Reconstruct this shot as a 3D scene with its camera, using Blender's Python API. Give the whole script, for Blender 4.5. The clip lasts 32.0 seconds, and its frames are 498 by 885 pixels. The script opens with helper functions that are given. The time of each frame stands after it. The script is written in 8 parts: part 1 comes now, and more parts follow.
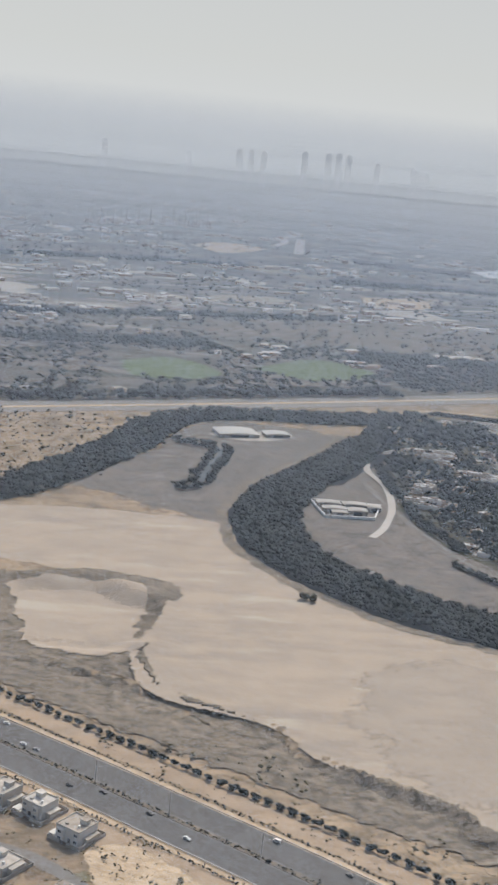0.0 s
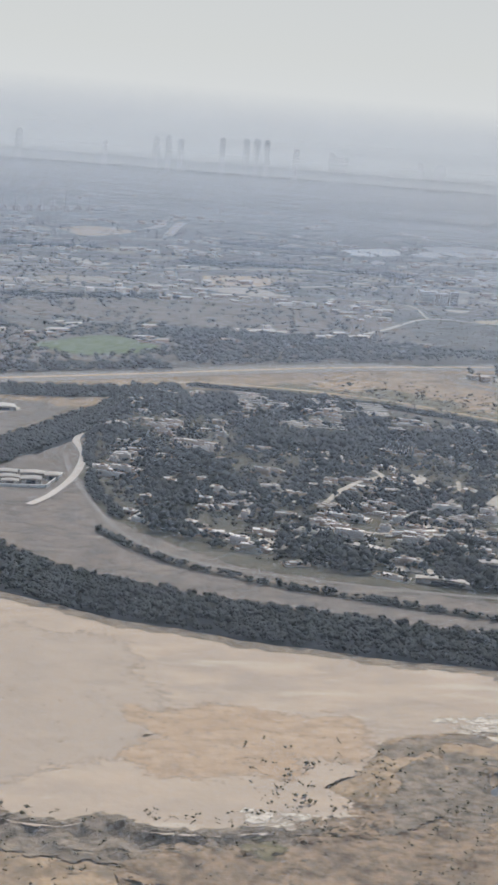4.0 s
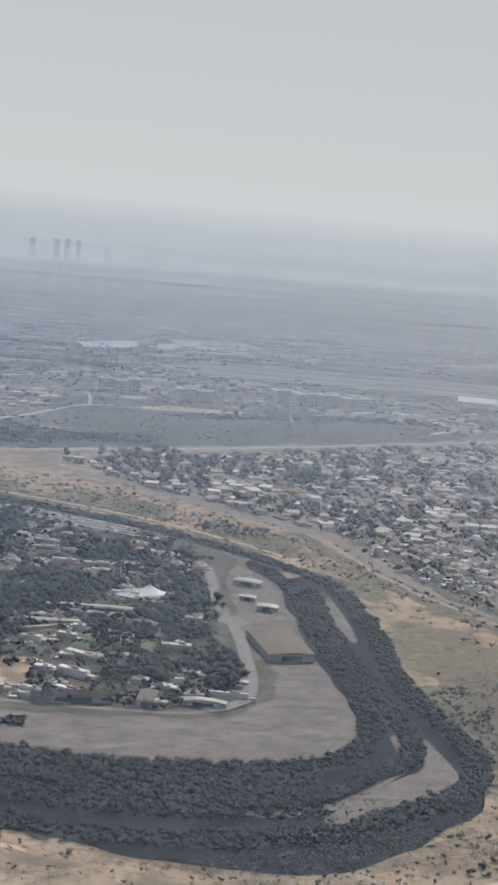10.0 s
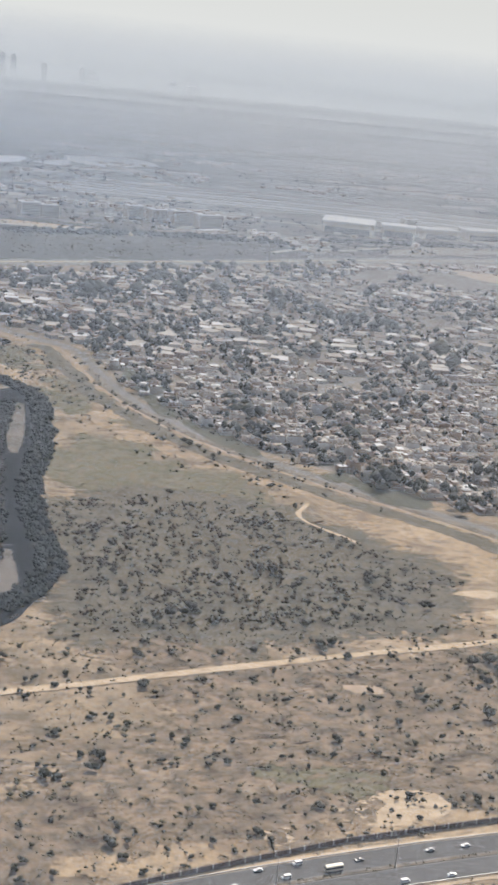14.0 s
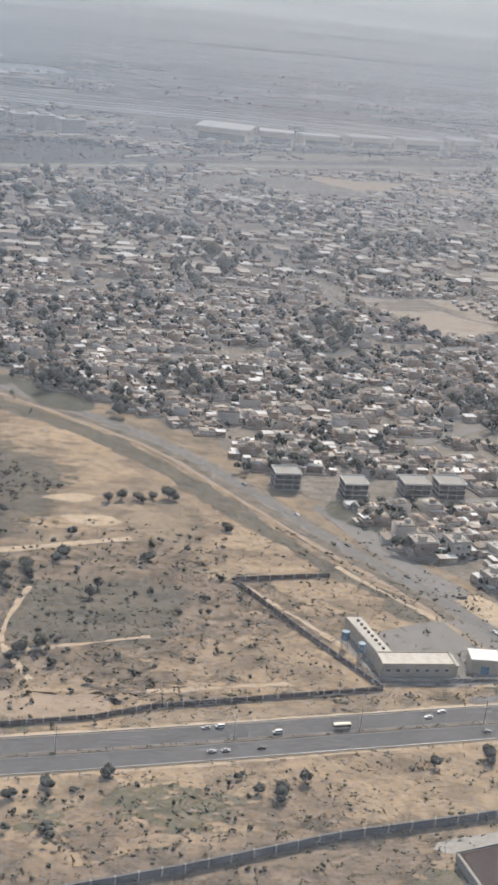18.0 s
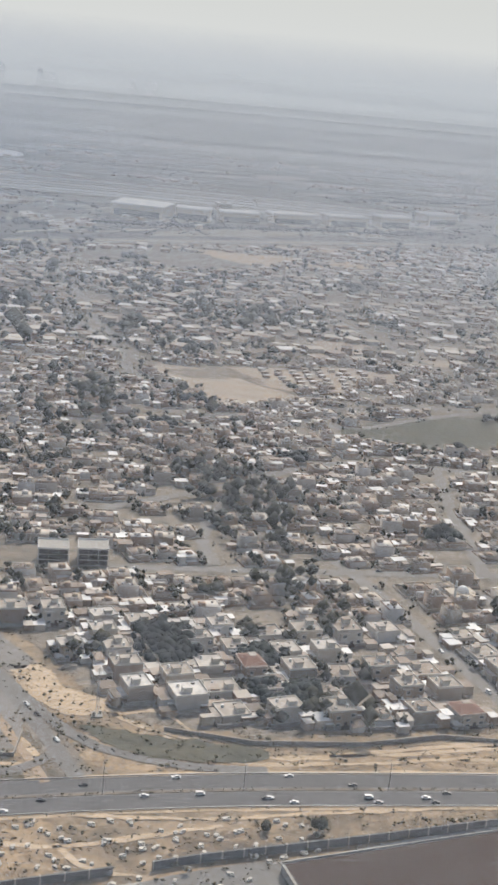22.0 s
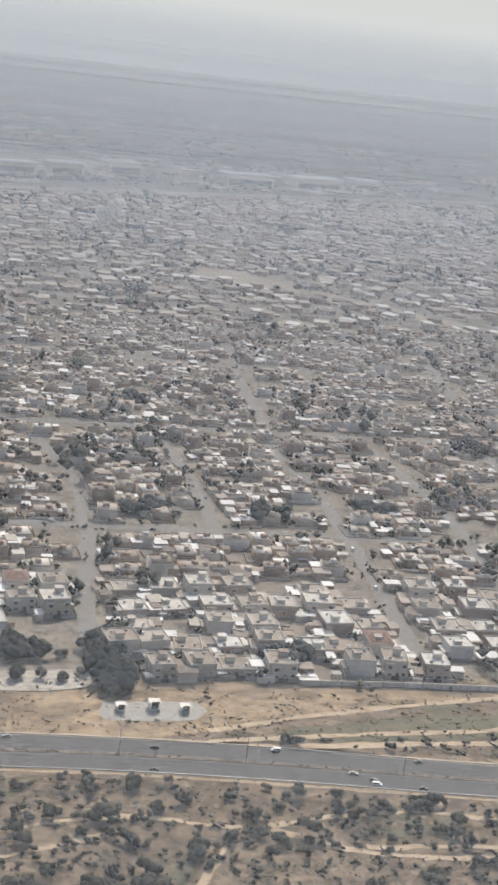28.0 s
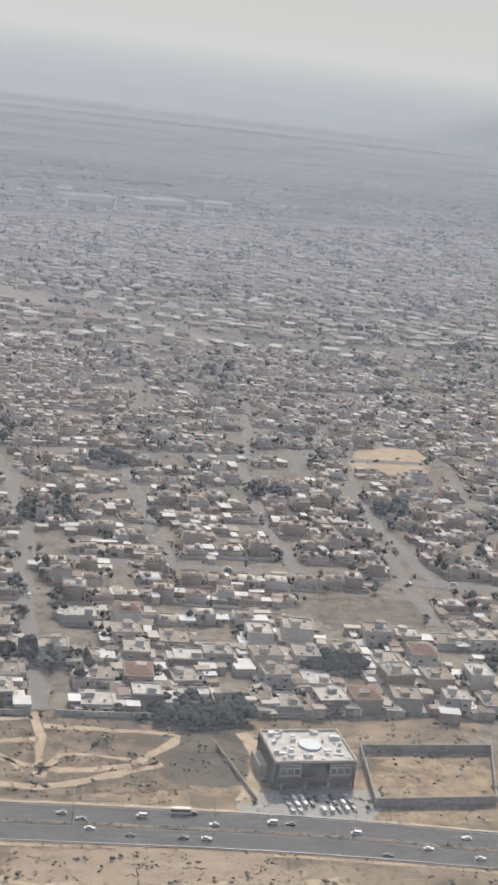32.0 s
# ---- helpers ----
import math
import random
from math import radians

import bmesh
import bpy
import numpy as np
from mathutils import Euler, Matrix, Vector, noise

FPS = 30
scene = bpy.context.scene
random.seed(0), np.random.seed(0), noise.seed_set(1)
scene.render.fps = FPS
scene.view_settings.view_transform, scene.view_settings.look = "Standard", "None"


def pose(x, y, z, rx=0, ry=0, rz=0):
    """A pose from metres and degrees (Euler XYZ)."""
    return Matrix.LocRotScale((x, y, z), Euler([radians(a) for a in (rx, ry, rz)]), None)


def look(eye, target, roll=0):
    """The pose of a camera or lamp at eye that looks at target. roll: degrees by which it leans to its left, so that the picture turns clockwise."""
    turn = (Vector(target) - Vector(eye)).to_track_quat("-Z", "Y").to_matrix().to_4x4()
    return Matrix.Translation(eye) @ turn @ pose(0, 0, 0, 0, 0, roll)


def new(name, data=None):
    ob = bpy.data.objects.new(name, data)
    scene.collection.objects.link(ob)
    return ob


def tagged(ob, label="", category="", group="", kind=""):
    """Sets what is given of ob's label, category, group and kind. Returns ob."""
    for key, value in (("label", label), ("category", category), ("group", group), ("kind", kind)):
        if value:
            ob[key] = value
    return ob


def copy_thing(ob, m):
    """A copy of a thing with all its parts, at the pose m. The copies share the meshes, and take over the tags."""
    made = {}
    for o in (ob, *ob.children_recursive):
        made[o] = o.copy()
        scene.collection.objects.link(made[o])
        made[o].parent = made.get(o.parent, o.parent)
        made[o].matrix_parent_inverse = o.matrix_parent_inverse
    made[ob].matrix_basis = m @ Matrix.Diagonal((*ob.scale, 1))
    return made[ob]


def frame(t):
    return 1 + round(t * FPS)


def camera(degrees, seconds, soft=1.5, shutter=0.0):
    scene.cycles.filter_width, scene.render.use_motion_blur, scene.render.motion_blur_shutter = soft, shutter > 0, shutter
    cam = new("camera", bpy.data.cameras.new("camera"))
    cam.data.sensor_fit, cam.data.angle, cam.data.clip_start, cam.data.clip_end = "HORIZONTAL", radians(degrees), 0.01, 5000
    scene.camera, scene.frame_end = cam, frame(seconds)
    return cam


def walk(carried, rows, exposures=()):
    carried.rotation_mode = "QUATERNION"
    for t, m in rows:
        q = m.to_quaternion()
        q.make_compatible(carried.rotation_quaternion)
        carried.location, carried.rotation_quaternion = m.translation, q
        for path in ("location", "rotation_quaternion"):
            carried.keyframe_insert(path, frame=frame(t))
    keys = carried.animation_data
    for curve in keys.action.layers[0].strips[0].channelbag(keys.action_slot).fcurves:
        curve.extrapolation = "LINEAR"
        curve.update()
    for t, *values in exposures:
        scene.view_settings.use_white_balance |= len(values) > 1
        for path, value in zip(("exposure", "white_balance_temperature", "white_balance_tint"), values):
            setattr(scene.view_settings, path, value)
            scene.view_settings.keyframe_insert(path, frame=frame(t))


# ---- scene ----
cam = camera(20.824, 32.0, soft=2.8)


def flight(t):
    """Where the aircraft's window is at t seconds."""
    s = (t - 16.0) / 16.0
    return (38.0 * (t - 0.1297 * (s * s - 1) + 0.0417 * (s ** 3 - s)),
            38.0 * (-0.2041 * (s * s - 1) - 0.0738 * (s ** 3 - s)),
            38.0 * (4.7217 - 0.3066 * s - 0.0381 * s * s - 0.0482 * s ** 3))


# seconds, heading (clockwise from +y), pitch, roll
TURNS = [
    (0, 4.57, -13.12, 5.87), (0.5, 5.42, -13.04, 6.00), (1, 5.94, -13.70, 5.84), (1.5, 6.41, -14.66, 6.02), (2, 6.55, -15.36, 5.99),
    (2.5, 6.51, -15.54, 6.04), (3, 6.37, -15.18, 5.79), (3.5, 6.09, -14.28, 5.25), (4, 5.85, -13.35, 4.78), (4.5, 5.79, -12.93, 4.75),
    (5, 5.94, -12.94, 5.29), (5.5, 6.28, -12.97, 4.52), (6, 6.82, -12.89, 4.34), (6.5, 7.73, -12.41, 4.62), (7, 8.38, -12.05, 4.73),
    (7.5, 8.74, -11.63, 4.44), (8, 9.06, -11.34, 4.08), (8.5, 9.55, -11.03, 3.98), (9, 10.20, -10.15, 4.56), (9.5, 10.63, -9.15, 4.96),
    (10, 10.54, -8.56, 5.14), (10.5, 9.87, -8.98, 5.17), (11, 8.91, -10.89, 5.38), (11.5, 8.25, -13.25, 5.92), (12, 8.14, -15.14, 6.19),
    (12.5, 8.60, -16.01, 6.18), (13, 9.48, -16.23, 5.82), (13.5, 10.68, -16.05, 5.85), (14, 11.89, -15.64, 6.02), (14.5, 12.73, -15.25, 5.71),
    (15, 13.28, -14.93, 5.20), (15.5, 13.44, -15.07, 4.51), (16, 13.41, -15.58, 4.58), (16.5, 13.19, -16.62, 5.25), (17, 12.87, -17.73, 6.01),
    (17.5, 12.57, -18.41, 6.31), (18, 12.11, -18.95, 6.14), (18.5, 11.97, -18.97, 6.05), (19, 12.01, -18.74, 6.42), (19.5, 11.82, -18.45, 6.41),
    (20, 11.23, -18.05, 6.07), (20.5, 10.39, -17.60, 5.83), (21, 9.68, -16.90, 5.55), (21.5, 9.43, -16.06, 5.53), (22, 9.61, -15.51, 5.48),
    (22.5, 9.96, -15.23, 5.41), (23, 10.48, -15.32, 5.61), (23.5, 10.99, -15.68, 5.71), (24, 11.52, -16.02, 6.02), (24.5, 11.88, -16.25, 5.84),
    (25, 12.28, -16.22, 5.98), (25.5, 12.90, -15.99, 6.40), (26, 13.53, -15.75, 6.81), (26.5, 13.95, -15.72, 6.91), (27, 14.38, -15.95, 6.67),
    (27.5, 15.12, -16.11, 6.86), (28, 15.90, -16.22, 6.87), (28.5, 16.57, -16.30, 7.04), (29, 17.12, -16.43, 7.41), (29.5, 17.15, -16.53, 7.25),
    (30, 17.15, -16.28, 7.26), (30.5, 17.02, -15.76, 7.13), (31, 16.93, -15.15, 7.00), (31.5, 17.19, -14.61, 7.10), (32, 17.49, -14.54, 7.04),
]


def gaze(t, yaw, pitch, roll):
    eye = Vector(flight(t))
    a, b = radians(yaw), radians(pitch)
    return look(eye, eye + Vector((math.sin(a) * math.cos(b), math.cos(a) * math.cos(b), math.sin(b))) * 100, roll)


walk(cam, [(r[0], gaze(*r)) for r in TURNS], exposures=((0.0, 0.06, 6340, 11), (6.0, 0.14, 6260, 11), (8.5, 0.12, 6270, 11), (10.0, 0.0, 6200, 11), (11.5, 0.06, 6240, 11), (14.0, 0.26, 6420, 11), (19.0, 0.13, 6440, 11), (25.0, 0.15, 6400, 10), (29.0, 0.14, 6420, 10.5), (32.0, 0.05, 6430, 11)))

# ---------------------------------------------------------------- light
SUN_EL, SUN_AZ = 44.0, 22.0     # degrees; azimuth clockwise from +y
world = bpy.data.worlds.new("world")
scene.world = world
world.use_nodes = True
wn = world.node_tree.nodes
sky = wn.new("ShaderNodeTexSky")
sky.sky_type, sky.sun_disc = "NISHITA", False
sky.sun_elevation, sky.sun_rotation = radians(SUN_EL), radians(SUN_AZ)
sky.dust_density, sky.air_density = 4.0, 1.2
wn["Background"].inputs["Strength"].default_value = 0.11
world.node_tree.links.new(sky.outputs["Color"], wn["Background"].inputs["Color"])
sun_data = bpy.data.lights.new("sun", "SUN")
sun_data.energy, sun_data.angle, sun_data.color = 3.5, radians(2.0), (1.0, 0.94, 0.84)
sun = new("sun", sun_data)
_el, _az = radians(SUN_EL), radians(SUN_AZ)
sun.matrix_world = look((600 + 900 * math.sin(_az), 900 * math.cos(_az), 900), (600 + 900 * math.sin(_az) - 100 * math.sin(_az) * math.cos(_el), 900 * math.cos(_az) - 100 * math.cos(_az) * math.cos(_el), 900 - 100 * math.sin(_el)))

# ---------------------------------------------------------------- materials


def node_material(name):
    m = bpy.data.materials.new(name)
    m.use_nodes = True
    nt = m.node_tree
    return m, nt.nodes, nt.links, nt.nodes["Principled BSDF"]


def mix_nodes(n, l, fac, a, b):
    """Mix two colours (values or sockets) by a factor socket or value."""
    x = n.new("ShaderNodeMix")
    x.data_type = "RGBA"
    for key, v in ((0, fac), (6, a), (7, b)):
        if isinstance(v, bpy.types.NodeSocket):
            l.new(v, x.inputs[key])
        elif isinstance(v, (int, float)):
            x.inputs[key].default_value = v
        else:
            x.inputs[key].default_value = (*v, 1)
    return x.outputs[2]


def noise_step(n, l, scale, lo, hi, detail=4.0, squash=1.0, rough=0.55):
    """A noise in world metres, stretched between lo and hi to 0..1."""
    geo = n.new("ShaderNodeNewGeometry")
    mp = n.new("ShaderNodeMapping")
    mp.inputs["Scale"].default_value = (scale, scale * squash, scale)
    l.new(geo.outputs["Position"], mp.inputs["Vector"])
    t = n.new("ShaderNodeTexNoise")
    t.inputs["Scale"].default_value, t.inputs["Detail"].default_value = 1.0, detail
    t.inputs["Roughness"].default_value = rough
    l.new(mp.outputs["Vector"], t.inputs["Vector"])
    r = n.new("ShaderNodeMapRange")
    r.inputs[1].default_value, r.inputs[2].default_value = lo, hi
    l.new(t.outputs["Fac"], r.inputs[0])
    return r.outputs[0]


def earth(name, base, pale, dark, scale=0.3, patch=0.03, specks=0.0, speck=(0.15, 0.13, 0.09), squash=1.6, speck_scale=0.8, streak=None, crisp=0.0):
    """Soil: two tones in patches, fine grain, wind streaks and, where asked, dark scrub specks, stones and tufts."""
    m, n, l, p = node_material(name)
    c = mix_nodes(n, l, noise_step(n, l, patch, 0.36, 0.60, 6, squash, 0.62), base, pale)
    c = mix_nodes(n, l, noise_step(n, l, patch * 3.1, 0.47, 0.62, 6, squash, 0.65), c, dark)
    c = mix_nodes(n, l, noise_step(n, l, scale, 0.46, 0.68, 6, squash, 0.65), c, dark)
    if streak:
        c = mix_nodes(n, l, noise_step(n, l, patch * 1.7, 0.58, 0.66, 6, 4.0), c, streak)
    if crisp:
        c = mix_nodes(n, l, noise_step(n, l, 0.55, 0.66 - 0.05 * crisp, 0.76 - 0.05 * crisp, 4, 1.2, 0.6), c, [v * 1.12 for v in pale])
        c = mix_nodes(n, l, noise_step(n, l, 0.8, 0.66 - 0.06 * crisp, 0.78 - 0.06 * crisp, 4, 1.2, 0.6), c, [v * 0.85 for v in dark])
    if specks:
        many = noise_step(n, l, patch * 2.3, 0.40, 0.62, 3, 1.0)
        spots = noise_step(n, l, speck_scale, 0.72 - specks, 0.84 - specks, 3, 1.3, 0.6)
        both = n.new("ShaderNodeMath")
        both.operation = "MULTIPLY"
        l.new(many, both.inputs[0])
        l.new(spots, both.inputs[1])
        c = mix_nodes(n, l, both.outputs[0], c, speck)
    l.new(c, p.inputs["Base Color"])
    thin = n.new("ShaderNodeAttribute")
    thin.attribute_name = "thin"
    gone = n.new("ShaderNodeMath")
    gone.operation = "SUBTRACT"
    l.new(noise_step(n, l, 0.22, 0.30, 0.70, 8, 1.4, 0.72), gone.inputs[0])
    l.new(thin.outputs["Fac"], gone.inputs[1])
    cover = n.new("ShaderNodeMapRange")
    cover.inputs[1].default_value, cover.inputs[2].default_value = -0.12, 0.02
    l.new(gone.outputs[0], cover.inputs[0])
    l.new(cover.outputs[0], p.inputs["Alpha"])
    p.inputs["Roughness"].default_value = 0.95
    p.inputs["Specular IOR Level"].default_value = 0.12
    b = n.new("ShaderNodeBump")
    b.inputs["Strength"].default_value, b.inputs["Distance"].default_value = 0.5, 0.5
    l.new(noise_step(n, l, scale * 1.5, 0.2, 0.8, 5), b.inputs["Height"])
    l.new(b.outputs[0], p.inputs["Normal"])
    return m


def paint(name, colour, rough=0.85, stain=0.8, scale=0.8, vary="", spread=0.3, metal=0.0, palette=None):
    """A built surface: stained and dusty, varied from thing to thing ('object') or piece to piece ('island')."""
    m, n, l, p = node_material(name)
    c = colour
    if vary:
        if vary == "object":
            rnd = n.new("ShaderNodeObjectInfo").outputs["Random"]
        else:
            rnd = n.new("ShaderNodeNewGeometry").outputs["Random Per Island"]
        if palette:
            ramp = n.new("ShaderNodeValToRGB")
            ramp.color_ramp.interpolation = "CONSTANT"
            el = ramp.color_ramp.elements
            for i, col in enumerate(palette):
                e = el[i] if i < 2 else el.new(i / len(palette))
                e.position, e.color = i / len(palette), (*col, 1)
            l.new(rnd, ramp.inputs[0])
            c = ramp.outputs[0]
        else:
            c = mix_nodes(n, l, rnd, [v * (1 - spread) for v in colour], [min(1, v * (1 + spread)) for v in colour])
    hs = n.new("ShaderNodeHueSaturation")
    hs.inputs["Value"].default_value = stain
    hs.inputs["Saturation"].default_value = 1.1
    if isinstance(c, bpy.types.NodeSocket):
        l.new(c, hs.inputs["Color"])
    else:
        hs.inputs["Color"].default_value = (*c, 1)
    c = mix_nodes(n, l, noise_step(n, l, scale, 0.4, 0.7), c, hs.outputs[0])
    l.new(c, p.inputs["Base Color"])
    p.inputs["Roughness"].default_value, p.inputs["Metallic"].default_value = rough, metal
    if rough > 0.75:
        p.inputs["Specular IOR Level"].default_value = 0.2
    return m


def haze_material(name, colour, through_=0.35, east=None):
    """Scattering film for haze and smoke; east is whiter, sun glow put into colour."""
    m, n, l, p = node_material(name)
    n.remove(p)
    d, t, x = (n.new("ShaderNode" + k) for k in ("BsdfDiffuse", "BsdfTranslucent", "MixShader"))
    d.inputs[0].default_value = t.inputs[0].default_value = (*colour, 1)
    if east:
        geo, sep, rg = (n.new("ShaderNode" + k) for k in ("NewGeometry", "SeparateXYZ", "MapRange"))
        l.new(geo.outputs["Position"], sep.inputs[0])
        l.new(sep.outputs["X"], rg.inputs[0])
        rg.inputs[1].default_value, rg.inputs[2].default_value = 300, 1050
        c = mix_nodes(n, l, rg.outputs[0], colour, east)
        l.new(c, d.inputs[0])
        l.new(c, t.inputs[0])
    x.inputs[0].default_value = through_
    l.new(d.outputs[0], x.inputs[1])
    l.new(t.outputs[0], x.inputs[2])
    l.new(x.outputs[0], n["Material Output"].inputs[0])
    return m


def murky_tree_mirror():
    """Murky water without shine; the dark trees it mirrors are put into its colour."""
    m, n, l, p = node_material("murky river with tree reflection in its colour")
    l.new(mix_nodes(n, l, noise_step(n, l, 0.05, 0.4, 0.6, 4, 2.0), (0.018, 0.021, 0.024), (0.028, 0.031, 0.034)), p.inputs["Base Color"])
    p.inputs["Roughness"].default_value, p.inputs["Specular IOR Level"].default_value = 0.9, 0.0
    return m


def foliage(name, a, b, rough=0.7):
    m, n, l, p = node_material(name)
    rnd = n.new("ShaderNodeNewGeometry").outputs["Random Per Island"]
    c = mix_nodes(n, l, rnd, a, b)
    c = mix_nodes(n, l, noise_step(n, l, 0.05, 0.35, 0.65), c, [v * 1.5 for v in b])
    l.new(c, p.inputs["Base Color"])
    p.inputs["Roughness"].default_value = rough
    p.inputs["Specular IOR Level"].default_value = 0.06
    return m


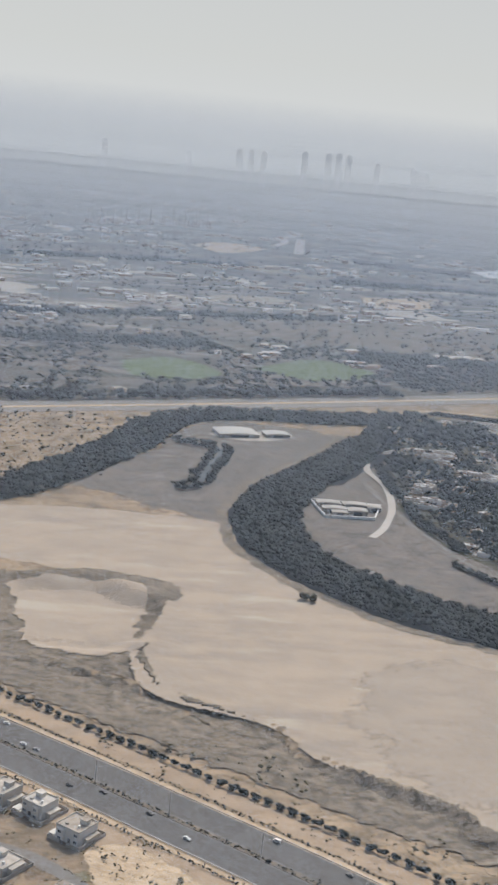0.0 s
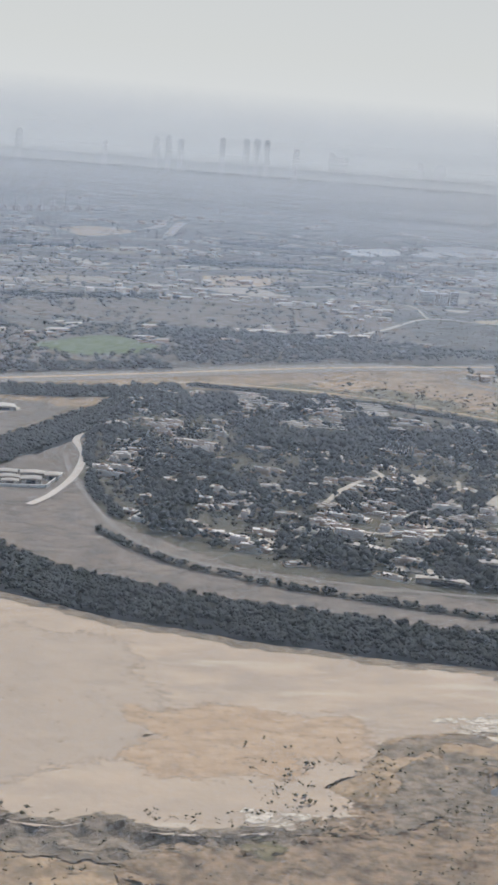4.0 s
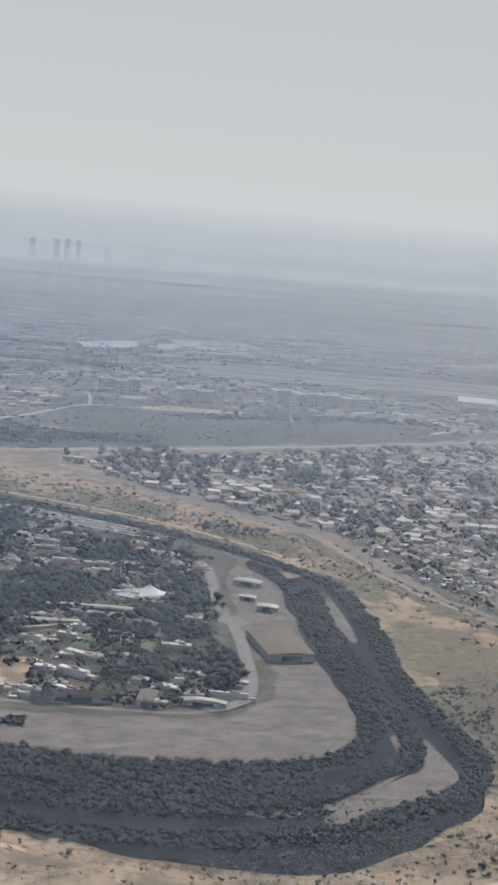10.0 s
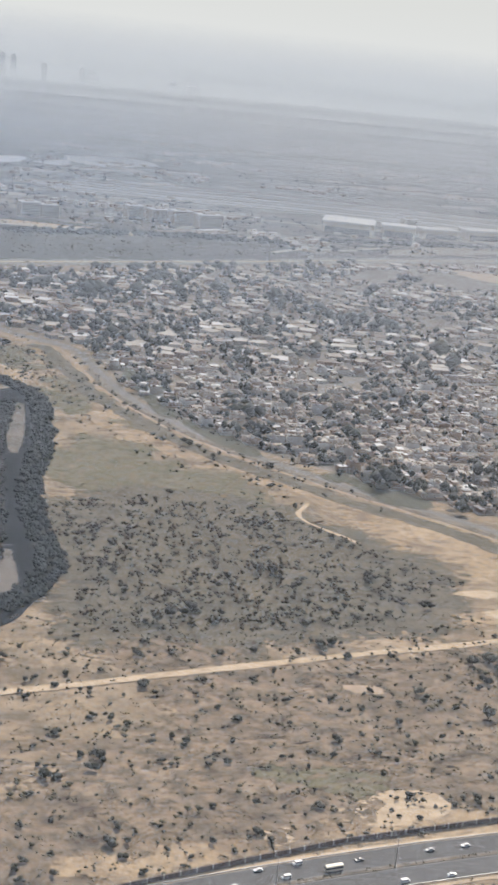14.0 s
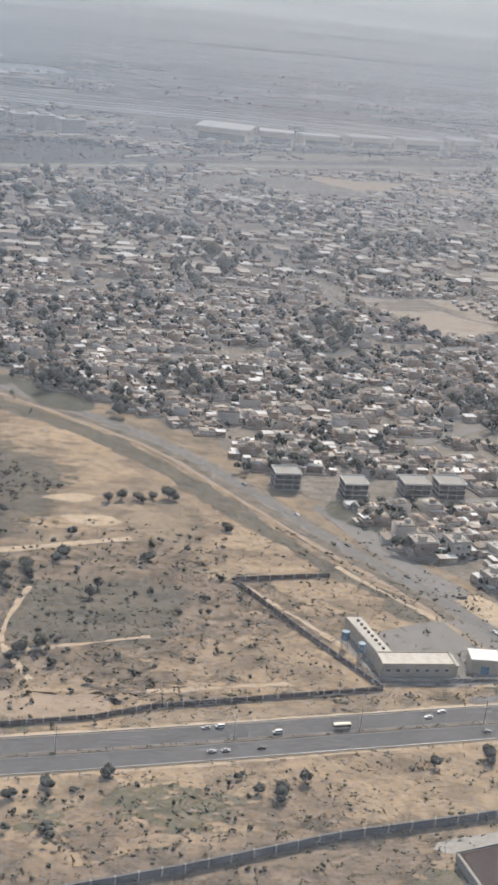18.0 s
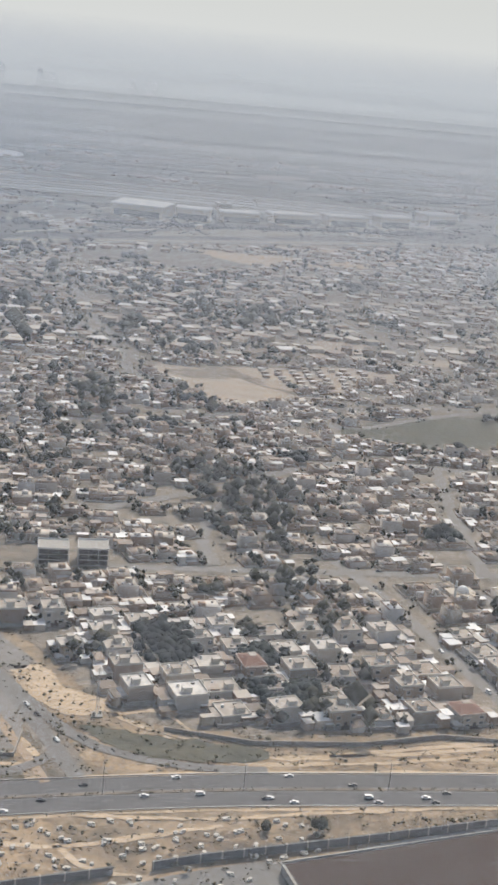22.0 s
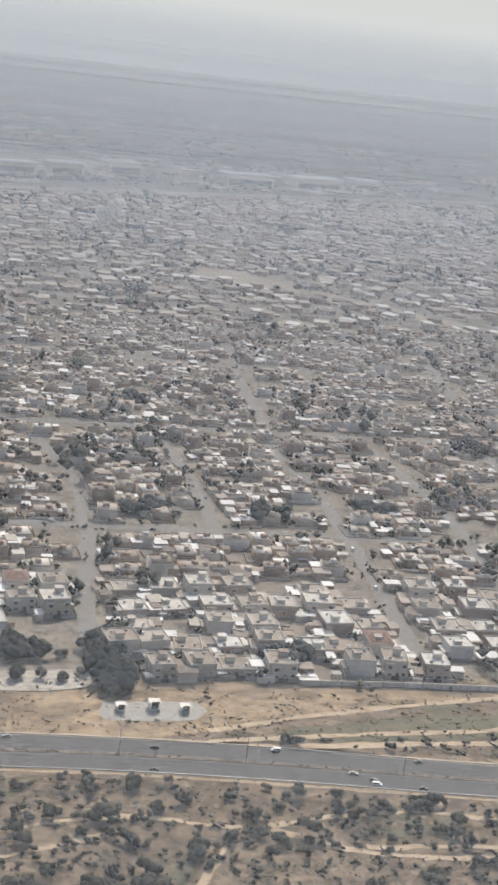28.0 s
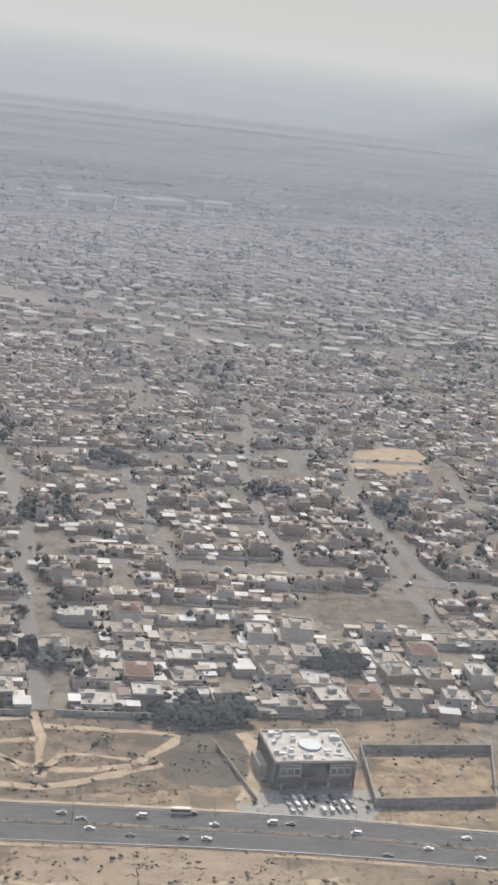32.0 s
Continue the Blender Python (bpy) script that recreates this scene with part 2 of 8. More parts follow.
M = {
    "sand": earth("desert sand", (0.38, 0.279, 0.175), (0.455, 0.34, 0.218), (0.20, 0.152, 0.104), 0.22, 0.02, 0.2, squash=1.3, crisp=0.8),
    "scrub": earth("scrub ground", (0.29, 0.219, 0.146), (0.41, 0.312, 0.21), (0.16, 0.127, 0.089), 0.16, 0.02, 0.22, squash=1.3, crisp=1.1),
    "pale_grey": earth("grey silt", (0.345, 0.292, 0.235), (0.365, 0.308, 0.247), (0.318, 0.272, 0.222), 0.05, 0.012, 0.0, squash=2.2),
    "ochre": earth("orange washed sand", (0.375, 0.283, 0.196), (0.415, 0.322, 0.23), (0.31, 0.238, 0.168), 0.12, 0.03, 0.0, squash=2.2),
    "scrub_dark": earth("dense scrub ground", (0.135, 0.118, 0.088), (0.185, 0.158, 0.115), (0.085, 0.078, 0.06), 0.22, 0.03, 0.2, crisp=1.0),
    "pale": earth("pale graded plain", (0.372, 0.311, 0.243), (0.312, 0.266, 0.217), (0.404, 0.333, 0.258), 0.05, 0.009, 0.0, squash=2.2, streak=(0.436, 0.384, 0.315)),
    "grey_earth": earth("grey graded earth", (0.16, 0.144, 0.126), (0.20, 0.176, 0.15), (0.115, 0.106, 0.095), 0.12, 0.025, 0.0, streak=(0.22, 0.195, 0.165), crisp=0.3),
    "bank": earth("eroded bank", (0.189, 0.161, 0.125), (0.258, 0.216, 0.164), (0.105, 0.091, 0.073), 0.3, 0.05, 0.16, crisp=1.0),
    "scrub_mid": earth("thorny scrub ground", (0.218, 0.166, 0.115), (0.315, 0.239, 0.163), (0.105, 0.084, 0.062), 0.22, 0.035, 0.2, squash=1.3, crisp=1.2),
    "track": earth("worn sand track", (0.50, 0.385, 0.26), (0.56, 0.445, 0.315), (0.41, 0.315, 0.21), 0.3, 0.05, 0.0),
    "white_earth": earth("chalky white ground", (0.475, 0.437, 0.370), (0.570, 0.532, 0.465), (0.361, 0.323, 0.266), 0.35, 0.05, 0.0),
    "town_ground": earth("dusty town ground", (0.24, 0.208, 0.168), (0.31, 0.266, 0.212), (0.15, 0.132, 0.108), 0.4, 0.04, 0.1),
    "far_ground": earth("plain of farms and lots", (0.125, 0.115, 0.098), (0.19, 0.168, 0.14), (0.07, 0.07, 0.06), 0.014, 0.005, 0.0, squash=3.0, streak=(0.29, 0.262, 0.22)),
    "far_scrub": earth("dark far scrub", (0.075, 0.072, 0.062), (0.10, 0.092, 0.078), (0.055, 0.055, 0.048), 0.05, 0.012, 0.0, squash=2.0),
    "far_brown": earth("brown far plain", (0.155, 0.128, 0.10), (0.20, 0.165, 0.13), (0.10, 0.09, 0.072), 0.04, 0.01, 0.0, squash=2.0),
    "road_pale": paint("pale dusty road", (0.46, 0.43, 0.39), 0.9, 0.85, 0.02),
    # Shade below the park trees is put into this dark ground colour.
    "park_ground": earth("park ground darkened for tree shade", (0.091, 0.087, 0.066), (0.133, 0.119, 0.091), (0.056, 0.059, 0.042), 0.15, 0.03, 0.0),
    # Dark ground colour laid under and between the belts of trees.
    "belt_soil": earth("dark ground under trees", (0.055, 0.055, 0.045), (0.075, 0.07, 0.055), (0.04, 0.042, 0.035), 0.3, 0.05, 0.0),
    "grass": earth("watered grass", (0.125, 0.165, 0.08), (0.15, 0.19, 0.095), (0.10, 0.135, 0.07), 0.1, 0.03, 0.0),
    "dry_grass": earth("dry weeds", (0.162, 0.149, 0.089), (0.212, 0.183, 0.119), (0.111, 0.106, 0.068), 0.2, 0.04, 0.1),
    "field": earth("dark weedy field", (0.10, 0.097, 0.066), (0.13, 0.12, 0.085), (0.075, 0.075, 0.055), 0.2, 0.03, 0.0),
    "asphalt": paint("asphalt", (0.12, 0.117, 0.112), 0.9, 0.82, 0.12),
    "asphalt_old": paint("sun-bleached asphalt", (0.20, 0.19, 0.175), 0.9, 0.85, 0.2),
    "street": paint("town street asphalt", (0.24, 0.225, 0.205), 0.9, 0.85, 0.2),
    "paint_white": paint("road paint", (0.34, 0.335, 0.325), 0.7, 0.7),
    "concrete": paint("concrete", (0.40, 0.38, 0.34), 0.85, 0.75),
    "block_wall": paint("plastered block wall", (0.36, 0.33, 0.29), 0.9, 0.7),
    "wall": paint("rendered house wall", (0.5, 0.45, 0.38), 0.9, 0.85, 0.7, "object", palette=[(0.52, 0.455, 0.37), (0.60, 0.555, 0.485), (0.42, 0.35, 0.275), (0.68, 0.645, 0.59), (0.46, 0.375, 0.295), (0.56, 0.505, 0.435), (0.37, 0.285, 0.225)]),
    "wall_far": paint("rendered town wall", (0.5, 0.45, 0.38), 0.9, 0.88, 0.7, "island", palette=[(0.46, 0.385, 0.30), (0.56, 0.495, 0.415), (0.37, 0.28, 0.21), (0.64, 0.59, 0.525), (0.41, 0.305, 0.225), (0.50, 0.425, 0.335), (0.32, 0.235, 0.175)]),
    "roof": paint("dusty flat roof", (0.46, 0.425, 0.37), 0.9, 0.65, 0.5, "object", palette=[(0.46, 0.41, 0.35), (0.60, 0.56, 0.50), (0.34, 0.29, 0.24), (0.66, 0.63, 0.58), (0.42, 0.37, 0.31), (0.52, 0.47, 0.41), (0.38, 0.32, 0.26)]),
    "roof_far": paint("town flat roof", (0.52, 0.48, 0.42), 0.9, 0.8, 0.5, "island", palette=[(0.50, 0.45, 0.385), (0.27, 0.225, 0.185), (0.74, 0.72, 0.69), (0.40, 0.34, 0.285), (0.60, 0.56, 0.50), (0.21, 0.18, 0.15), (0.34, 0.28, 0.23), (0.46, 0.40, 0.34)]),
    "roof_pale": paint("pale shed roofs", (0.6, 0.57, 0.52), 0.8, 0.8, 0.3, "island", palette=[(0.62, 0.60, 0.56), (0.48, 0.44, 0.38), (0.72, 0.71, 0.69), (0.40, 0.35, 0.29), (0.56, 0.53, 0.48)]),
    "roof_white": paint("whitewashed sheet roofs", (0.74, 0.73, 0.70), 0.8, 0.9, 0.3, "island", 0.12),
    "lots": paint("lots and fields", (0.4, 0.4, 0.4), 0.95, 0.8, 0.03, "island", palette=[(0.30, 0.26, 0.21), (0.09, 0.09, 0.075), (0.22, 0.19, 0.155), (0.12, 0.115, 0.095), (0.44, 0.40, 0.35), (0.075, 0.078, 0.065), (0.17, 0.155, 0.13)]),
    # Aerial haze put into strip colours, whiter on the side towards the sun.
    "haze": haze_material("haze strip colour", (0.50, 0.59, 0.71), 0.1, (0.53, 0.57, 0.62)),
    "haze_far": haze_material("far haze strip colour", (0.52, 0.585, 0.67), 0.1, (0.52, 0.575, 0.645)),
    "haze_bank": haze_material("horizon haze strip colour", (0.375, 0.41, 0.45), 0.9),
    "wall_pale": paint("pale render", (0.62, 0.58, 0.51), 0.9, 0.8, 0.6, "object", 0.18),
    "blue_grey": paint("blue-grey painted concrete", (0.165, 0.168, 0.172), 0.85, 0.8, 0.3),
    "wall_cream": paint("cream render", (0.52, 0.46, 0.37), 0.9, 0.85, 0.4),
    "sky_glass": paint("pale blue glass", (0.36, 0.44, 0.47), 0.3, 0.9),
    "brown_shed": paint("dusty tan sheet roof", (0.31, 0.265, 0.215), 0.8, 0.85, 0.2),
    "far_tower": paint("pale concrete of distant towers", (0.80, 0.82, 0.84), 0.9, 0.95, 0.05),
    "smoke": haze_material("pale smoke", (0.93, 0.91, 0.87), 0.5),
    "white": paint("white paint", (0.74, 0.73, 0.70), 0.6, 0.8),
    "dark_glass": paint("dark window glass", (0.035, 0.04, 0.045), 0.25, 0.9),
    "red_roof": paint("clay tile roof", (0.24, 0.145, 0.11), 0.9, 0.75),
    "metal_roof": paint("pale sheet metal roof", (0.58, 0.56, 0.52), 0.5, 0.8, 0.3),
    "brown_roof": paint("brown bitumen roof", (0.058, 0.036, 0.027), 0.9, 0.85, 0.1),
    "steel": paint("galvanised steel", (0.35, 0.35, 0.35), 0.5, 0.8, metal=0.6),
    "blue_tank": paint("blue tank paint", (0.10, 0.22, 0.33), 0.5, 0.8),
    # Shade on fronts turned from the sun is put into this dark colour.
    "shaded_front": paint("cladding darkened for front shade", (0.052, 0.045, 0.04), 0.7, 0.75),
    "rust": paint("brown painted panel", (0.13, 0.10, 0.085), 0.8, 0.7),
    "water": paint("still water", (0.085, 0.10, 0.115), 0.78, 0.9, 0.1),
    "river": murky_tree_mirror(),
    "far_water": paint("near-white water", (0.76, 0.77, 0.76), 0.3, 0.95, 0.02),
    "rubber": paint("black rubber", (0.03, 0.03, 0.03), 0.9),
    "leaf": foliage("dusty leaves", (0.028, 0.028, 0.02), (0.05, 0.048, 0.033)),
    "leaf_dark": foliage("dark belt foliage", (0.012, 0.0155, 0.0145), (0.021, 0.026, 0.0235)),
    "thorn_leaf": foliage("dark dry thorn scrub", (0.04, 0.034, 0.022), (0.08, 0.066, 0.042)),
    "scrub_leaf": foliage("grey-green scrub", (0.075, 0.07, 0.045), (0.13, 0.115, 0.075)),
    "bark": paint("bark", (0.12, 0.09, 0.07), 0.95, 0.7),
}

# ---------------------------------------------------------------- mesh helpers
rng = np.random.default_rng(7)


def part(name, bm, material, parent, label=""):
    """Link a bmesh as one mesh object under a thing or a part."""
    me = bpy.data.meshes.new(name)
    bm.to_mesh(me)
    bm.free()
    me.materials.append(material)
    ob = new(name, me)
    ob.parent = parent
    return tagged(ob, label)


def raw(name, verts, faces, material, parent=None):
    me = bpy.data.meshes.new(name)
    me.from_pydata(verts, [], faces)
    me.materials.append(material)
    ob = new(name, me)
    ob.parent = parent
    return ob


def thing(name, label, category, group="", kind=""):
    return tagged(new(name), label, category, group, kind)


def box(bm, x0, x1, y0, y1, z0, z1, bevel=0.0):
    vs = [bm.verts.new((x, y, z)) for z in (z0, z1) for x, y in ((x0, y0), (x1, y0), (x1, y1), (x0, y1))]
    fs = [bm.faces.new([vs[i] for i in f]) for f in ((3, 2, 1, 0), (4, 5, 6, 7), (0, 1, 5, 4), (1, 2, 6, 5), (2, 3, 7, 6), (3, 0, 4, 7))]
    if bevel:
        bmesh.ops.bevel(bm, geom=list({e for f in fs for e in f.edges}), offset=bevel, segments=1, affect="EDGES")
    return bm


def boxes(*rows, bevel=0.0):
    bm = bmesh.new()
    for r in rows:
        box(bm, *r, bevel=bevel)
    return bm


def tube(bm, a, b, r0, r1, sides=8):
    a, b = Vector(a), Vector(b)
    q = (b - a).to_track_quat("Z", "Y").to_matrix()
    rings = []
    for c, r in ((a, r0), (b, r1)):
        rings.append([bm.verts.new(c + q @ Vector((math.cos(k * math.tau / sides) * r, math.sin(k * math.tau / sides) * r, 0))) for k in range(sides)])
    for k in range(sides):
        bm.faces.new((rings[0][k], rings[0][(k + 1) % sides], rings[1][(k + 1) % sides], rings[1][k]))
    bm.faces.new(rings[1])
    bm.faces.new(rings[0][::-1])
    return bm


def smooth(pts, step=8.0):
    """A flowing line through the points."""
    p = [np.array(q, float) for q in pts]
    p = [2 * p[0] - p[1]] + p + [2 * p[-1] - p[-2]]
    out = []
    for i in range(1, len(p) - 2):
        k = max(2, int(np.linalg.norm(p[i + 1] - p[i]) / step))
        for j in range(k):
            s = j / k
            out.append(0.5 * (2 * p[i] + (p[i + 1] - p[i - 1]) * s + (2 * p[i - 1] - 5 * p[i] + 4 * p[i + 1] - p[i + 2]) * s * s + (3 * p[i] - p[i - 1] - 3 * p[i + 1] + p[i + 2]) * s ** 3))
    out.append(p[-2])
    return np.array(out)


def normals(line):
    d = np.gradient(line, axis=0)
    d /= np.linalg.norm(d, axis=1)[:, None] + 1e-9
    return np.stack([-d[:, 1], d[:, 0]], 1)


def shifted(line, off):
    return line + normals(line) * off


def far_from(x, y, line):
    """Distance of points from a line."""
    x, y = np.asarray(x, float), np.asarray(y, float)
    best = np.full(x.shape, 1e9)
    for a, b in zip(line[:-1], line[1:]):
        d = b - a
        s = np.clip(((x - a[0]) * d[0] + (y - a[1]) * d[1]) / (d @ d + 1e-9), 0, 1)
        best = np.minimum(best, np.hypot(x - a[0] - s * d[0], y - a[1] - s * d[1]))
    return best


def inside(x, y, poly):
    x, y = np.asarray(x, float), np.asarray(y, float)
    r = np.zeros(x.shape, bool)
    q = np.asarray(poly, float)
    for a, b in zip(q, np.roll(q, -1, 0)):
        hit = ((a[1] > y) != (b[1] > y)) & (x < (b[0] - a[0]) * (y - a[1]) / (b[1] - a[1] + 1e-12) + a[0])
        r ^= hit
    return r


CREST = np.array([(-60, 470), (-10, 445), (30, 428), (51, 413), (63, 392), (79, 380), (93, 370), (103, 364), (109, 351), (120, 347), (134, 338), (146, 336), (158, 341), (171, 334), (186, 333), (201, 335), (216, 336), (228, 342)], float)
PLAIN = [(-300, 560), (-67, 640), (43, 640), (62, 632), (66, 596), (80, 562), (98, 545), (112, 518), (131, 502), (153, 493), (174, 482), (205, 470), (231, 463), (261, 462), (291, 456), (304, 446), (316, 434), (324, 423), (312, 411), (266, 402), (246, 396), (240, 384), (232, 372), (221, 362), (230, 351), (226, 342), (216, 336), (201, 335), (186, 333), (171, 334), (158, 341), (146, 336), (134, 338), (120, 347), (109, 351), (103, 364), (93, 370), (79, 380), (63, 392), (51, 413), (14, 430), (4, 461), (16, 533), (-20, 552), (-120, 575)]


def height(x, y):
    """The lie of the land: dunes and washed banks, low everywhere the town stands."""
    x, y = np.asarray(x, float), np.asarray(y, float)
    z = np.zeros(x.shape)
    # worked pit with a pool, and the older pit beside the motorway
    for cx, cy, rx, ry, dep, rim in ((292, 364, 18, 12, 5.0, 0.5), (-20, 503, 36, 34, 3.6, 0.3)):
        a = np.arctan2((y - cy) / ry, (x - cx) / rx)
        r = np.hypot((x - cx) / rx, (y - cy) / ry) * (1 + 0.13 * np.sin(3 * a + cx) + 0.07 * np.sin(7 * a + 1))
        z -= dep * np.clip((1.25 - r) / 0.35, 0, 1) ** 1.2
        z += rim * np.exp(-((r - 1.42) / 0.2) ** 2) * (0.6 + 0.5 * np.sin(5 * a + 2))
    rough_ = np.zeros(x.shape)
    for kx, ky, ph in ((0.31, 0.22, 0.4), (-0.19, 0.37, 2.1), (0.44, -0.29, 4.0), (0.12, 0.51, 1.2), (0.63, 0.35, 3.3)):
        rough_ = rough_ + np.sin(kx * x + ky * y + ph + 1.3 * np.sin(0.11 * x - 0.07 * y + ph))
    edge = 360 + 0.62 * np.clip(60 - x, -60, 260) + 12     # middle line of the washed bank
    z += 0.42 * np.maximum(rough_ + 1.2, 0) * np.clip(1 - np.abs(y - edge - 22) / 38, 0, 1) * np.clip((185 - x) / 30, 0, 1) * ~inside(x, y, PLAIN)
    near = (x > -80) & (x < 275) & (y > 285) & (y < 480)
    if np.any(near):
        d = far_from(x, y, CREST)
        drop = np.clip((d - 0.3) / 4.5, 0, 1) * np.clip((34 - d) / 27, 0, 1) * np.clip((x + 60) / 60, 0, 1) * np.clip((244 - x) / 24, 0, 1) * ~inside(x, y, PLAIN)
        z -= np.where(near, 2.3 * drop * (1 + 0.22 * np.clip(rough_, -2, 2)), 0.0)
    z = np.where(inside(x, y, PLAIN), np.minimum(z, 0.0), z)
    z += 0.5 * rough_ * np.clip(1 - np.hypot((x - 292) / 60, (y - 362) / 30), 0, 1) * np.clip(np.hypot((x - 292) / 22, (y - 365) / 13) - 1.1, 0, 1)
    return z


def thinned(me, values):
    """Mark how thin a layer of soil lies at each vertex: 0 whole, 1 blown away."""
    a = me.attributes.new("thin", "FLOAT", "POINT")
    a.data.foreach_set("value", np.asarray(values, np.float32))


def ribbon(name, pts, width, z, material, offset=0.0, label="", category="road", ragged=0.0, kind="structure", step=8.0, parent=None, thick=0.0):
    line = smooth(pts, step) if not isinstance(pts, np.ndarray) else pts
    nn = normals(line)
    w = np.full(len(line), width / 2.0)
    k = np.arange(len(line))
    j1 = ragged * np.sin(k * 1.3 + width) * np.cos(k * 0.7 + offset)
    j2 = ragged * np.cos(k * 1.7 + offset) * np.sin(k * 0.9)
    m = len(line)
    offs = [offset + w + j1, offset - w + j2]
    if ragged and not thick:
        soft = max(0.5, 1.3 * ragged)
        offs = [offs[0] + soft * 0.6, offs[0] - soft * 0.4, offs[1] + soft * 0.4, offs[1] - soft * 0.6]
    cols = [line + nn * o[:, None] for o in offs]
    c = len(cols)
    v = [(col[i][0], col[i][1], float(height(*col[i])) + z) for i in range(m) for col in cols]
    f = [(c * i + q, c * i + q + 1, c * (i + 1) + q + 1, c * (i + 1) + q) for i in range(m - 1) for q in range(c - 1)]
    if thick:
        v += [(x, y, zz - thick) for x, y, zz in v]
        o = 2 * m
        f += [(2 * i, 2 * i + 2, o + 2 * i + 2, o + 2 * i) for i in range(m - 1)] + [(2 * i + 1, o + 2 * i + 1, o + 2 * i + 3, 2 * i + 3) for i in range(m - 1)]
    ob = raw(name, v, f, material, parent)
    if c == 4:
        thinned(ob.data, np.tile((1.0, 0.0, 0.0, 1.0), m))
    return tagged(ob, label, category if not parent else "", kind=kind if not parent else "")


def patch(name, pts, z, material, label, category="ground", ragged=2.0, kind="structure", sparse=0.0):
    """A piece of ground with its own surface, which thins out at an uneven edge."""
    loop = smooth(list(pts) + [pts[0]], 5.0)[:-1]
    seed = len(pts) + pts[0][0]
    loop = np.array([p + ragged * np.array([noise.noise((p[0] * 0.07, p[1] * 0.07, seed)), noise.noise((p[0] * 0.07, p[1] * 0.07, seed + 9))]) * 1.6 for p in loop])
    bm = bmesh.new()
    vs = [bm.verts.new((p[0], p[1], z)) for p in loop]
    k = len(vs)
    es = [bm.edges.new((vs[i], vs[(i + 1) % k])) for i in range(k)]
    bmesh.ops.triangle_fill(bm, use_beauty=True, use_dissolve=False, edges=es)
    inner = len(bm.verts)
    if ragged >= 1.0:
        area = 0.5 * np.sum(loop[:, 0] * np.roll(loop[:, 1], -1) - np.roll(loop[:, 0], -1) * loop[:, 1])
        d = np.roll(loop, -1, 0) - np.roll(loop, 1, 0)
        d /= np.linalg.norm(d, axis=1)[:, None] + 1e-9
        out = np.stack([d[:, 1], -d[:, 0]], 1) * (1 if area > 0 else -1)
        wide = min(1.5 + 1.1 * ragged, 0.3 * math.sqrt(abs(area)))
        rim = [bm.verts.new((q[0], q[1], z - 0.01)) for q in loop + out * wide]
        for i in range(k):
            bm.faces.new((vs[i], vs[(i + 1) % k], rim[(i + 1) % k], rim[i]))
    bm.verts.index_update()
    for fc in bm.faces:
        fc.normal_update()
        if fc.normal.z < 0:
            fc.normal_flip()
    me = bpy.data.meshes.new(name)
    bm.to_mesh(me)
    thinned(me, [sparse] * inner + [1.0] * (len(me.vertices) - inner))
    bm.free()
    me.materials.append(material)
    return tagged(new(name, me), label, category, kind=kind)


def drape(name, pts, lift, material, label, category="ground", cell=2.0, wander=1.0):
    """A piece of ground that follows the relief, with a crumbled edge."""
    q = np.array(pts, float)
    xs, ys = np.arange(q[:, 0].min(), q[:, 0].max(), cell), np.arange(q[:, 1].min(), q[:, 1].max(), cell)
    X, Y = np.meshgrid(xs, ys)
    jx, jy = np.random.default_rng(5).uniform(-0.4, 0.4, (2, *X.shape)) * cell
    wob = wander * (3.0 * np.sin(X * 0.23 + Y * 0.31) + 2.0 * np.sin(X * 0.71 - Y * 0.53))
    keep = inside((X + cell / 2 + wob)[:-1, :-1], (Y + cell / 2 + wob)[:-1, :-1], smooth(list(pts) + [pts[0]], 6))
    X, Y = X + jx, Y + jy
    V = np.stack([X, Y, height(X, Y) + lift], -1).reshape(-1, 3)
    i = (np.arange(len(ys) - 1)[:, None] * len(xs) + np.arange(len(xs) - 1)[None])[keep]
    F = np.stack([i, i + 1, i + len(xs) + 1, i + len(xs)], -1)
    ob = raw(name, V.tolist(), F.tolist(), material)
    full = np.zeros((len(ys), len(xs)))
    for a in (0, 1):
        for b in (0, 1):
            full[a:len(ys) - 1 + a, b:len(xs) - 1 + b] += keep
    near = full.copy()
    near[1:-1, 1:-1] = (full[:-2, 1:-1] + full[2:, 1:-1] + full[1:-1, :-2] + full[1:-1, 2:]) / 4
    thinned(ob.data, np.where(full < 4, 1.0, np.clip((4 - near) / 4, 0, 1)).ravel())
    return tagged(ob, label, category, kind="structure")


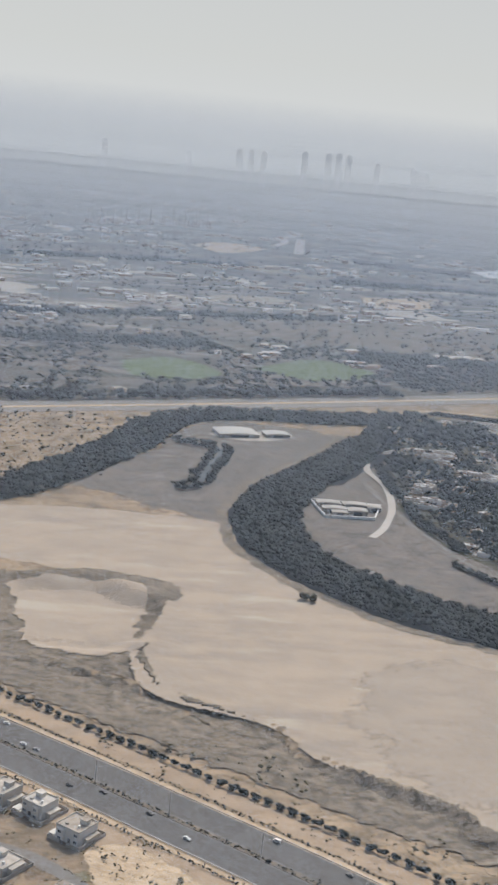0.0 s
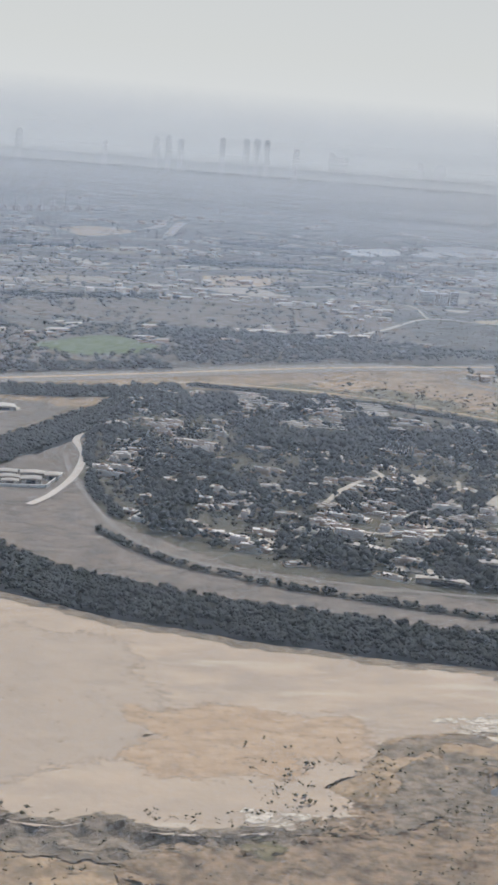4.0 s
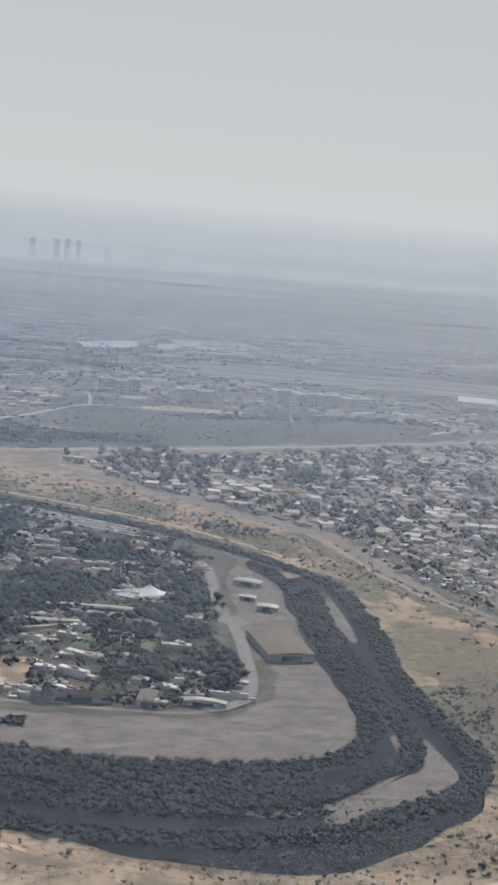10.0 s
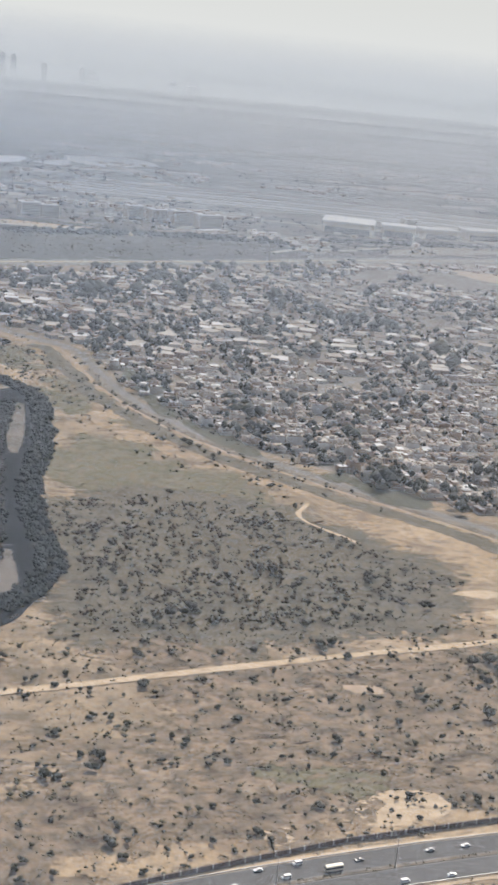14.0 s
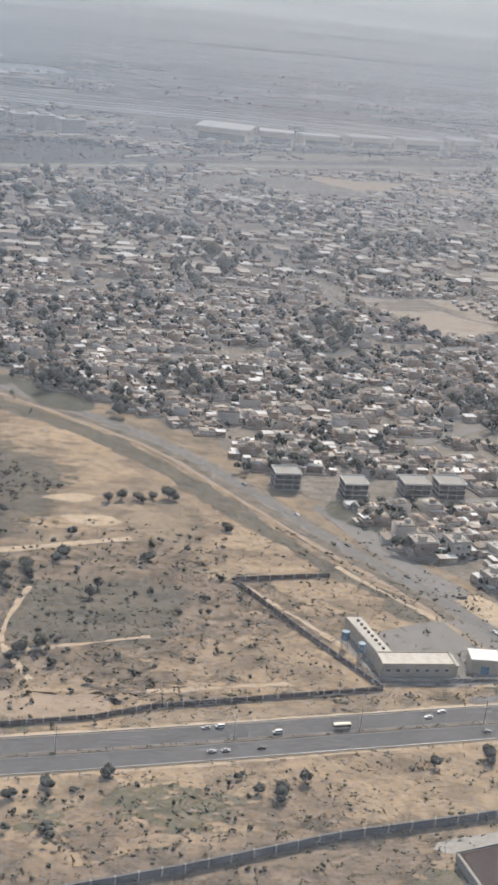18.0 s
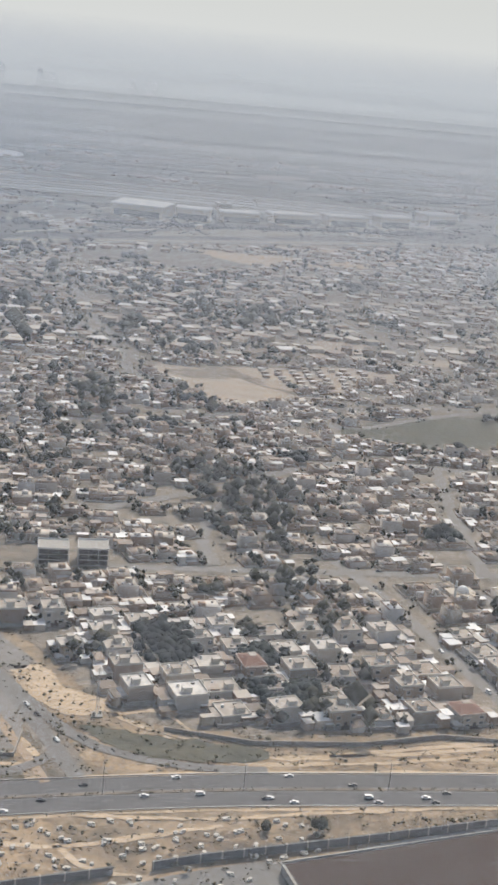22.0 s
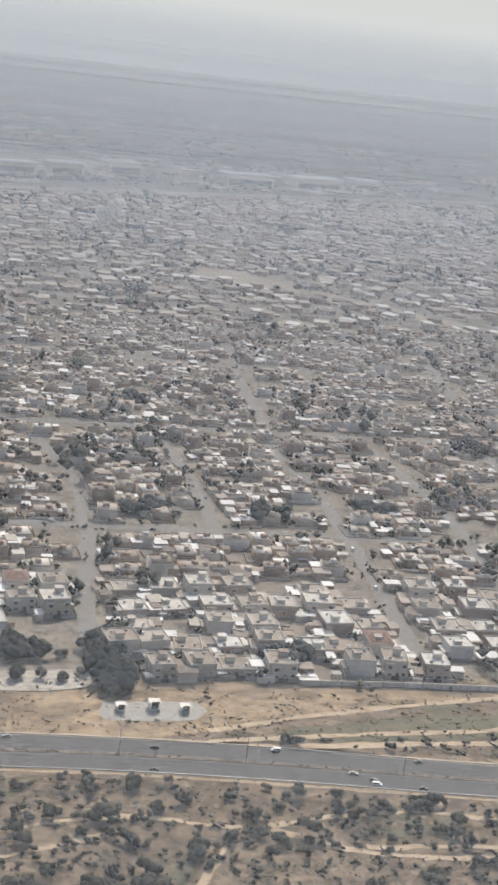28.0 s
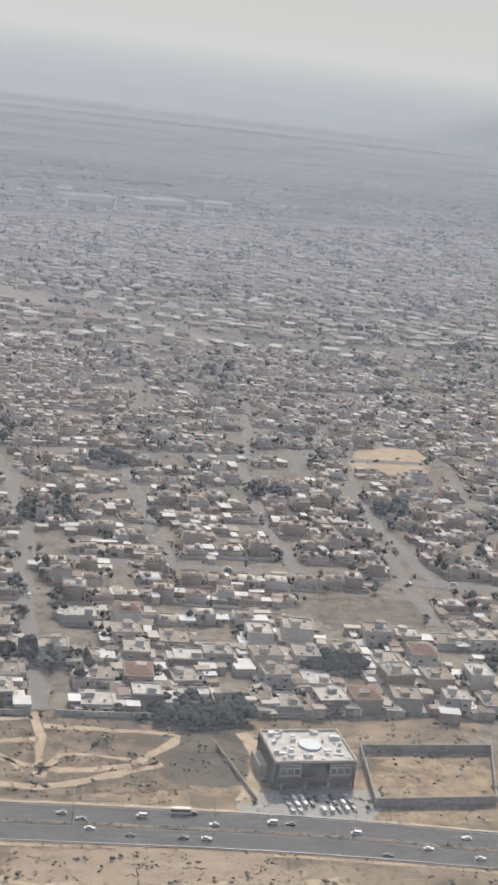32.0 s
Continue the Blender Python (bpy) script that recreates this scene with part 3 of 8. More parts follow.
def stamp(name, template, places, material, label, category, kind="stuff"):
    """Many copies of small meshes joined into one object. places: x, y, z, turn, sx, sy, sz, which."""
    V, F, off = [], [], 0
    for k, (tv, tf) in enumerate(template):
        sel = places[places[:, 7] == k]
        if not len(sel):
            continue
        c, s = np.cos(sel[:, 3]), np.sin(sel[:, 3])
        lx, ly, lz = tv[None, :, 0] * sel[:, 4:5], tv[None, :, 1] * sel[:, 5:6], tv[None, :, 2] * sel[:, 6:7]
        w = np.stack([lx * c[:, None] - ly * s[:, None] + sel[:, 0:1], lx * s[:, None] + ly * c[:, None] + sel[:, 1:2], lz + sel[:, 2:3]], -1)
        V.append(w.reshape(-1, 3))
        idx = np.arange(len(sel))[:, None, None] * len(tv) + tf[None] + off
        F.append(idx.reshape(-1, tf.shape[1]))
        off += len(sel) * len(tv)
    V, F = np.concatenate(V), np.concatenate(F)
    me = bpy.data.meshes.new(name)
    nf, nv = F.shape
    me.vertices.add(len(V))
    me.vertices.foreach_set("co", V.astype(np.float32).ravel())
    me.loops.add(nf * nv)
    me.loops.foreach_set("vertex_index", F.astype(np.int32).ravel())
    me.polygons.add(nf)
    me.polygons.foreach_set("loop_start", np.arange(nf, dtype=np.int32) * nv)
    if nv == 3:
        me.polygons.foreach_set("use_smooth", np.ones(nf, bool))
    me.update(calc_edges=True)
    me.materials.append(material)
    return tagged(new(name, me), label, category, kind=kind)


def crown_template(seed, leaves=46, core=True, spread=1.0, hearts=4, fine=2):
    """A crown of leaf clumps about 1 m across and high, on a lumpy heart: triangles only."""
    r = np.random.default_rng(seed)
    v, f = [], []
    lobes = r.normal(0, 1, (5, 3)) * (0.22 * spread, 0.22 * spread, 0.12) + (0, 0, 0.52)
    if core:
        for lb in lobes[:hearts]:
            o = len(v)
            rad = r.uniform(0.22, 0.33) if hearts < 5 else r.uniform(0.24, 0.34)
            if hearts > 4:
                ball = bmesh.new()
                bmesh.ops.create_icosphere(ball, subdivisions=fine, radius=rad)
                ball.verts.ensure_lookup_table()
                v += [lb + np.array(q.co) * r.uniform(0.86, 1.12) for q in ball.verts]
                f += [tuple(o + q.index for q in fc.verts) for fc in ball.faces]
                ball.free()
                continue
            for d in ((1, 0, 0), (-1, 0, 0), (0, 1, 0), (0, -1, 0), (0, 0, 1), (0, 0, -1)):
                v.append(lb + np.array(d) * rad * r.uniform(0.75, 1.2))
            for a in (0, 1):
                for b in (2, 3):
                    for c in (4, 5):
                        f.append((o + a, o + b, o + c) if (a + b + c) % 2 else (o + a, o + c, o + b))
    for _ in range(leaves):
        lb = lobes[r.integers(5)]
        d = r.normal(0, 1, 3)
        d /= np.linalg.norm(d)
        c = lb + d * r.uniform(0.2, 0.36)
        c[2] = max(c[2], 0.03)
        u, w = r.normal(0, 1, 3), r.normal(0, 1, 3)
        u, w = u / np.linalg.norm(u) * 0.09, w / np.linalg.norm(w) * 0.09
        o = len(v)
        v += [c + u, c + w, c - u - w]
        f.append((o, o + 1, o + 2))
    return np.array(v), np.array(f)


CLUMPS = [crown_template(s, 8, True, 1.0, 3) for s in range(11, 17)]
ROUND = [crown_template(s, 40, True, 0.9, 5, 1) for s in range(51, 57)]
MASS = [crown_template(s, 3, True, 0.75, 4) for s in range(41, 47)]
GROVES = [crown_template(s, 4, True, 0.9, 2) for s in range(31, 37)]
TUFTS = [crown_template(s, 6, True, 1.3, 2) for s in range(21, 26)]


def place_rows(x, y, size, tall=1.0, z=None, which=6, squash=0.3):
    k = len(x)
    s = np.asarray(size) * np.ones(k)
    zz = height(x, y) if z is None else z * np.ones(k)
    return np.stack([x, y, zz, rng.uniform(0, 6.28, k), s * rng.uniform(1 - squash, 1 + squash, k), s * rng.uniform(1 - squash, 1 + squash, k), s * tall * rng.uniform(0.8, 1.2, k), rng.integers(0, which, k)], 1)


def house_templates():
    """Walled flat-roofed houses, one storey and two, with parapet, stair head and yard wall: walls and roofs apart (quads)."""
    walls, roofs = [], []
    box_f = np.array([(4, 5, 6, 7), (0, 1, 5, 4), (1, 2, 6, 5), (2, 3, 7, 6), (3, 0, 4, 7)])

    def bx(v, f, x0, x1, y0, y1, z0, z1, top=True):
        o = len(v)
        v += [(x, y, z) for z in (z0, z1) for x, y in ((x0, y0), (x1, y0), (x1, y1), (x0, y1))]
        f += [tuple(o + i for i in q) for q in (box_f if top else box_f[1:])]
    r = np.random.default_rng(3)
    for k in range(8):
        wv, wf, rv, rf = [], [], [], []
        w, d = r.uniform(3.0, 4.2), r.uniform(3.0, 4.4)
        h = (3.9, 2.1, 4.3, 3.7, 2.3, 4.0, 4.6, 2.2)[k]
        ins = 0.16
        bx(wv, wf, -w, w, -d, d, 0, h)
        # parapet, then the roof deck sunk behind it, stair head and tanks
        for q in ((-w, w, -d, -d + ins), (-w, w, d - ins, d), (-w, -w + ins, -d, d), (w - ins, w, -d, d)):
            bx(wv, wf, *q, h, h + 0.45)
        bx(rv, rf, -w + ins, w - ins, -d + ins, d - ins, h - 0.1, h + 0.06)
        sx, sy = r.uniform(-w * 0.4, w * 0.4), r.uniform(0, d * 0.5)
        bx(wv, wf, sx - 1.0, sx + 1.0, sy - 1.1, sy + 1.1, h, h + 1.3)
        for _ in range(3):
            tx, ty = r.uniform(-w * 0.7, w * 0.7), r.uniform(-d * 0.7, d * 0.2)
            bx(rv, rf, tx, tx + 0.7, ty, ty + 0.6, h + 0.06, h + 0.6)
        # low wing, car port and annexe
        a = r.uniform(0.3, 0.7)
        bx(wv, wf, w, w + 1.6, -d * a, d * a, 0, 1.9)
        bx(rv, rf, w - 0.05, w + 1.8, -d * a - 0.1, d * a + 0.1, 1.9, 2.02)
        bx(rv, rf, -w - 1.4, -w + 0.2, -d - 1.2, -d + 1.6, 1.45, 1.56)
        # yard wall
        W, D, t = 5.7, 6.0, 0.1
        for q in ((-W, W, -D, -D + t), (-W, W, D - t, D), (-W, -W + t, -D, D), (W - t, W, -D, D)):
            bx(wv, wf, *q, 0, 1.05)
        walls.append((np.array(wv, float), np.array(wf)))
        roofs.append((np.array(rv, float), np.array(rf)))
    return walls, roofs


# ---------------------------------------------------------------- the plan
MOTORWAY = smooth([(480, 232), (577, 262), (660, 281), (735, 290), (862, 304), (935, 307), (1003, 306), (1100, 298), (1156, 290), (1218, 278), (1311, 263), (1369, 250), (1480, 222)], 10)
HIGHWAY_A = smooth([(-150, 473), (-36, 388), (16, 348), (60, 313), (130, 252)], 10)
HIGHWAY_B = smooth([(-420, 705), (-93, 860), (123, 964), (336, 1070), (549, 1148), (793, 1262), (876, 1306), (1130, 1420), (1500, 1580), (2200, 1900)], 40)
DIAGONAL = smooth([(420, 1040), (471, 976), (522, 913), (564, 860), (593, 831), (605, 775), (618, 715), (650, 643), (700, 577), (757, 516), (786, 465), (809, 417), (830, 379), (846, 339), (856, 312)], 8)
DITCH = smooth([(575, 800), (605, 700), (640, 620), (690, 562), (735, 521), (766, 470), (789, 406), (802, 390)], 6)
RIVER_A = smooth([(-260, 560), (-120, 630), (-70, 668), (-40, 718), (-8, 790), (14, 858), (54, 893), (133, 908), (200, 938)], 8)
RIVER_B = smooth([(170, 915), (150, 850), (120, 780), (88, 715), (70, 655), (76, 602), (98, 566), (124, 540), (160, 519), (199, 503), (243, 491), (292, 480), (335, 470), (380, 455), (430, 440), (500, 428)], 6)
RIVER = smooth([(150, 850), (118, 780), (82, 715), (64, 655), (70, 600), (92, 563), (118, 534), (158, 510), (199, 495), (243, 483), (292, 474), (345, 466)], 6)
OUTER = -1.0     # side of the river that faces the sand plain
BELT_OUT = smooth([(350, 418), (400, 402), (440, 392), (493, 396), (528, 415), (556, 436), (566, 468), (562, 504), (561, 559), (569, 629), (567, 702), (551, 735), (510, 792), (470, 833), (400, 885), (330, 925), (260, 945), (205, 955)], 6)
BELT_MID = smooth([(400, 440), (450, 420), (492, 422), (520, 443), (543, 466), (546, 535), (546, 606), (552, 690)], 6)
BELT_IN = smooth([(350, 478), (420, 452), (491, 450), (524, 470), (537, 520), (538, 614), (543, 690), (530, 745)], 6)
BELT_ROAD = smooth([(150, 600), (175, 565), (215, 540), (270, 520), (340, 500), (400, 488)], 6)

# ---------------------------------------------------------------- ground


def ground_sheet():
    xs = np.concatenate([np.linspace(-3600, -200, 24), np.arange(-190, -80, 5.0), np.arange(-80, 260, 2.5), np.arange(260, 770, 5.0), np.arange(775, 1500, 30.0), np.linspace(1530, 5200, 26)])
    ys = np.concatenate([np.linspace(-900, 190, 12), np.arange(195, 290, 5.0), np.arange(290, 480, 2.5), np.arange(480, 600, 5.0), np.linspace(620, 4900, 60)])
    X, Y = np.meshgrid(xs, ys)
    Z = height(X, Y)
    V = np.stack([X.ravel(), Y.ravel(), Z.ravel()], 1)
    i = np.arange(len(ys) - 1)[:, None] * len(xs) + np.arange(len(xs) - 1)[None]
    F = np.stack([i, i + 1, i + len(xs) + 1, i + len(xs)], -1).reshape(-1, 4)
    ob = raw("ground", V.tolist(), F.tolist(), M["scrub"])
    for pl in ob.data.polygons:
        pl.use_smooth = True
    return tagged(ob, "pale sandy desert ground with sparse dry scrub", "ground", kind="structure")


ground_sheet()

# far plain behind the trunk road
far_edge = [(-3500, -200), (-420, 700), (-93, 852), (123, 956), (336, 1062), (549, 1140), (793, 1254), (876, 1298), (1130, 1412), (1500, 1572), (2200, 1890), (5100, 3200)]
v = [(x, y, 0.05) for x, y in far_edge] + [(x, 4890.0, 0.05) for x, y in far_edge]
k = len(far_edge)
tagged(raw("plain", v, [(i, i + 1, k + i + 1, k + i) for i in range(k - 1)], M["far_ground"]), "hazy flat plain of farms, lots and scrub", "ground", kind="structure")

patch("plain", PLAIN, 0.06, M["pale"], "wide pale graded sand plain", ragged=1.2)
drape("bank", [(-150, 545), (-55, 470), (0, 444), (45, 416), (58, 393), (76, 383), (92, 373), (105, 362), (112, 351), (132, 341), (146, 338), (158, 343), (172, 336), (200, 337), (218, 338), (232, 342), (236, 352), (246, 366), (252, 382), (262, 372), (258, 350), (240, 335), (215, 327), (165, 324), (140, 326), (118, 333), (96, 352), (72, 366), (50, 382), (20, 425), (8, 470), (20, 520), (18, 545), (-20, 556), (-60, 545), (-120, 570)], 0.5, M["bank"], "eroded grey-brown bank beside the plain", cell=1.5, wander=0.15)
drape("pit_bank", [(242, 352), (262, 340), (300, 338), (330, 346), (342, 362), (330, 384), (300, 390), (262, 386), (245, 372)], 0.16, M["bank"], "crumbling banks of a sand pit")
drape("pit_floor", [(-52, 536), (-27, 548), (10, 535), (4, 499), (10, 475), (-12, 460), (-36, 476)], 0.85, M["pale"], "pale sandy floor of an old pit", wander=0.4)
patch("graded_yard", [(-40, 700), (45, 640), (62, 662), (84, 720), (120, 790), (125, 850), (60, 872), (25, 835), (5, 770)], 0.06, M["grey_earth"], "grey graded earth between two belts of trees", ragged=3)
patch("scrub_flat", [(-230, 700), (-80, 705), (-45, 750), (-15, 810), (5, 862), (-20, 880), (-90, 845), (-200, 800)], 0.06, M["scrub"], "sandy flat dotted with bushes", ragged=4)
patch("river_bank", [(150, 850), (170, 925), (260, 945), (330, 920), (400, 880), (470, 830), (530, 770), (545, 700), (540, 600), (536, 520), (520, 476), (490, 452), (440, 448), (360, 474), (300, 488), (243, 500), (199, 514), (160, 530), (125, 552), (100, 575), (84, 610), (80, 655), (95, 715), (125, 780)], 0.03, M["grey_earth"], "grey earth inside the bend of the river", ragged=2)
patch("park_ground", [(165, 900), (190, 935), (260, 930), (330, 908), (400, 868), (470, 815), (512, 770), (520, 740), (500, 620), (505, 545), (484, 508), (452, 498), (391, 508), (340, 524), (270, 545), (215, 562), (165, 610), (150, 650), (140, 720), (150, 800)], 0.07, M["park_ground"], "ground of a large walled park, tree shade in its colour", ragged=3)
patch("verge", [(85, 700), (112, 655), (150, 600), (175, 560), (240, 528), (330, 500), (345, 482), (292, 494), (243, 508), (199, 528), (160, 545), (130, 562), (105, 585), (88, 630), (80, 670)], 0.065, M["grey_earth"], "grey earth strip between trees and park", ragged=2)
patch("terrace", [(350, 505), (452, 496), (486, 506), (508, 545), (506, 640), (518, 735), (535, 720), (532, 620), (530, 520), (515, 478), (480, 462), (420, 465), (350, 490)], 0.075, M["grey_earth"], "bare grey terrace round the park's end", ragged=2)
patch("belt_floor", [tuple(p) for p in BELT_OUT[4:62:5]] + [tuple(p) for p in BELT_IN[::-6]], 0.068, M["belt_soil"], "dark ground between belts of trees", ragged=1)
patch("river", [(330, 478), (360, 470), (411, 455), (439, 443), (476, 440), (500, 454), (528, 476), (534, 520), (534, 600), (540, 690), (556, 720), (572, 694), (570, 653), (561, 596), (559, 556), (561, 520), (563, 488), (565, 462), (558, 438), (548, 417), (533, 404), (514, 388), (498, 377), (480, 374), (459, 377), (441, 381), (431, 384), (414, 395), (392, 404), (372, 403), (354, 413), (351, 440), (338, 456)], 0.16, M["river"], "dark still river round the park", "river", ragged=1.5)
ribbon("rubbly_bank", shifted(RIVER, OUTER * 21), 6, 0.12, M["bank"], 0, "grey rubbly bank above the river", "bank", 2.4, step=5.0)
ribbon("river", RIVER, 34, 0.15, M["river"], 0, "dark still river between belts of trees", "river", 1.5)
for pts in ([(470, 411), (483, 424), (501, 433), (526, 449), (538, 464), (540, 484), (544, 464), (526, 441), (494, 413)], [(494, 405), (508, 410), (526, 423), (548, 436), (553, 448), (551, 480), (547, 461), (540, 448), (514, 427)], [(555, 690), (560, 688), (559, 641), (555, 604), (553, 612), (554, 650)]):
    patch("river_bar", pts, 0.24, M["grey_earth"], "bare grey bar between river trees", ragged=1.0)
patch("sand_strip", [(300, 985), (382, 915), (470, 870), (540, 780), (580, 700), (610, 640), (648, 590), (700, 545), (735, 510), (710, 535), (670, 572), (640, 622), (612, 690), (600, 760), (585, 822), (540, 868), (470, 950), (400, 1010), (330, 1010)], 0.05, M["sand"], "strip of pale sand beside the road", ragged=4)
patch("scrub_belt", [(563, 535), (600, 548), (653, 540), (690, 500), (720, 460), (690, 425), (640, 412), (600, 410), (572, 418), (576, 470)], 0.08, M["scrub_dark"], "dense dark scrub", ragged=14, sparse=0.25)
patch("dry_meadow", [(572, 560), (620, 545), (660, 552), (640, 585), (608, 620), (580, 640)], 0.075, M["dry_grass"], "dry grassy meadow", ragged=12, sparse=0.4)
for pts in ([(508, 830), (536, 838), (556, 815), (560, 780), (545, 775), (525, 790)], [(430, 890), (480, 860), (500, 880), (460, 930), (425, 935)], [(330, 950), (390, 925), (395, 950), (350, 985)], [(575, 720), (592, 700), (590, 680), (578, 680)]):
    patch("dry_meadow", pts, 0.085, M["dry_grass"], "dry grassy meadow", ragged=6, sparse=0.35)
patch("scrub_plain", [(640, 330), (735, 345), (765, 380), (730, 400), (690, 375), (640, 362)], 0.08, M["scrub_mid"], "dark scrubby flat", ragged=16)
patch("sandy_verge", [(700, 300), (735, 309), (799, 318), (845, 326), (846, 345), (800, 400), (770, 384), (735, 330), (700, 318)], 0.07, M["sand"], "orange sand beside the highway", ragged=4)
patch("sandy_field", [(735, 405), (770, 395), (790, 410), (770, 460), (735, 515), (700, 530), (690, 470)], 0.06, M["sand"], "bare sandy field", ragged=14)
patch("sand_lot", [(906, 774), (922, 792), (945, 770), (984, 722), (966, 704), (944, 700)], 0.16, M["pale"], "bare sand lot in the town", ragged=5)
patch("chalk_lot", [(958, 790), (1043, 806), (1060, 790), (1020, 745), (985, 742)], 0.16, M["pale"], "pale cleared lot in the town", ragged=3)
patch("weedy_field", [(997, 658), (1038, 683), (1090, 700), (1123, 678), (1110, 653), (1071, 641), (1035, 631), (1012, 640)], 0.16, M["field"], "weedy green field among houses", ragged=4)
patch("sand_lot", [(1462, 600), (1497, 604), (1480, 562), (1448, 566)], 0.16, M["track"], "bare sand lot in the town", ragged=1)
patch("sand_lot", [(1276, 992), (1321, 1027), (1352, 1005), (1405, 940), (1472, 852), (1458, 840), (1395, 915), (1325, 951)], 0.16, M["pale"], "bare sand lot in the town", ragged=6)
patch("weedy_field", [(1371, 384), (1372, 406), (1405, 403), (1408, 384)], 0.16, M["bank"], "brown empty field among houses", ragged=1)
patch("sand_flat", [(700, 246), (735, 252), (800, 264), (850, 272), (840, 292), (790, 286), (735, 278), (690, 272)], 0.07, M["sand"], "rippled pale sand below the motorway", ragged=4)
patch("roadside", [(862, 330), (905, 322), (960, 330), (1018, 330), (1100, 325), (1180, 322), (1242, 318), (1300, 306), (1380, 290), (1372, 264), (1310, 276), (1220, 290), (1158, 302), (1100, 310), (1005, 319), (935, 320), (862, 317)], 0.06, M["sand"], "sandy roadside with weeds and tracks", ragged=3)
patch("green_plot", [(-22, 1064), (20, 1095), (55, 1048), (29, 1012), (-10, 1010)], 0.6, M["grass"], "watered green field", ragged=2)
patch("green_plot", [(84, 1079), (142, 1147), (185, 1102), (132, 1052)], 0.6, M["grass"], "watered green field", ragged=2)
patch("ochre_sand", [(166, 411), (209, 412), (238, 402), (234, 384), (212, 372), (184, 369), (166, 376), (176, 392)], 0.085, M["ochre"], "orange washed sand on the plain", ragged=6, sparse=0.3)
patch("grey_sand", [(93, 463), (146, 471), (169, 429), (166, 386), (140, 368), (110, 372), (87, 405)], 0.08, M["pale_grey"], "grey-brown silt on the plain", ragged=9, sparse=0.2)
for pts in ([(266, 410), (294, 415), (315, 401), (300, 391), (279, 397)], [(369, 369), (387, 367), (395, 355), (387, 350), (376, 352), (363, 362)], [(196, 348), (212, 347), (214, 341), (200, 340)]):
    patch("chalk_patch", pts, 0.28, M["white_earth"], "bare chalky white patch", ragged=3.5, sparse=0.5)
patch("washed_slope", [(298, 446), (313, 433), (324, 423), (317, 409), (332, 407), (352, 412), (354, 425), (350, 443), (338, 451), (317, 454)], 0.085, M["grey_earth"], "grey washed slope above the wadi", ragged=3)
drape("bank_foot", [(-150, 505), (-100, 470), (-55, 438), (-5, 402), (45, 368), (95, 338), (150, 318), (200, 318), (240, 326), (215, 330), (165, 329), (130, 333), (110, 344), (95, 362), (60, 386), (45, 408), (20, 422), (-60, 500), (-140, 560)], 0.4, M["bank"], "grey-brown rubbly ground below the bank", wander=0.3, cell=2.5)
for pts in ([(618, 795), (631, 766), (633, 709), (641, 682), (632, 680), (625, 726)], [(640, 675), (650, 668), (672, 622), (666, 617), (650, 645)], [(705, 583), (714, 588), (725, 570), (737, 555), (731, 546), (716, 555)], [(694, 588), (708, 592), (702, 579)], [(818, 452), (830, 436), (826, 426), (814, 440)], [(858, 338), (880, 332), (905, 326), (900, 321), (872, 325)]):
    patch("dark_plot", pts, 0.26, M["field"], "dark weedy plot beside the road", ragged=1.2, sparse=0.15)
for pts, w in (([(640, 352), (669, 353), (692, 356), (737, 361)], 11), ([(560, 312), (592, 314), (621, 315), (648, 318), (689, 321)], 7), ([(640, 388), (664, 387), (694, 388), (721, 390)], 6), ([(560, 294), (592, 296), (612, 297), (630, 301)], 5), ([(520, 330), (560, 336), (610, 338), (650, 336)], 5)):
    ribbon("scrub_band", pts, w, 0.1, M["scrub_mid"], 0, "low dark scrubby rise across the sand", "scrub", 2.4, step=5.0)
patch("scrub_plot", [(706, 380), (729, 381), (750, 375), (739, 347), (716, 344), (701, 352)], 0.11, M["scrub_dark"], "dark scrubby plot", ragged=3, sparse=0.2)
for pts in ([(652, 372), (660, 373), (663, 369), (655, 369)], [(686, 326), (694, 335), (696, 333), (692, 326)], [(694, 316), (709, 314), (723, 312), (721, 303), (699, 305)]):
    patch("sand_clearing", pts, 0.13, M["ochre"], "bare orange sand clearing", ragged=1.5)
patch("sand_clearing", [(1258, 258), (1275, 257), (1310, 253), (1300, 226), (1239, 230), (1251, 237), (1261, 242), (1252, 247)], 0.13, M["ochre"], "bare orange sand", ragged=3, sparse=0.15)
patch("sandy_verge", [(560, 276), (606, 290), (634, 305), (666, 303), (700, 312), (725, 316), (720, 303), (690, 297), (659, 290), (624, 283), (590, 273)], 0.07, M["sand"], "bare orange sand beside the fence", ragged=4, sparse=0.2)
for pts in ([(712, 450), (722, 452), (730, 450), (724, 446)], [(719, 433), (730, 434), (738, 428), (728, 425)]):
    patch("sand_clearing", pts, 0.12, M["track"], "bare pale sand clearing", ragged=1.5)
for pts in ([(768, 444), (779, 428), (796, 391), (778, 390), (764, 387)], [(780, 382), (800, 385), (813, 372), (806, 364), (793, 367)], [(784, 349), (798, 321), (784, 315), (777, 318), (772, 340)]):
    patch("sand_clearing", pts, 0.19, M["sand"], "bare orange sand clearing", ragged=2.5, sparse=0.1)
patch("forecourt", [(811, 440), (817, 443), (830, 412), (836, 393), (845, 379), (837, 372), (827, 393), (818, 416)], 0.2, M["street"], "grey paved parking strip before the shops", "forecourt", ragged=0.4)
patch("sand_clearing", [(839, 375), (846, 375), (853, 360), (866, 353), (858, 346), (846, 355)], 0.2, M["track"], "bare pale sand beside the road", ragged=1.2)
patch("hall_yard", [(794, 345), (821, 356), (838, 358), (842, 344), (836, 322), (802, 321)], 0.2, M["street"], "grey paved yard round a long hall", "yard", ragged=0.6)
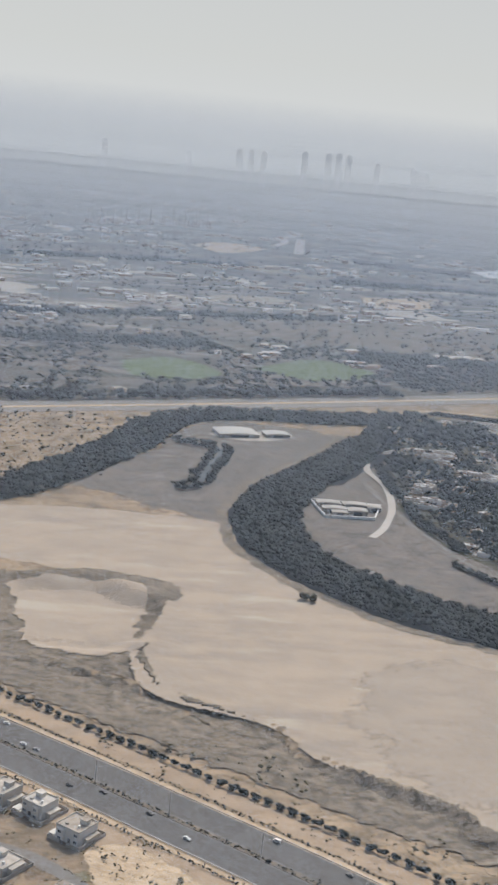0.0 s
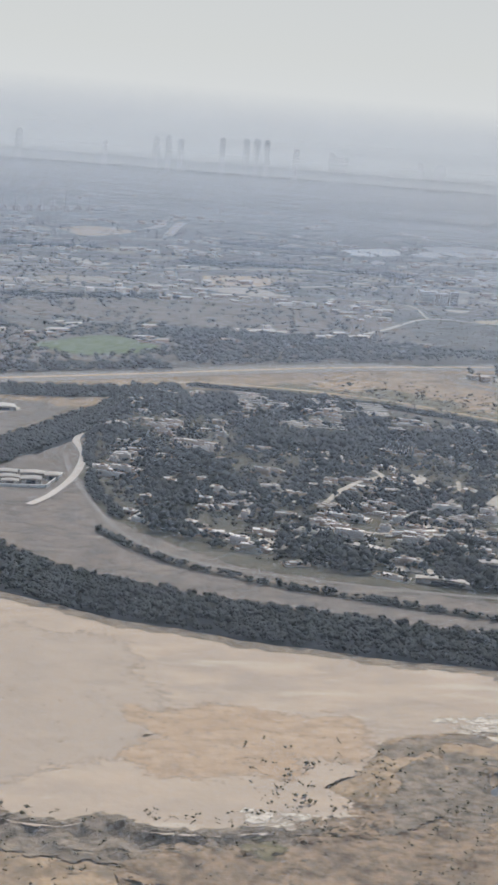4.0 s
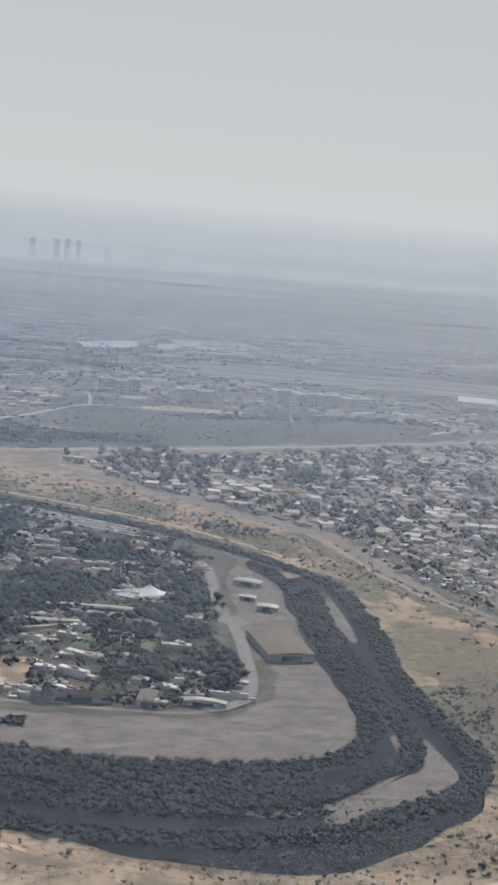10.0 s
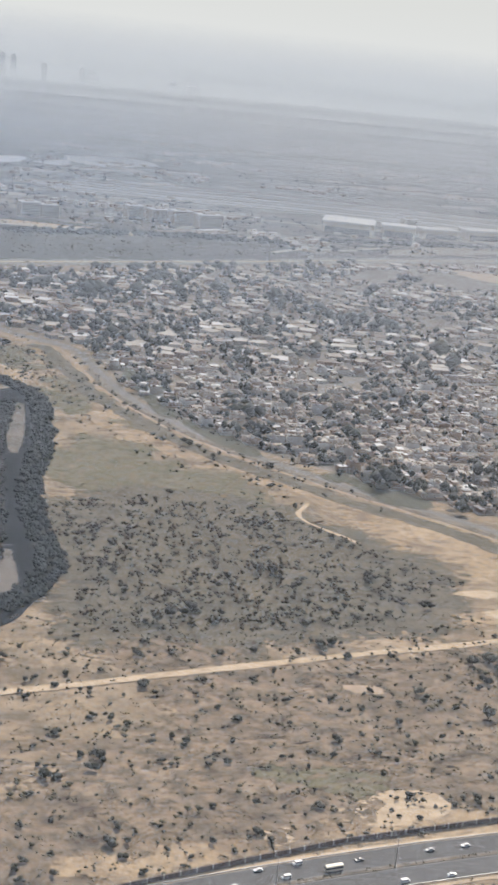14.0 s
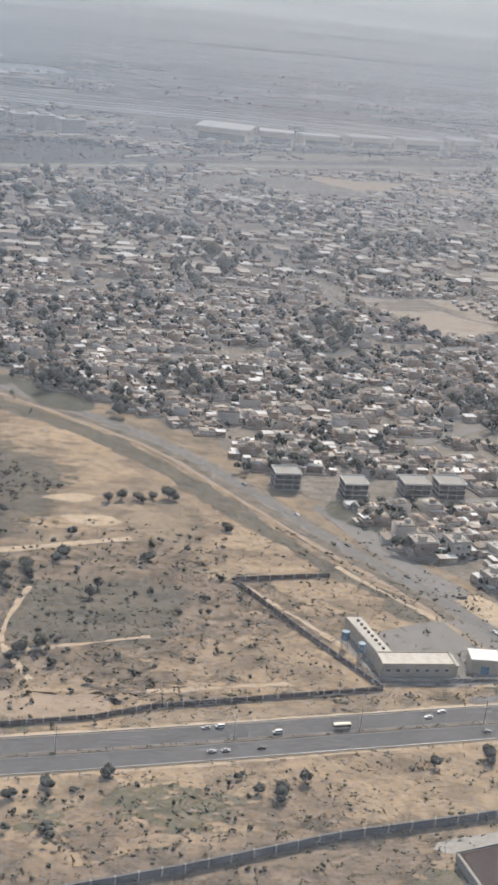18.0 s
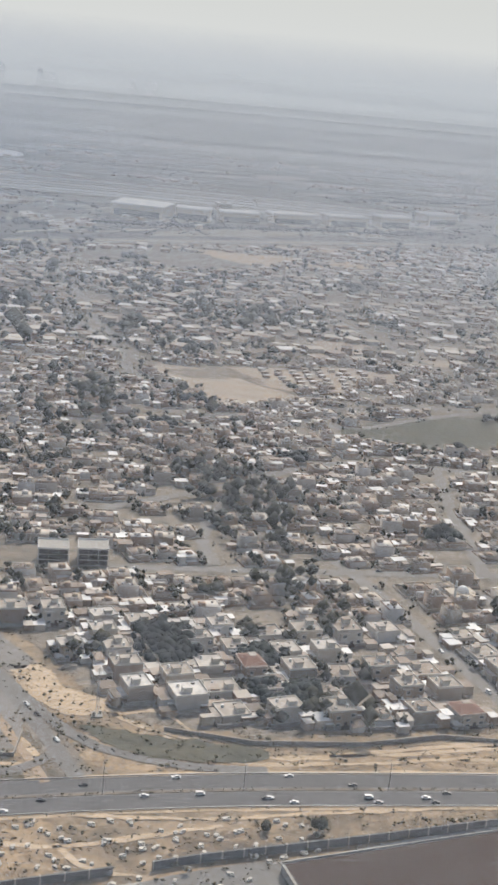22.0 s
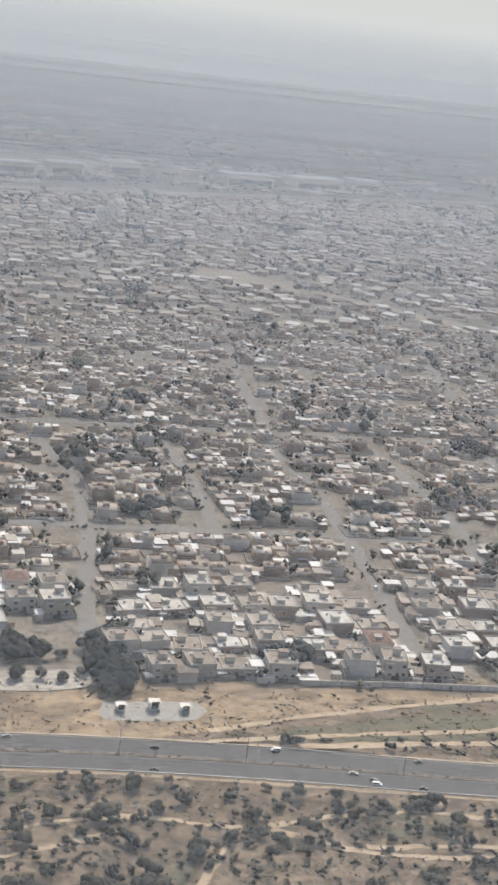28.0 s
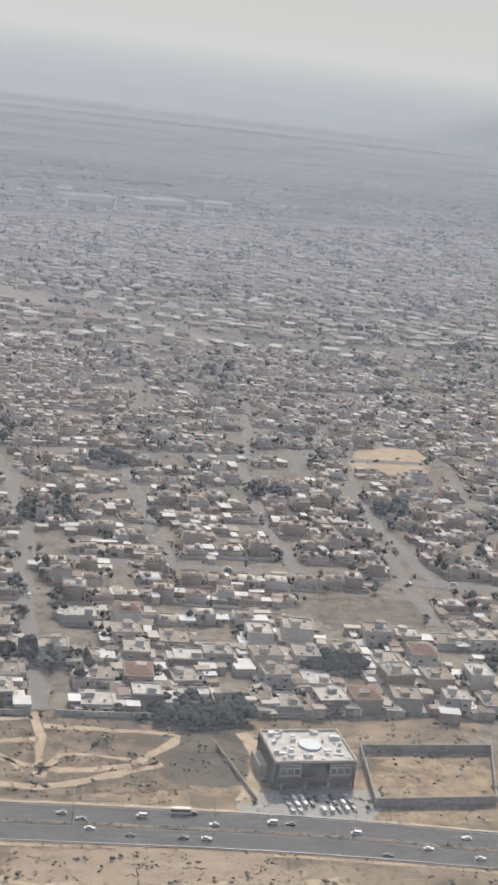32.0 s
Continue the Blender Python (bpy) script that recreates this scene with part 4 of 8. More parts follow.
patch("thorn_scrub", [(640, 300), (700, 300), (735, 332), (765, 380), (735, 398), (690, 392), (640, 385), (600, 360)], 0.066, M["scrub_mid"], "brown thorny ground with worn tracks", ragged=9, sparse=0.3)
patch("thorn_scrub", [(640, 215), (700, 222), (760, 236), (790, 246), (786, 258), (740, 256), (680, 245), (640, 240)], 0.066, M["scrub_mid"], "brown thorny ground below the motorway", ragged=6, sparse=0.3)
patch("thorn_scrub", [(545, 268), (590, 275), (640, 288), (690, 318), (680, 335), (620, 346), (575, 330), (550, 300)], 0.062, M["scrub_mid"], "brown thorny ground with low bushes", ragged=9, sparse=0.3)
ribbon("bank_crest", [(244, 384), (266, 396), (300, 400), (340, 411)], 7, 0.11, M["bank"], 0, "crumbling grey crest of a washed bank", "bank", 2.2, step=4.0)
patch("thorn_scrub", [(1060, 302), (1100, 298), (1160, 290), (1225, 278), (1245, 262), (1240, 235), (1215, 205), (1150, 200), (1060, 200)], 0.075, M["scrub_mid"], "brown thorny ground with worn tracks", ragged=7, sparse=0.35)
patch("thorn_scrub", [(160, 318), (210, 322), (250, 336), (300, 334), (350, 342), (400, 336), (440, 300), (380, 280), (280, 280), (200, 296)], 0.075, M["scrub_mid"], "brown thorny ground below the plain", ragged=8, sparse=0.25)
patch("thorn_scrub", [(1120, 296), (1180, 294), (1235, 290), (1262, 284), (1300, 286), (1300, 312), (1268, 319), (1210, 315), (1150, 304)], 0.1, M["scrub_mid"], "brown weedy roadside ground", ragged=2.5, sparse=0.15)
patch("pool", [(273, 364), (280, 357), (292, 354), (301, 355), (307, 361), (303, 369), (292, 373), (280, 371)], -3.5, M["water"], "grey-green pool in a sand pit", "pool", 1)



def scrub_blots(seed, count, xr, yr, rad):
    """Dark weedy blots on the sand, each with a wandering edge."""
    r = random.Random(seed)
    for _ in range(count):
        x, y = r.uniform(*xr), r.uniform(*yr)
        if seed == 9:     # along the strip of sand outside the park
            s = r.random()
            x, y = np.interp(s, (0, 0.4, 0.7, 1), (270, 450, 560, 625)) + r.uniform(-14, 14), np.interp(s, (0, 0.4, 0.7, 1), (970, 900, 790, 640)) + r.uniform(-22, 22)
        a, b_ = r.uniform(*rad), r.uniform(rad[0] * 0.4, rad[1] * 0.55)
        if math.hypot((x - 292) / 50, (y - 364) / 34) < 1 or inside([x], [y], PLAIN)[0] or far_from([x], [y], MOTORWAY)[0] < 9 + b_ or far_from([x], [y], HIGHWAY_A)[0] < 15 + b_ or inside([x], [y], [(860, 205), (1010, 205), (1010, 298), (870, 275), (795, 258), (795, 205)])[0]:
            continue
        pts = [(x + a * math.cos(q) * r.uniform(0.65, 1.2), y + b_ * math.sin(q) * r.uniform(0.6, 1.25)) for q in np.arange(0, 6.2, 0.42)]
        patch("scrub_patch", pts, 0.09 + 0.0007 * _, M["dry_grass" if seed == 9 or r.random() < 0.15 else "scrub_mid"], "dark weedy patch on the sand", ragged=4.5, sparse=0.45)


scrub_blots(3, 34, (690, 880), (225, 400), (4, 17))
scrub_blots(4, 18, (880, 1100), (276, 332), (4, 12))
scrub_blots(5, 22, (1080, 1400), (225, 325), (4, 14))
scrub_blots(6, 34, (480, 700), (250, 400), (6, 22))
scrub_blots(9, 40, (250, 640), (660, 1000), (8, 24))
scrub_blots(10, 16, (1165, 1305), (284, 318), (3, 8))
scrub_blots(7, 16, (-60, 120), (300, 400), (4, 12))
scrub_blots(8, 20, (170, 480), (320, 400), (5, 18))

# ---------------------------------------------------------------- roads


def motorway(name, line, total, lanes, label):
    road = thing(name, label, "road", kind="structure")
    ribbon("carriageway", line, total * 0.46, 0.20, M["asphalt"], total * 0.27, parent=road, thick=0.2)
    ribbon("carriageway", line, total * 0.46, 0.20, M["asphalt"], -total * 0.27, parent=road, thick=0.2)
    ribbon("median", line, total * 0.08, 0.30, M["bank"], 0.0, parent=road, thick=0.3)
    for side in (-1, 1):
        for off in (0.055, 0.485):
            ribbon("edge_line", line, 0.14, 0.215, M["paint_white"], side * total * off, parent=road)
        ribbon("crash_barrier", line, 0.12, 0.55, M["steel"], side * total * 0.51, parent=road, thick=0.3)
        for lane in range(1, lanes):
            off = side * total * (0.055 + 0.43 * lane / lanes)
            ln = shifted(line, off)
            seg = np.concatenate([[0], np.cumsum(np.linalg.norm(np.diff(ln, axis=0), axis=1))])
            d = np.arange(0, seg[-1] - 2, 6.0)
            x0, y0, x1, y1 = np.interp(d, seg, ln[:, 0]), np.interp(d, seg, ln[:, 1]), np.interp(d + 1.6, seg, ln[:, 0]), np.interp(d + 1.6, seg, ln[:, 1])
            dx, dy = x1 - x0, y1 - y0
            q = np.hypot(dx, dy) + 1e-9
            nx, ny = -dy / q * 0.06, dx / q * 0.06
            vv = np.stack([np.stack([x0 - nx, y0 - ny], 1), np.stack([x1 - nx, y1 - ny], 1), np.stack([x1 + nx, y1 + ny], 1), np.stack([x0 + nx, y0 + ny], 1)], 1).reshape(-1, 2)
            ff = np.arange(len(vv)).reshape(-1, 4)
            raw("lane_marking", [(a, b, 0.215) for a, b in vv], ff.tolist(), M["paint_white"], road)
    ribbon("shoulder", line, total * 1.22, 0.10, M["track"], 0.0, ragged=0.5, parent=road)
    return road


motorway("motorway", MOTORWAY, 15.5, 3, "grey divided motorway along the edge of town")
motorway("motorway", HIGHWAY_A, 24.0, 4, "wide grey divided motorway with sandy verges")
ribbon("sand_verge", HIGHWAY_A, 8.0, 0.12, M["ochre"], 20.5, "orange sand between motorway and hedge", "verge", 1.2)
ribbon("sand_verge", HIGHWAY_A, 10.0, 0.11, M["ochre"], -21.0, "orange sand beside the motorway", "verge", 1.2)
road_b = thing("trunk_road", "pale divided trunk road crossing the plain", "road", kind="structure")
for off in (-9, 9):
    ribbon("carriageway", HIGHWAY_B, 12, 0.22, M["street"], off, parent=road_b, thick=0.2)
ribbon("median", HIGHWAY_B, 5, 0.26, M["track"], 0, parent=road_b)
ribbon("verge", HIGHWAY_B, 27, 0.14, M["grey_earth"], 0, parent=road_b, ragged=2)
ribbon("town_road", DIAGONAL, 4.4, 0.24, M["asphalt_old"], 0, "bleached asphalt road along the town edge")
ribbon("road_verge", DIAGONAL, 8.5, 0.13, M["town_ground"], 0, "dusty verge beside the road", "verge", 1.0)
ribbon("service_lane", DIAGONAL, 2.0, 0.22, M["ochre"], -8.5, "sandy service lane", ragged=0.6)
ribbon("scrub_verge", DIAGONAL[30:], 9.0, 0.12, M["scrub_dark"], -17.0, "dark scrubby verge beside the road", "verge", 2.0)
ribbon("scrub_verge", DIAGONAL[40:], 4.0, 0.15, M["bank"], -6.0, "dark scrubby verge beside the road", "verge", 0.9)
ribbon("slip_road", [(834, 372), (848, 345), (862, 327), (884, 318), (905, 316)], 3.6, 0.25, M["asphalt_old"], 0, "curving slip road at a junction")
ribbon("slip_road", [(848, 336), (850, 324), (840, 315), (822, 311)], 3.2, 0.25, M["asphalt_old"], 0, "curving slip road at a junction")
ribbon("ditch", DITCH, 3.6, 0.16, M["scrub_dark"], 0, "dark scrubby ditch", "ditch", 0.8)
ribbon("dirt_road", [(282, 398), (301, 391), (335, 380), (366, 370), (413, 358), (460, 354), (494, 354), (560, 369), (652, 393), (700, 404), (740, 415)], 3.4, 0.26, M["track"], 0, "pale dirt road through the desert", ragged=0.4)
ribbon("park_road", [(503, 737), (498, 640), (500, 613), (495, 545), (486, 516), (470, 506)], 6.0, 0.6, M["asphalt_old"], 0, "asphalt road inside the park")
ribbon("park_road", [(470, 505), (452, 503), (391, 513), (347, 530), (300, 535), (244, 545), (196, 560), (160, 600), (135, 690), (128, 740)], 2.6, 0.25, M["asphalt_old"], 0, "pale perimeter road of the park")
ribbon("park_road", [(410, 632), (450, 622), (490, 630)], 2.0, 0.265, M["concrete"], 0, "paved lane inside the park")
ribbon("perimeter_road", [(168, 925), (200, 965), (260, 968), (340, 950), (400, 912), (480, 855), (530, 800), (560, 760)], 3.0, 0.2, M["track"], 0, "sandy track outside the park", ragged=0.5)

# ---------------------------------------------------------------- streets of the town
FRONT_X, FRONT_Y = (850, 880, 903, 957, 1018, 1099, 1242, 1298, 1397, 1500), (352, 341, 336, 343, 339, 334, 331, 321, 316, 305)
STREETS = [[(955, 470), (962, 448), (970, 414), (981, 365), (989, 335)], [(1000, 445), (1014, 408), (1023, 359), (1026, 345)],
           [(1234, 462), (1232, 426), (1224, 348)], [(1279, 440), (1275, 400), (1270, 326)], [(1420, 455), (1413, 418), (1410, 382)], [(1141, 470), (1128, 380), (1126, 338)],
           [(868, 459), (877, 457), (957, 459), (1061, 462), (1107, 456), (1196, 449), (1293, 441), (1370, 428), (1450, 415), (1560, 398)]]
STREETS += [[(x, 455 - max(0, x - 1150) * 0.13), (x + 3, 500), (x + tilt, 560)] for x, tilt in ((1085, -6), (1137, -8), (1184, 0), (1233, 0), (1281, 0), (1330, 6), (1376, 14), (1425, 16), (1475, 18), (1525, 20))]
STREETS += [[(870, 520), (930, 560), (985, 600), (1080, 590), (1200, 580), (1330, 575), (1450, 580), (1600, 570)], [(905, 790), (870, 900), (840, 1020)], [(990, 700), (1060, 715), (1150, 720), (1300, 700), (1500, 720), (1700, 760)],
            [(1010, 462), (1020, 540), (1030, 600)], [(1110, 720), (1090, 830), (1060, 960)], [(1240, 590), (1250, 700), (1270, 800)], [(1400, 580), (1430, 700)], [(1340, 1010), (1386, 954), (1445, 902), (1505, 845), (1556, 851), (1640, 870)], [(880, 930), (891, 848), (896, 764)], [(700, 720), (790, 800), (906, 774)], [(1050, 900), (1250, 870), (1500, 860), (1800, 900)]]
STREETS += [[(1067, 578), (1090, 550), (1097, 528), (1104, 500), (1104, 466)], [(853, 1138), (860, 1085), (879, 974)], [(831, 1023), (830, 945)], [(805, 1159), (803, 1087)], [(944, 568), (922, 534), (907, 492), (908, 462)], [(770, 632), (848, 652), (883, 659), (960, 684)], [(970, 680), (1006, 664), (1044, 688), (1092, 710), (1120, 686)],
            [(1378, 735), (1361, 656)], [(1459, 644), (1444, 615), (1413, 554)], [(1389, 949), (1448, 884), (1490, 820), (1560, 760)]]
STREETS = [smooth(s, 12) for s in STREETS]
for i, s in enumerate(STREETS):
    ribbon("street", s, 4.8, 0.22 + 0.007 * i, M["street"], 0, "narrow dusty asphalt street between houses", ragged=0.15)

# ---------------------------------------------------------------- the town
TOWN = [(614, 780), (628, 722), (660, 650), (712, 588), (778, 526), (796, 486), (812, 456), (828, 430), (840, 402), (854, 376), (868, 348), (905, 338), (957, 346), (1018, 341), (1099, 337), (1242, 334), (1298, 324), (1397, 319), (1500, 310), (2600, 500), (2600, 2030), (1500, 1540), (1130, 1382), (876, 1270), (793, 1226), (620, 1130), (420, 1066), (462, 1022), (490, 968), (530, 918), (575, 866), (603, 840)]
patch("town_ground", TOWN, 0.10, M["town_ground"], "dusty ground of the town", ragged=2)
OPEN = [[(906, 774), (922, 792), (958, 790), (1043, 806), (1060, 790), (1020, 745), (985, 742), (984, 722), (966, 704), (944, 700)], [(994, 658), (1038, 690), (1090, 712), (1128, 680), (1112, 650), (1071, 638), (1035, 627), (1008, 640)], [(1458, 604), (1500, 608), (1484, 556), (1444, 560)],
        [(1276, 992), (1321, 1027), (1352, 1005), (1405, 940), (1472, 852), (1458, 840), (1395, 915), (1325, 951)], [(1367, 380), (1368, 410), (1409, 407), (1412, 380)], [(815, 452), (880, 455), (880, 474), (815, 474)], [(1082, 342), (1128, 338), (1130, 362), (1082, 366)], [(850, 1180), (1000, 1170), (1100, 1290), (900, 1260)], [(1306, 300), (1350, 300), (1350, 318), (1306, 322)]]

r_ = random.Random(17)
for i in range(26):
    x, y = r_.uniform(820, 1900), r_.uniform(620, 1320)
    a, b_ = r_.uniform(9, 26), r_.uniform(6, 15)
    pts = [(x + a * math.cos(q) * r_.uniform(0.7, 1.2), y + b_ * math.sin(q) * r_.uniform(0.7, 1.2)) for q in np.arange(0, 6.2, 0.7)]
    OPEN.append(pts)
    patch("open_lot", pts, 0.17 + 0.001 * i, M[("town_ground", "pale", "dry_grass", "pale")[i % 4]], "dusty open lot among the houses", ragged=2)


def town_cells():
    """House plots in rows between the streets: x, y, turn."""
    out = []
    r = np.random.default_rng(11)
    for j in range(128):
        v = 7 + j * 13.6 if j < 5 else 66 + (j - 4) * 11.6 + (j // 2 - 2) * 2.6
        for i in range(200):
            u = 400 + i * (13.0 if j < 5 else 10.5)
            fy = np.interp(u, FRONT_X, FRONT_Y)
            near = max(0.0, 1 - v / 130.0)
            y = fy * near + (334 * (1 - near)) + v - (1 - near) * (u - 1150) * 0.02
            shear = np.interp(u, (900, 980, 1040, 1150, 1230, 1400), (-0.2, -0.22, -0.2, 0, 0.07, 0.1)) * (1 if v < 130 else 0.3)
            x = u + shear * (y - 450)
            loose = min(1.0, max(0.0, (v - 90) / 120))
            out.append((x + r.normal(0, 1.0 + 1.4 * loose), y + r.normal(0, 1.1 + 1.5 * loose), -math.atan(shear) + r.integers(0, 4) * math.pi / 2 * (1 if loose else 2) + r.normal(0, 0.06 + 0.08 * loose), v))
    a = np.array(out)
    ok = inside(a[:, 0], a[:, 1], TOWN) & (far_from(a[:, 0], a[:, 1], DIAGONAL) > 9)
    for s in STREETS:
        ok &= far_from(a[:, 0], a[:, 1], s) > 5.7
    for o in OPEN:
        ok &= ~inside(a[:, 0], a[:, 1], o)
    ok &= r.random(len(a)) < np.where(a[:, 3] < 140, 0.92, 0.88)
    # beyond the visible wedge nothing is needed
    ok &= a[:, 0] < 1250 + a[:, 1] * 0.66
    return a[ok]


CELLS = town_cells()
order = np.argsort(CELLS[:, 3], kind="stable")
CELLS = CELLS[order]
HW, HR = house_templates()
NEAR = 184
far_cells = CELLS[NEAR:]
kk = len(far_cells)
which = rng.integers(0, 8, kk)
rows = np.stack([far_cells[:, 0], far_cells[:, 1], np.full(kk, 0.1), far_cells[:, 2], rng.uniform(0.8, 1.15, kk), rng.uniform(0.75, 1.15, kk), rng.uniform(0.55, 1.15, kk), which], 1)
deep = rows[:, 1] > 820
stamp("town_houses", HW, rows[~deep], M["wall_far"], "crowded flat-roofed rendered houses with yard walls", "houses")
stamp("town_roofs", HR, rows[~deep], M["roof_far"], "pale and brown flat roofs of the town", "roofs")
DEEP = rows[deep & (rng.random(len(rows)) < 0.62)]

# sheds, annexes and walled yards that fill the gaps between the houses
SHED_W = [(np.array([(-4, -4, 0), (4, -4, 0), (4, 4, 0), (-4, 4, 0), (-4, -4, h), (4, -4, h), (4, 4, h), (-4, 4, h)], float), np.array([(0, 1, 5, 4), (1, 2, 6, 5), (2, 3, 7, 6), (3, 0, 4, 7)])) for h in (3.6, 4.4, 3.0)]
SHED_R = [(np.array([(-4.2, -4.2, h), (4.2, -4.2, h), (4.2, 4.2, h), (-4.2, 4.2, h)], float), np.array([(0, 1, 2, 3)])) for h in (3.62, 4.42, 3.02)]
DEEP[:, 7] = rng.integers(0, 3, len(DEEP))
DEEP[:, 3] += rng.normal(0, 0.3, len(DEEP))
DEEP[:, 4:6] *= 1.15
stamp("town_houses", SHED_W, DEEP, M["wall_far"], "crowded flat-roofed houses of the far town", "houses")
stamp("town_roofs", SHED_R, DEEP, M["roof_far"], "pale and brown flat roofs of the far town", "roofs")
gx, gy = np.meshgrid(np.arange(975, 1046, 9.0), np.arange(750, 800, 9.0))
lot = np.stack([gx.ravel() + rng.normal(0, 1, gx.size), gy.ravel() + rng.normal(0, 1, gx.size), np.full(gx.size, 0.16), np.full(gx.size, 0.3), np.full(gx.size, 0.5), np.full(gx.size, 0.35), np.full(gx.size, 0.5), np.zeros(gx.size)], 1)
lot = lot[inside(lot[:, 0], lot[:, 1], [(965, 788), (1043, 803), (1056, 790), (1020, 748), (985, 745)])]
stamp("lot_cabins", SHED_W, lot, M["wall_far"], "rows of low cabins on a cleared lot", "cabins")
stamp("lot_cabin_roofs", SHED_R, lot, M["roof_pale"], "pale roofs of cabins on a cleared lot", "roofs")
kk = int(len(far_cells) * 2.3)
src = CELLS[rng.integers(0, len(CELLS), kk)]
src[: 4 * NEAR] = np.repeat(CELLS[:NEAR], 4, axis=0)
ax_, ay_ = src[:, 0] + rng.uniform(4.5, 8.0, kk) * rng.choice([-1, 1], kk), src[:, 1] + rng.uniform(-7, 7, kk)
ok = np.ones(kk, bool)
for s in STREETS:
    ok &= far_from(ax_, ay_, s) > 3.9
for o in OPEN:
    ok &= ~inside(ax_, ay_, o)
ok &= far_from(ax_, ay_, DIAGONAL) > 9
ok &= (ay_ < 820) | (rng.random(kk) < 0.35)
ax_, ay_, kk = ax_[ok], ay_[ok], int(ok.sum())
rows = np.stack([ax_, ay_, np.full(kk, 0.1), src[ok][:, 2] + rng.integers(0, 2, kk) * math.pi / 2, rng.uniform(0.3, 0.75, kk), rng.uniform(0.25, 0.6, kk), rng.uniform(0.4, 0.75, kk), rng.integers(0, 3, kk)], 1)
stamp("town_sheds", SHED_W, rows, M["wall_far"], "low sheds and yard walls between houses", "sheds")
bright = rng.random(kk) < np.interp(rows[:, 1], (330, 450, 800), (0.16, 0.32, 0.25))
stamp("town_shed_roofs", SHED_R, rows[~bright], M["roof_far"], "brown and grey shed roofs between houses", "roofs")
stamp("town_shed_roofs", SHED_R, rows[bright], M["roof_white"], "white sheet roofs between houses", "roofs")

# garden trees all over the town
k = int(len(CELLS) * 4.2)
src = CELLS[rng.integers(0, len(CELLS), k)]
src[: 2 * NEAR] = np.repeat(CELLS[:NEAR], 2, axis=0)
tx, ty = src[:, 0] + rng.choice([-5.6, 5.6], k) + rng.normal(0, 0.9, k), src[:, 1] + rng.uniform(-6, 6, k)
thick = np.array([noise.noise((a * 0.02, b_ * 0.012, 2.0)) for a, b_ in zip(tx, ty)])
sz = (rng.gamma(1.8, 1.0, k) + 0.9) * np.clip(1.0 + 1.2 * thick, 0.5, 1.8)
sz *= np.interp(tx, (700, 950, 1120), (1.4, 1.15, 0.78)) * np.interp(ty, (560, 900), (1.1, 1.35))
free_ = np.ones(k, bool)
for o in OPEN:
    free_ &= ~inside(tx, ty, o)
for near_ in (True, False):
    ok = ((ty < 620) == near_) & free_
    stamp("garden_trees", CLUMPS if near_ else GROVES, place_rows(tx[ok], ty[ok], sz[ok], 0.95 if near_ else 0.85, 0.1), M["leaf"], "dusty dark green garden trees among houses", "trees")

# trees and shrubs along the streets
for s in STREETS:
    d_ = np.concatenate([[0], np.cumsum(np.linalg.norm(np.diff(s, axis=0), axis=1))])
    t_ = rng.uniform(0, d_[-1], int(d_[-1] / 9.0))
    nn_ = normals(s)
    off_ = rng.choice([-4.2, 4.2], len(t_)) + rng.normal(0, 0.5, len(t_))
    x_, y_ = np.interp(t_, d_, s[:, 0]) + np.interp(t_, d_, nn_[:, 0]) * off_, np.interp(t_, d_, s[:, 1]) + np.interp(t_, d_, nn_[:, 1]) * off_
    stamp("street_trees", CLUMPS, place_rows(x_, y_, rng.gamma(2.0, 0.7, len(t_)) + 0.8, 0.9, 0.1), M["leaf"], "dusty street trees and hedges", "trees")

# ---------------------------------------------------------------- belts of trees


def belt(name, line, width, size, density, label, tall=0.8, mat="leaf_dark"):
    seg = np.linalg.norm(np.diff(line, axis=0), axis=1)
    total = seg.sum()
    n_ = int(total * width * density)
    d = rng.uniform(0, total, n_)
    cum = np.concatenate([[0], np.cumsum(seg)])
    nn = normals(line)
    x, y = np.interp(d, cum, line[:, 0]), np.interp(d, cum, line[:, 1])
    nx, ny = np.interp(d, cum, nn[:, 0]), np.interp(d, cum, nn[:, 1])
    o = (rng.uniform(-0.5, 0.5, n_) + rng.normal(0, 0.04, n_)) * width
    return stamp(name, MASS, place_rows(x + nx * o, y + ny * o, rng.uniform(0.7, 1.3, n_) * size, tall), M[mat], label, "trees")


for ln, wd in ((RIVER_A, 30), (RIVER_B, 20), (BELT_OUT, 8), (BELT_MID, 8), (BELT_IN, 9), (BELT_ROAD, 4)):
    ribbon("belt_ground", ln, wd, 0.34, M["belt_soil"], 0, "dark ground under a belt of trees", "ground", 0.8)
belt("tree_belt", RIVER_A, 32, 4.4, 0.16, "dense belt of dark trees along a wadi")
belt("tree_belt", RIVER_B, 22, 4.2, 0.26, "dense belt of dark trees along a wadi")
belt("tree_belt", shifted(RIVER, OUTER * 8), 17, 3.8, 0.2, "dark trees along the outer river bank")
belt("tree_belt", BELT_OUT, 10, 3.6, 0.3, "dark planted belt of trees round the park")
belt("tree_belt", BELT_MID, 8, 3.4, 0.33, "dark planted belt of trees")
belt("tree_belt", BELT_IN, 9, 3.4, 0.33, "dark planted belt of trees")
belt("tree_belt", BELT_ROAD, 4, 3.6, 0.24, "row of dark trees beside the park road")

belt("tree_belt", smooth([(332, 458), (400, 428), (450, 418), (497, 420)], 6), 20, 3.6, 0.26, "thick dark trees of the wadi")

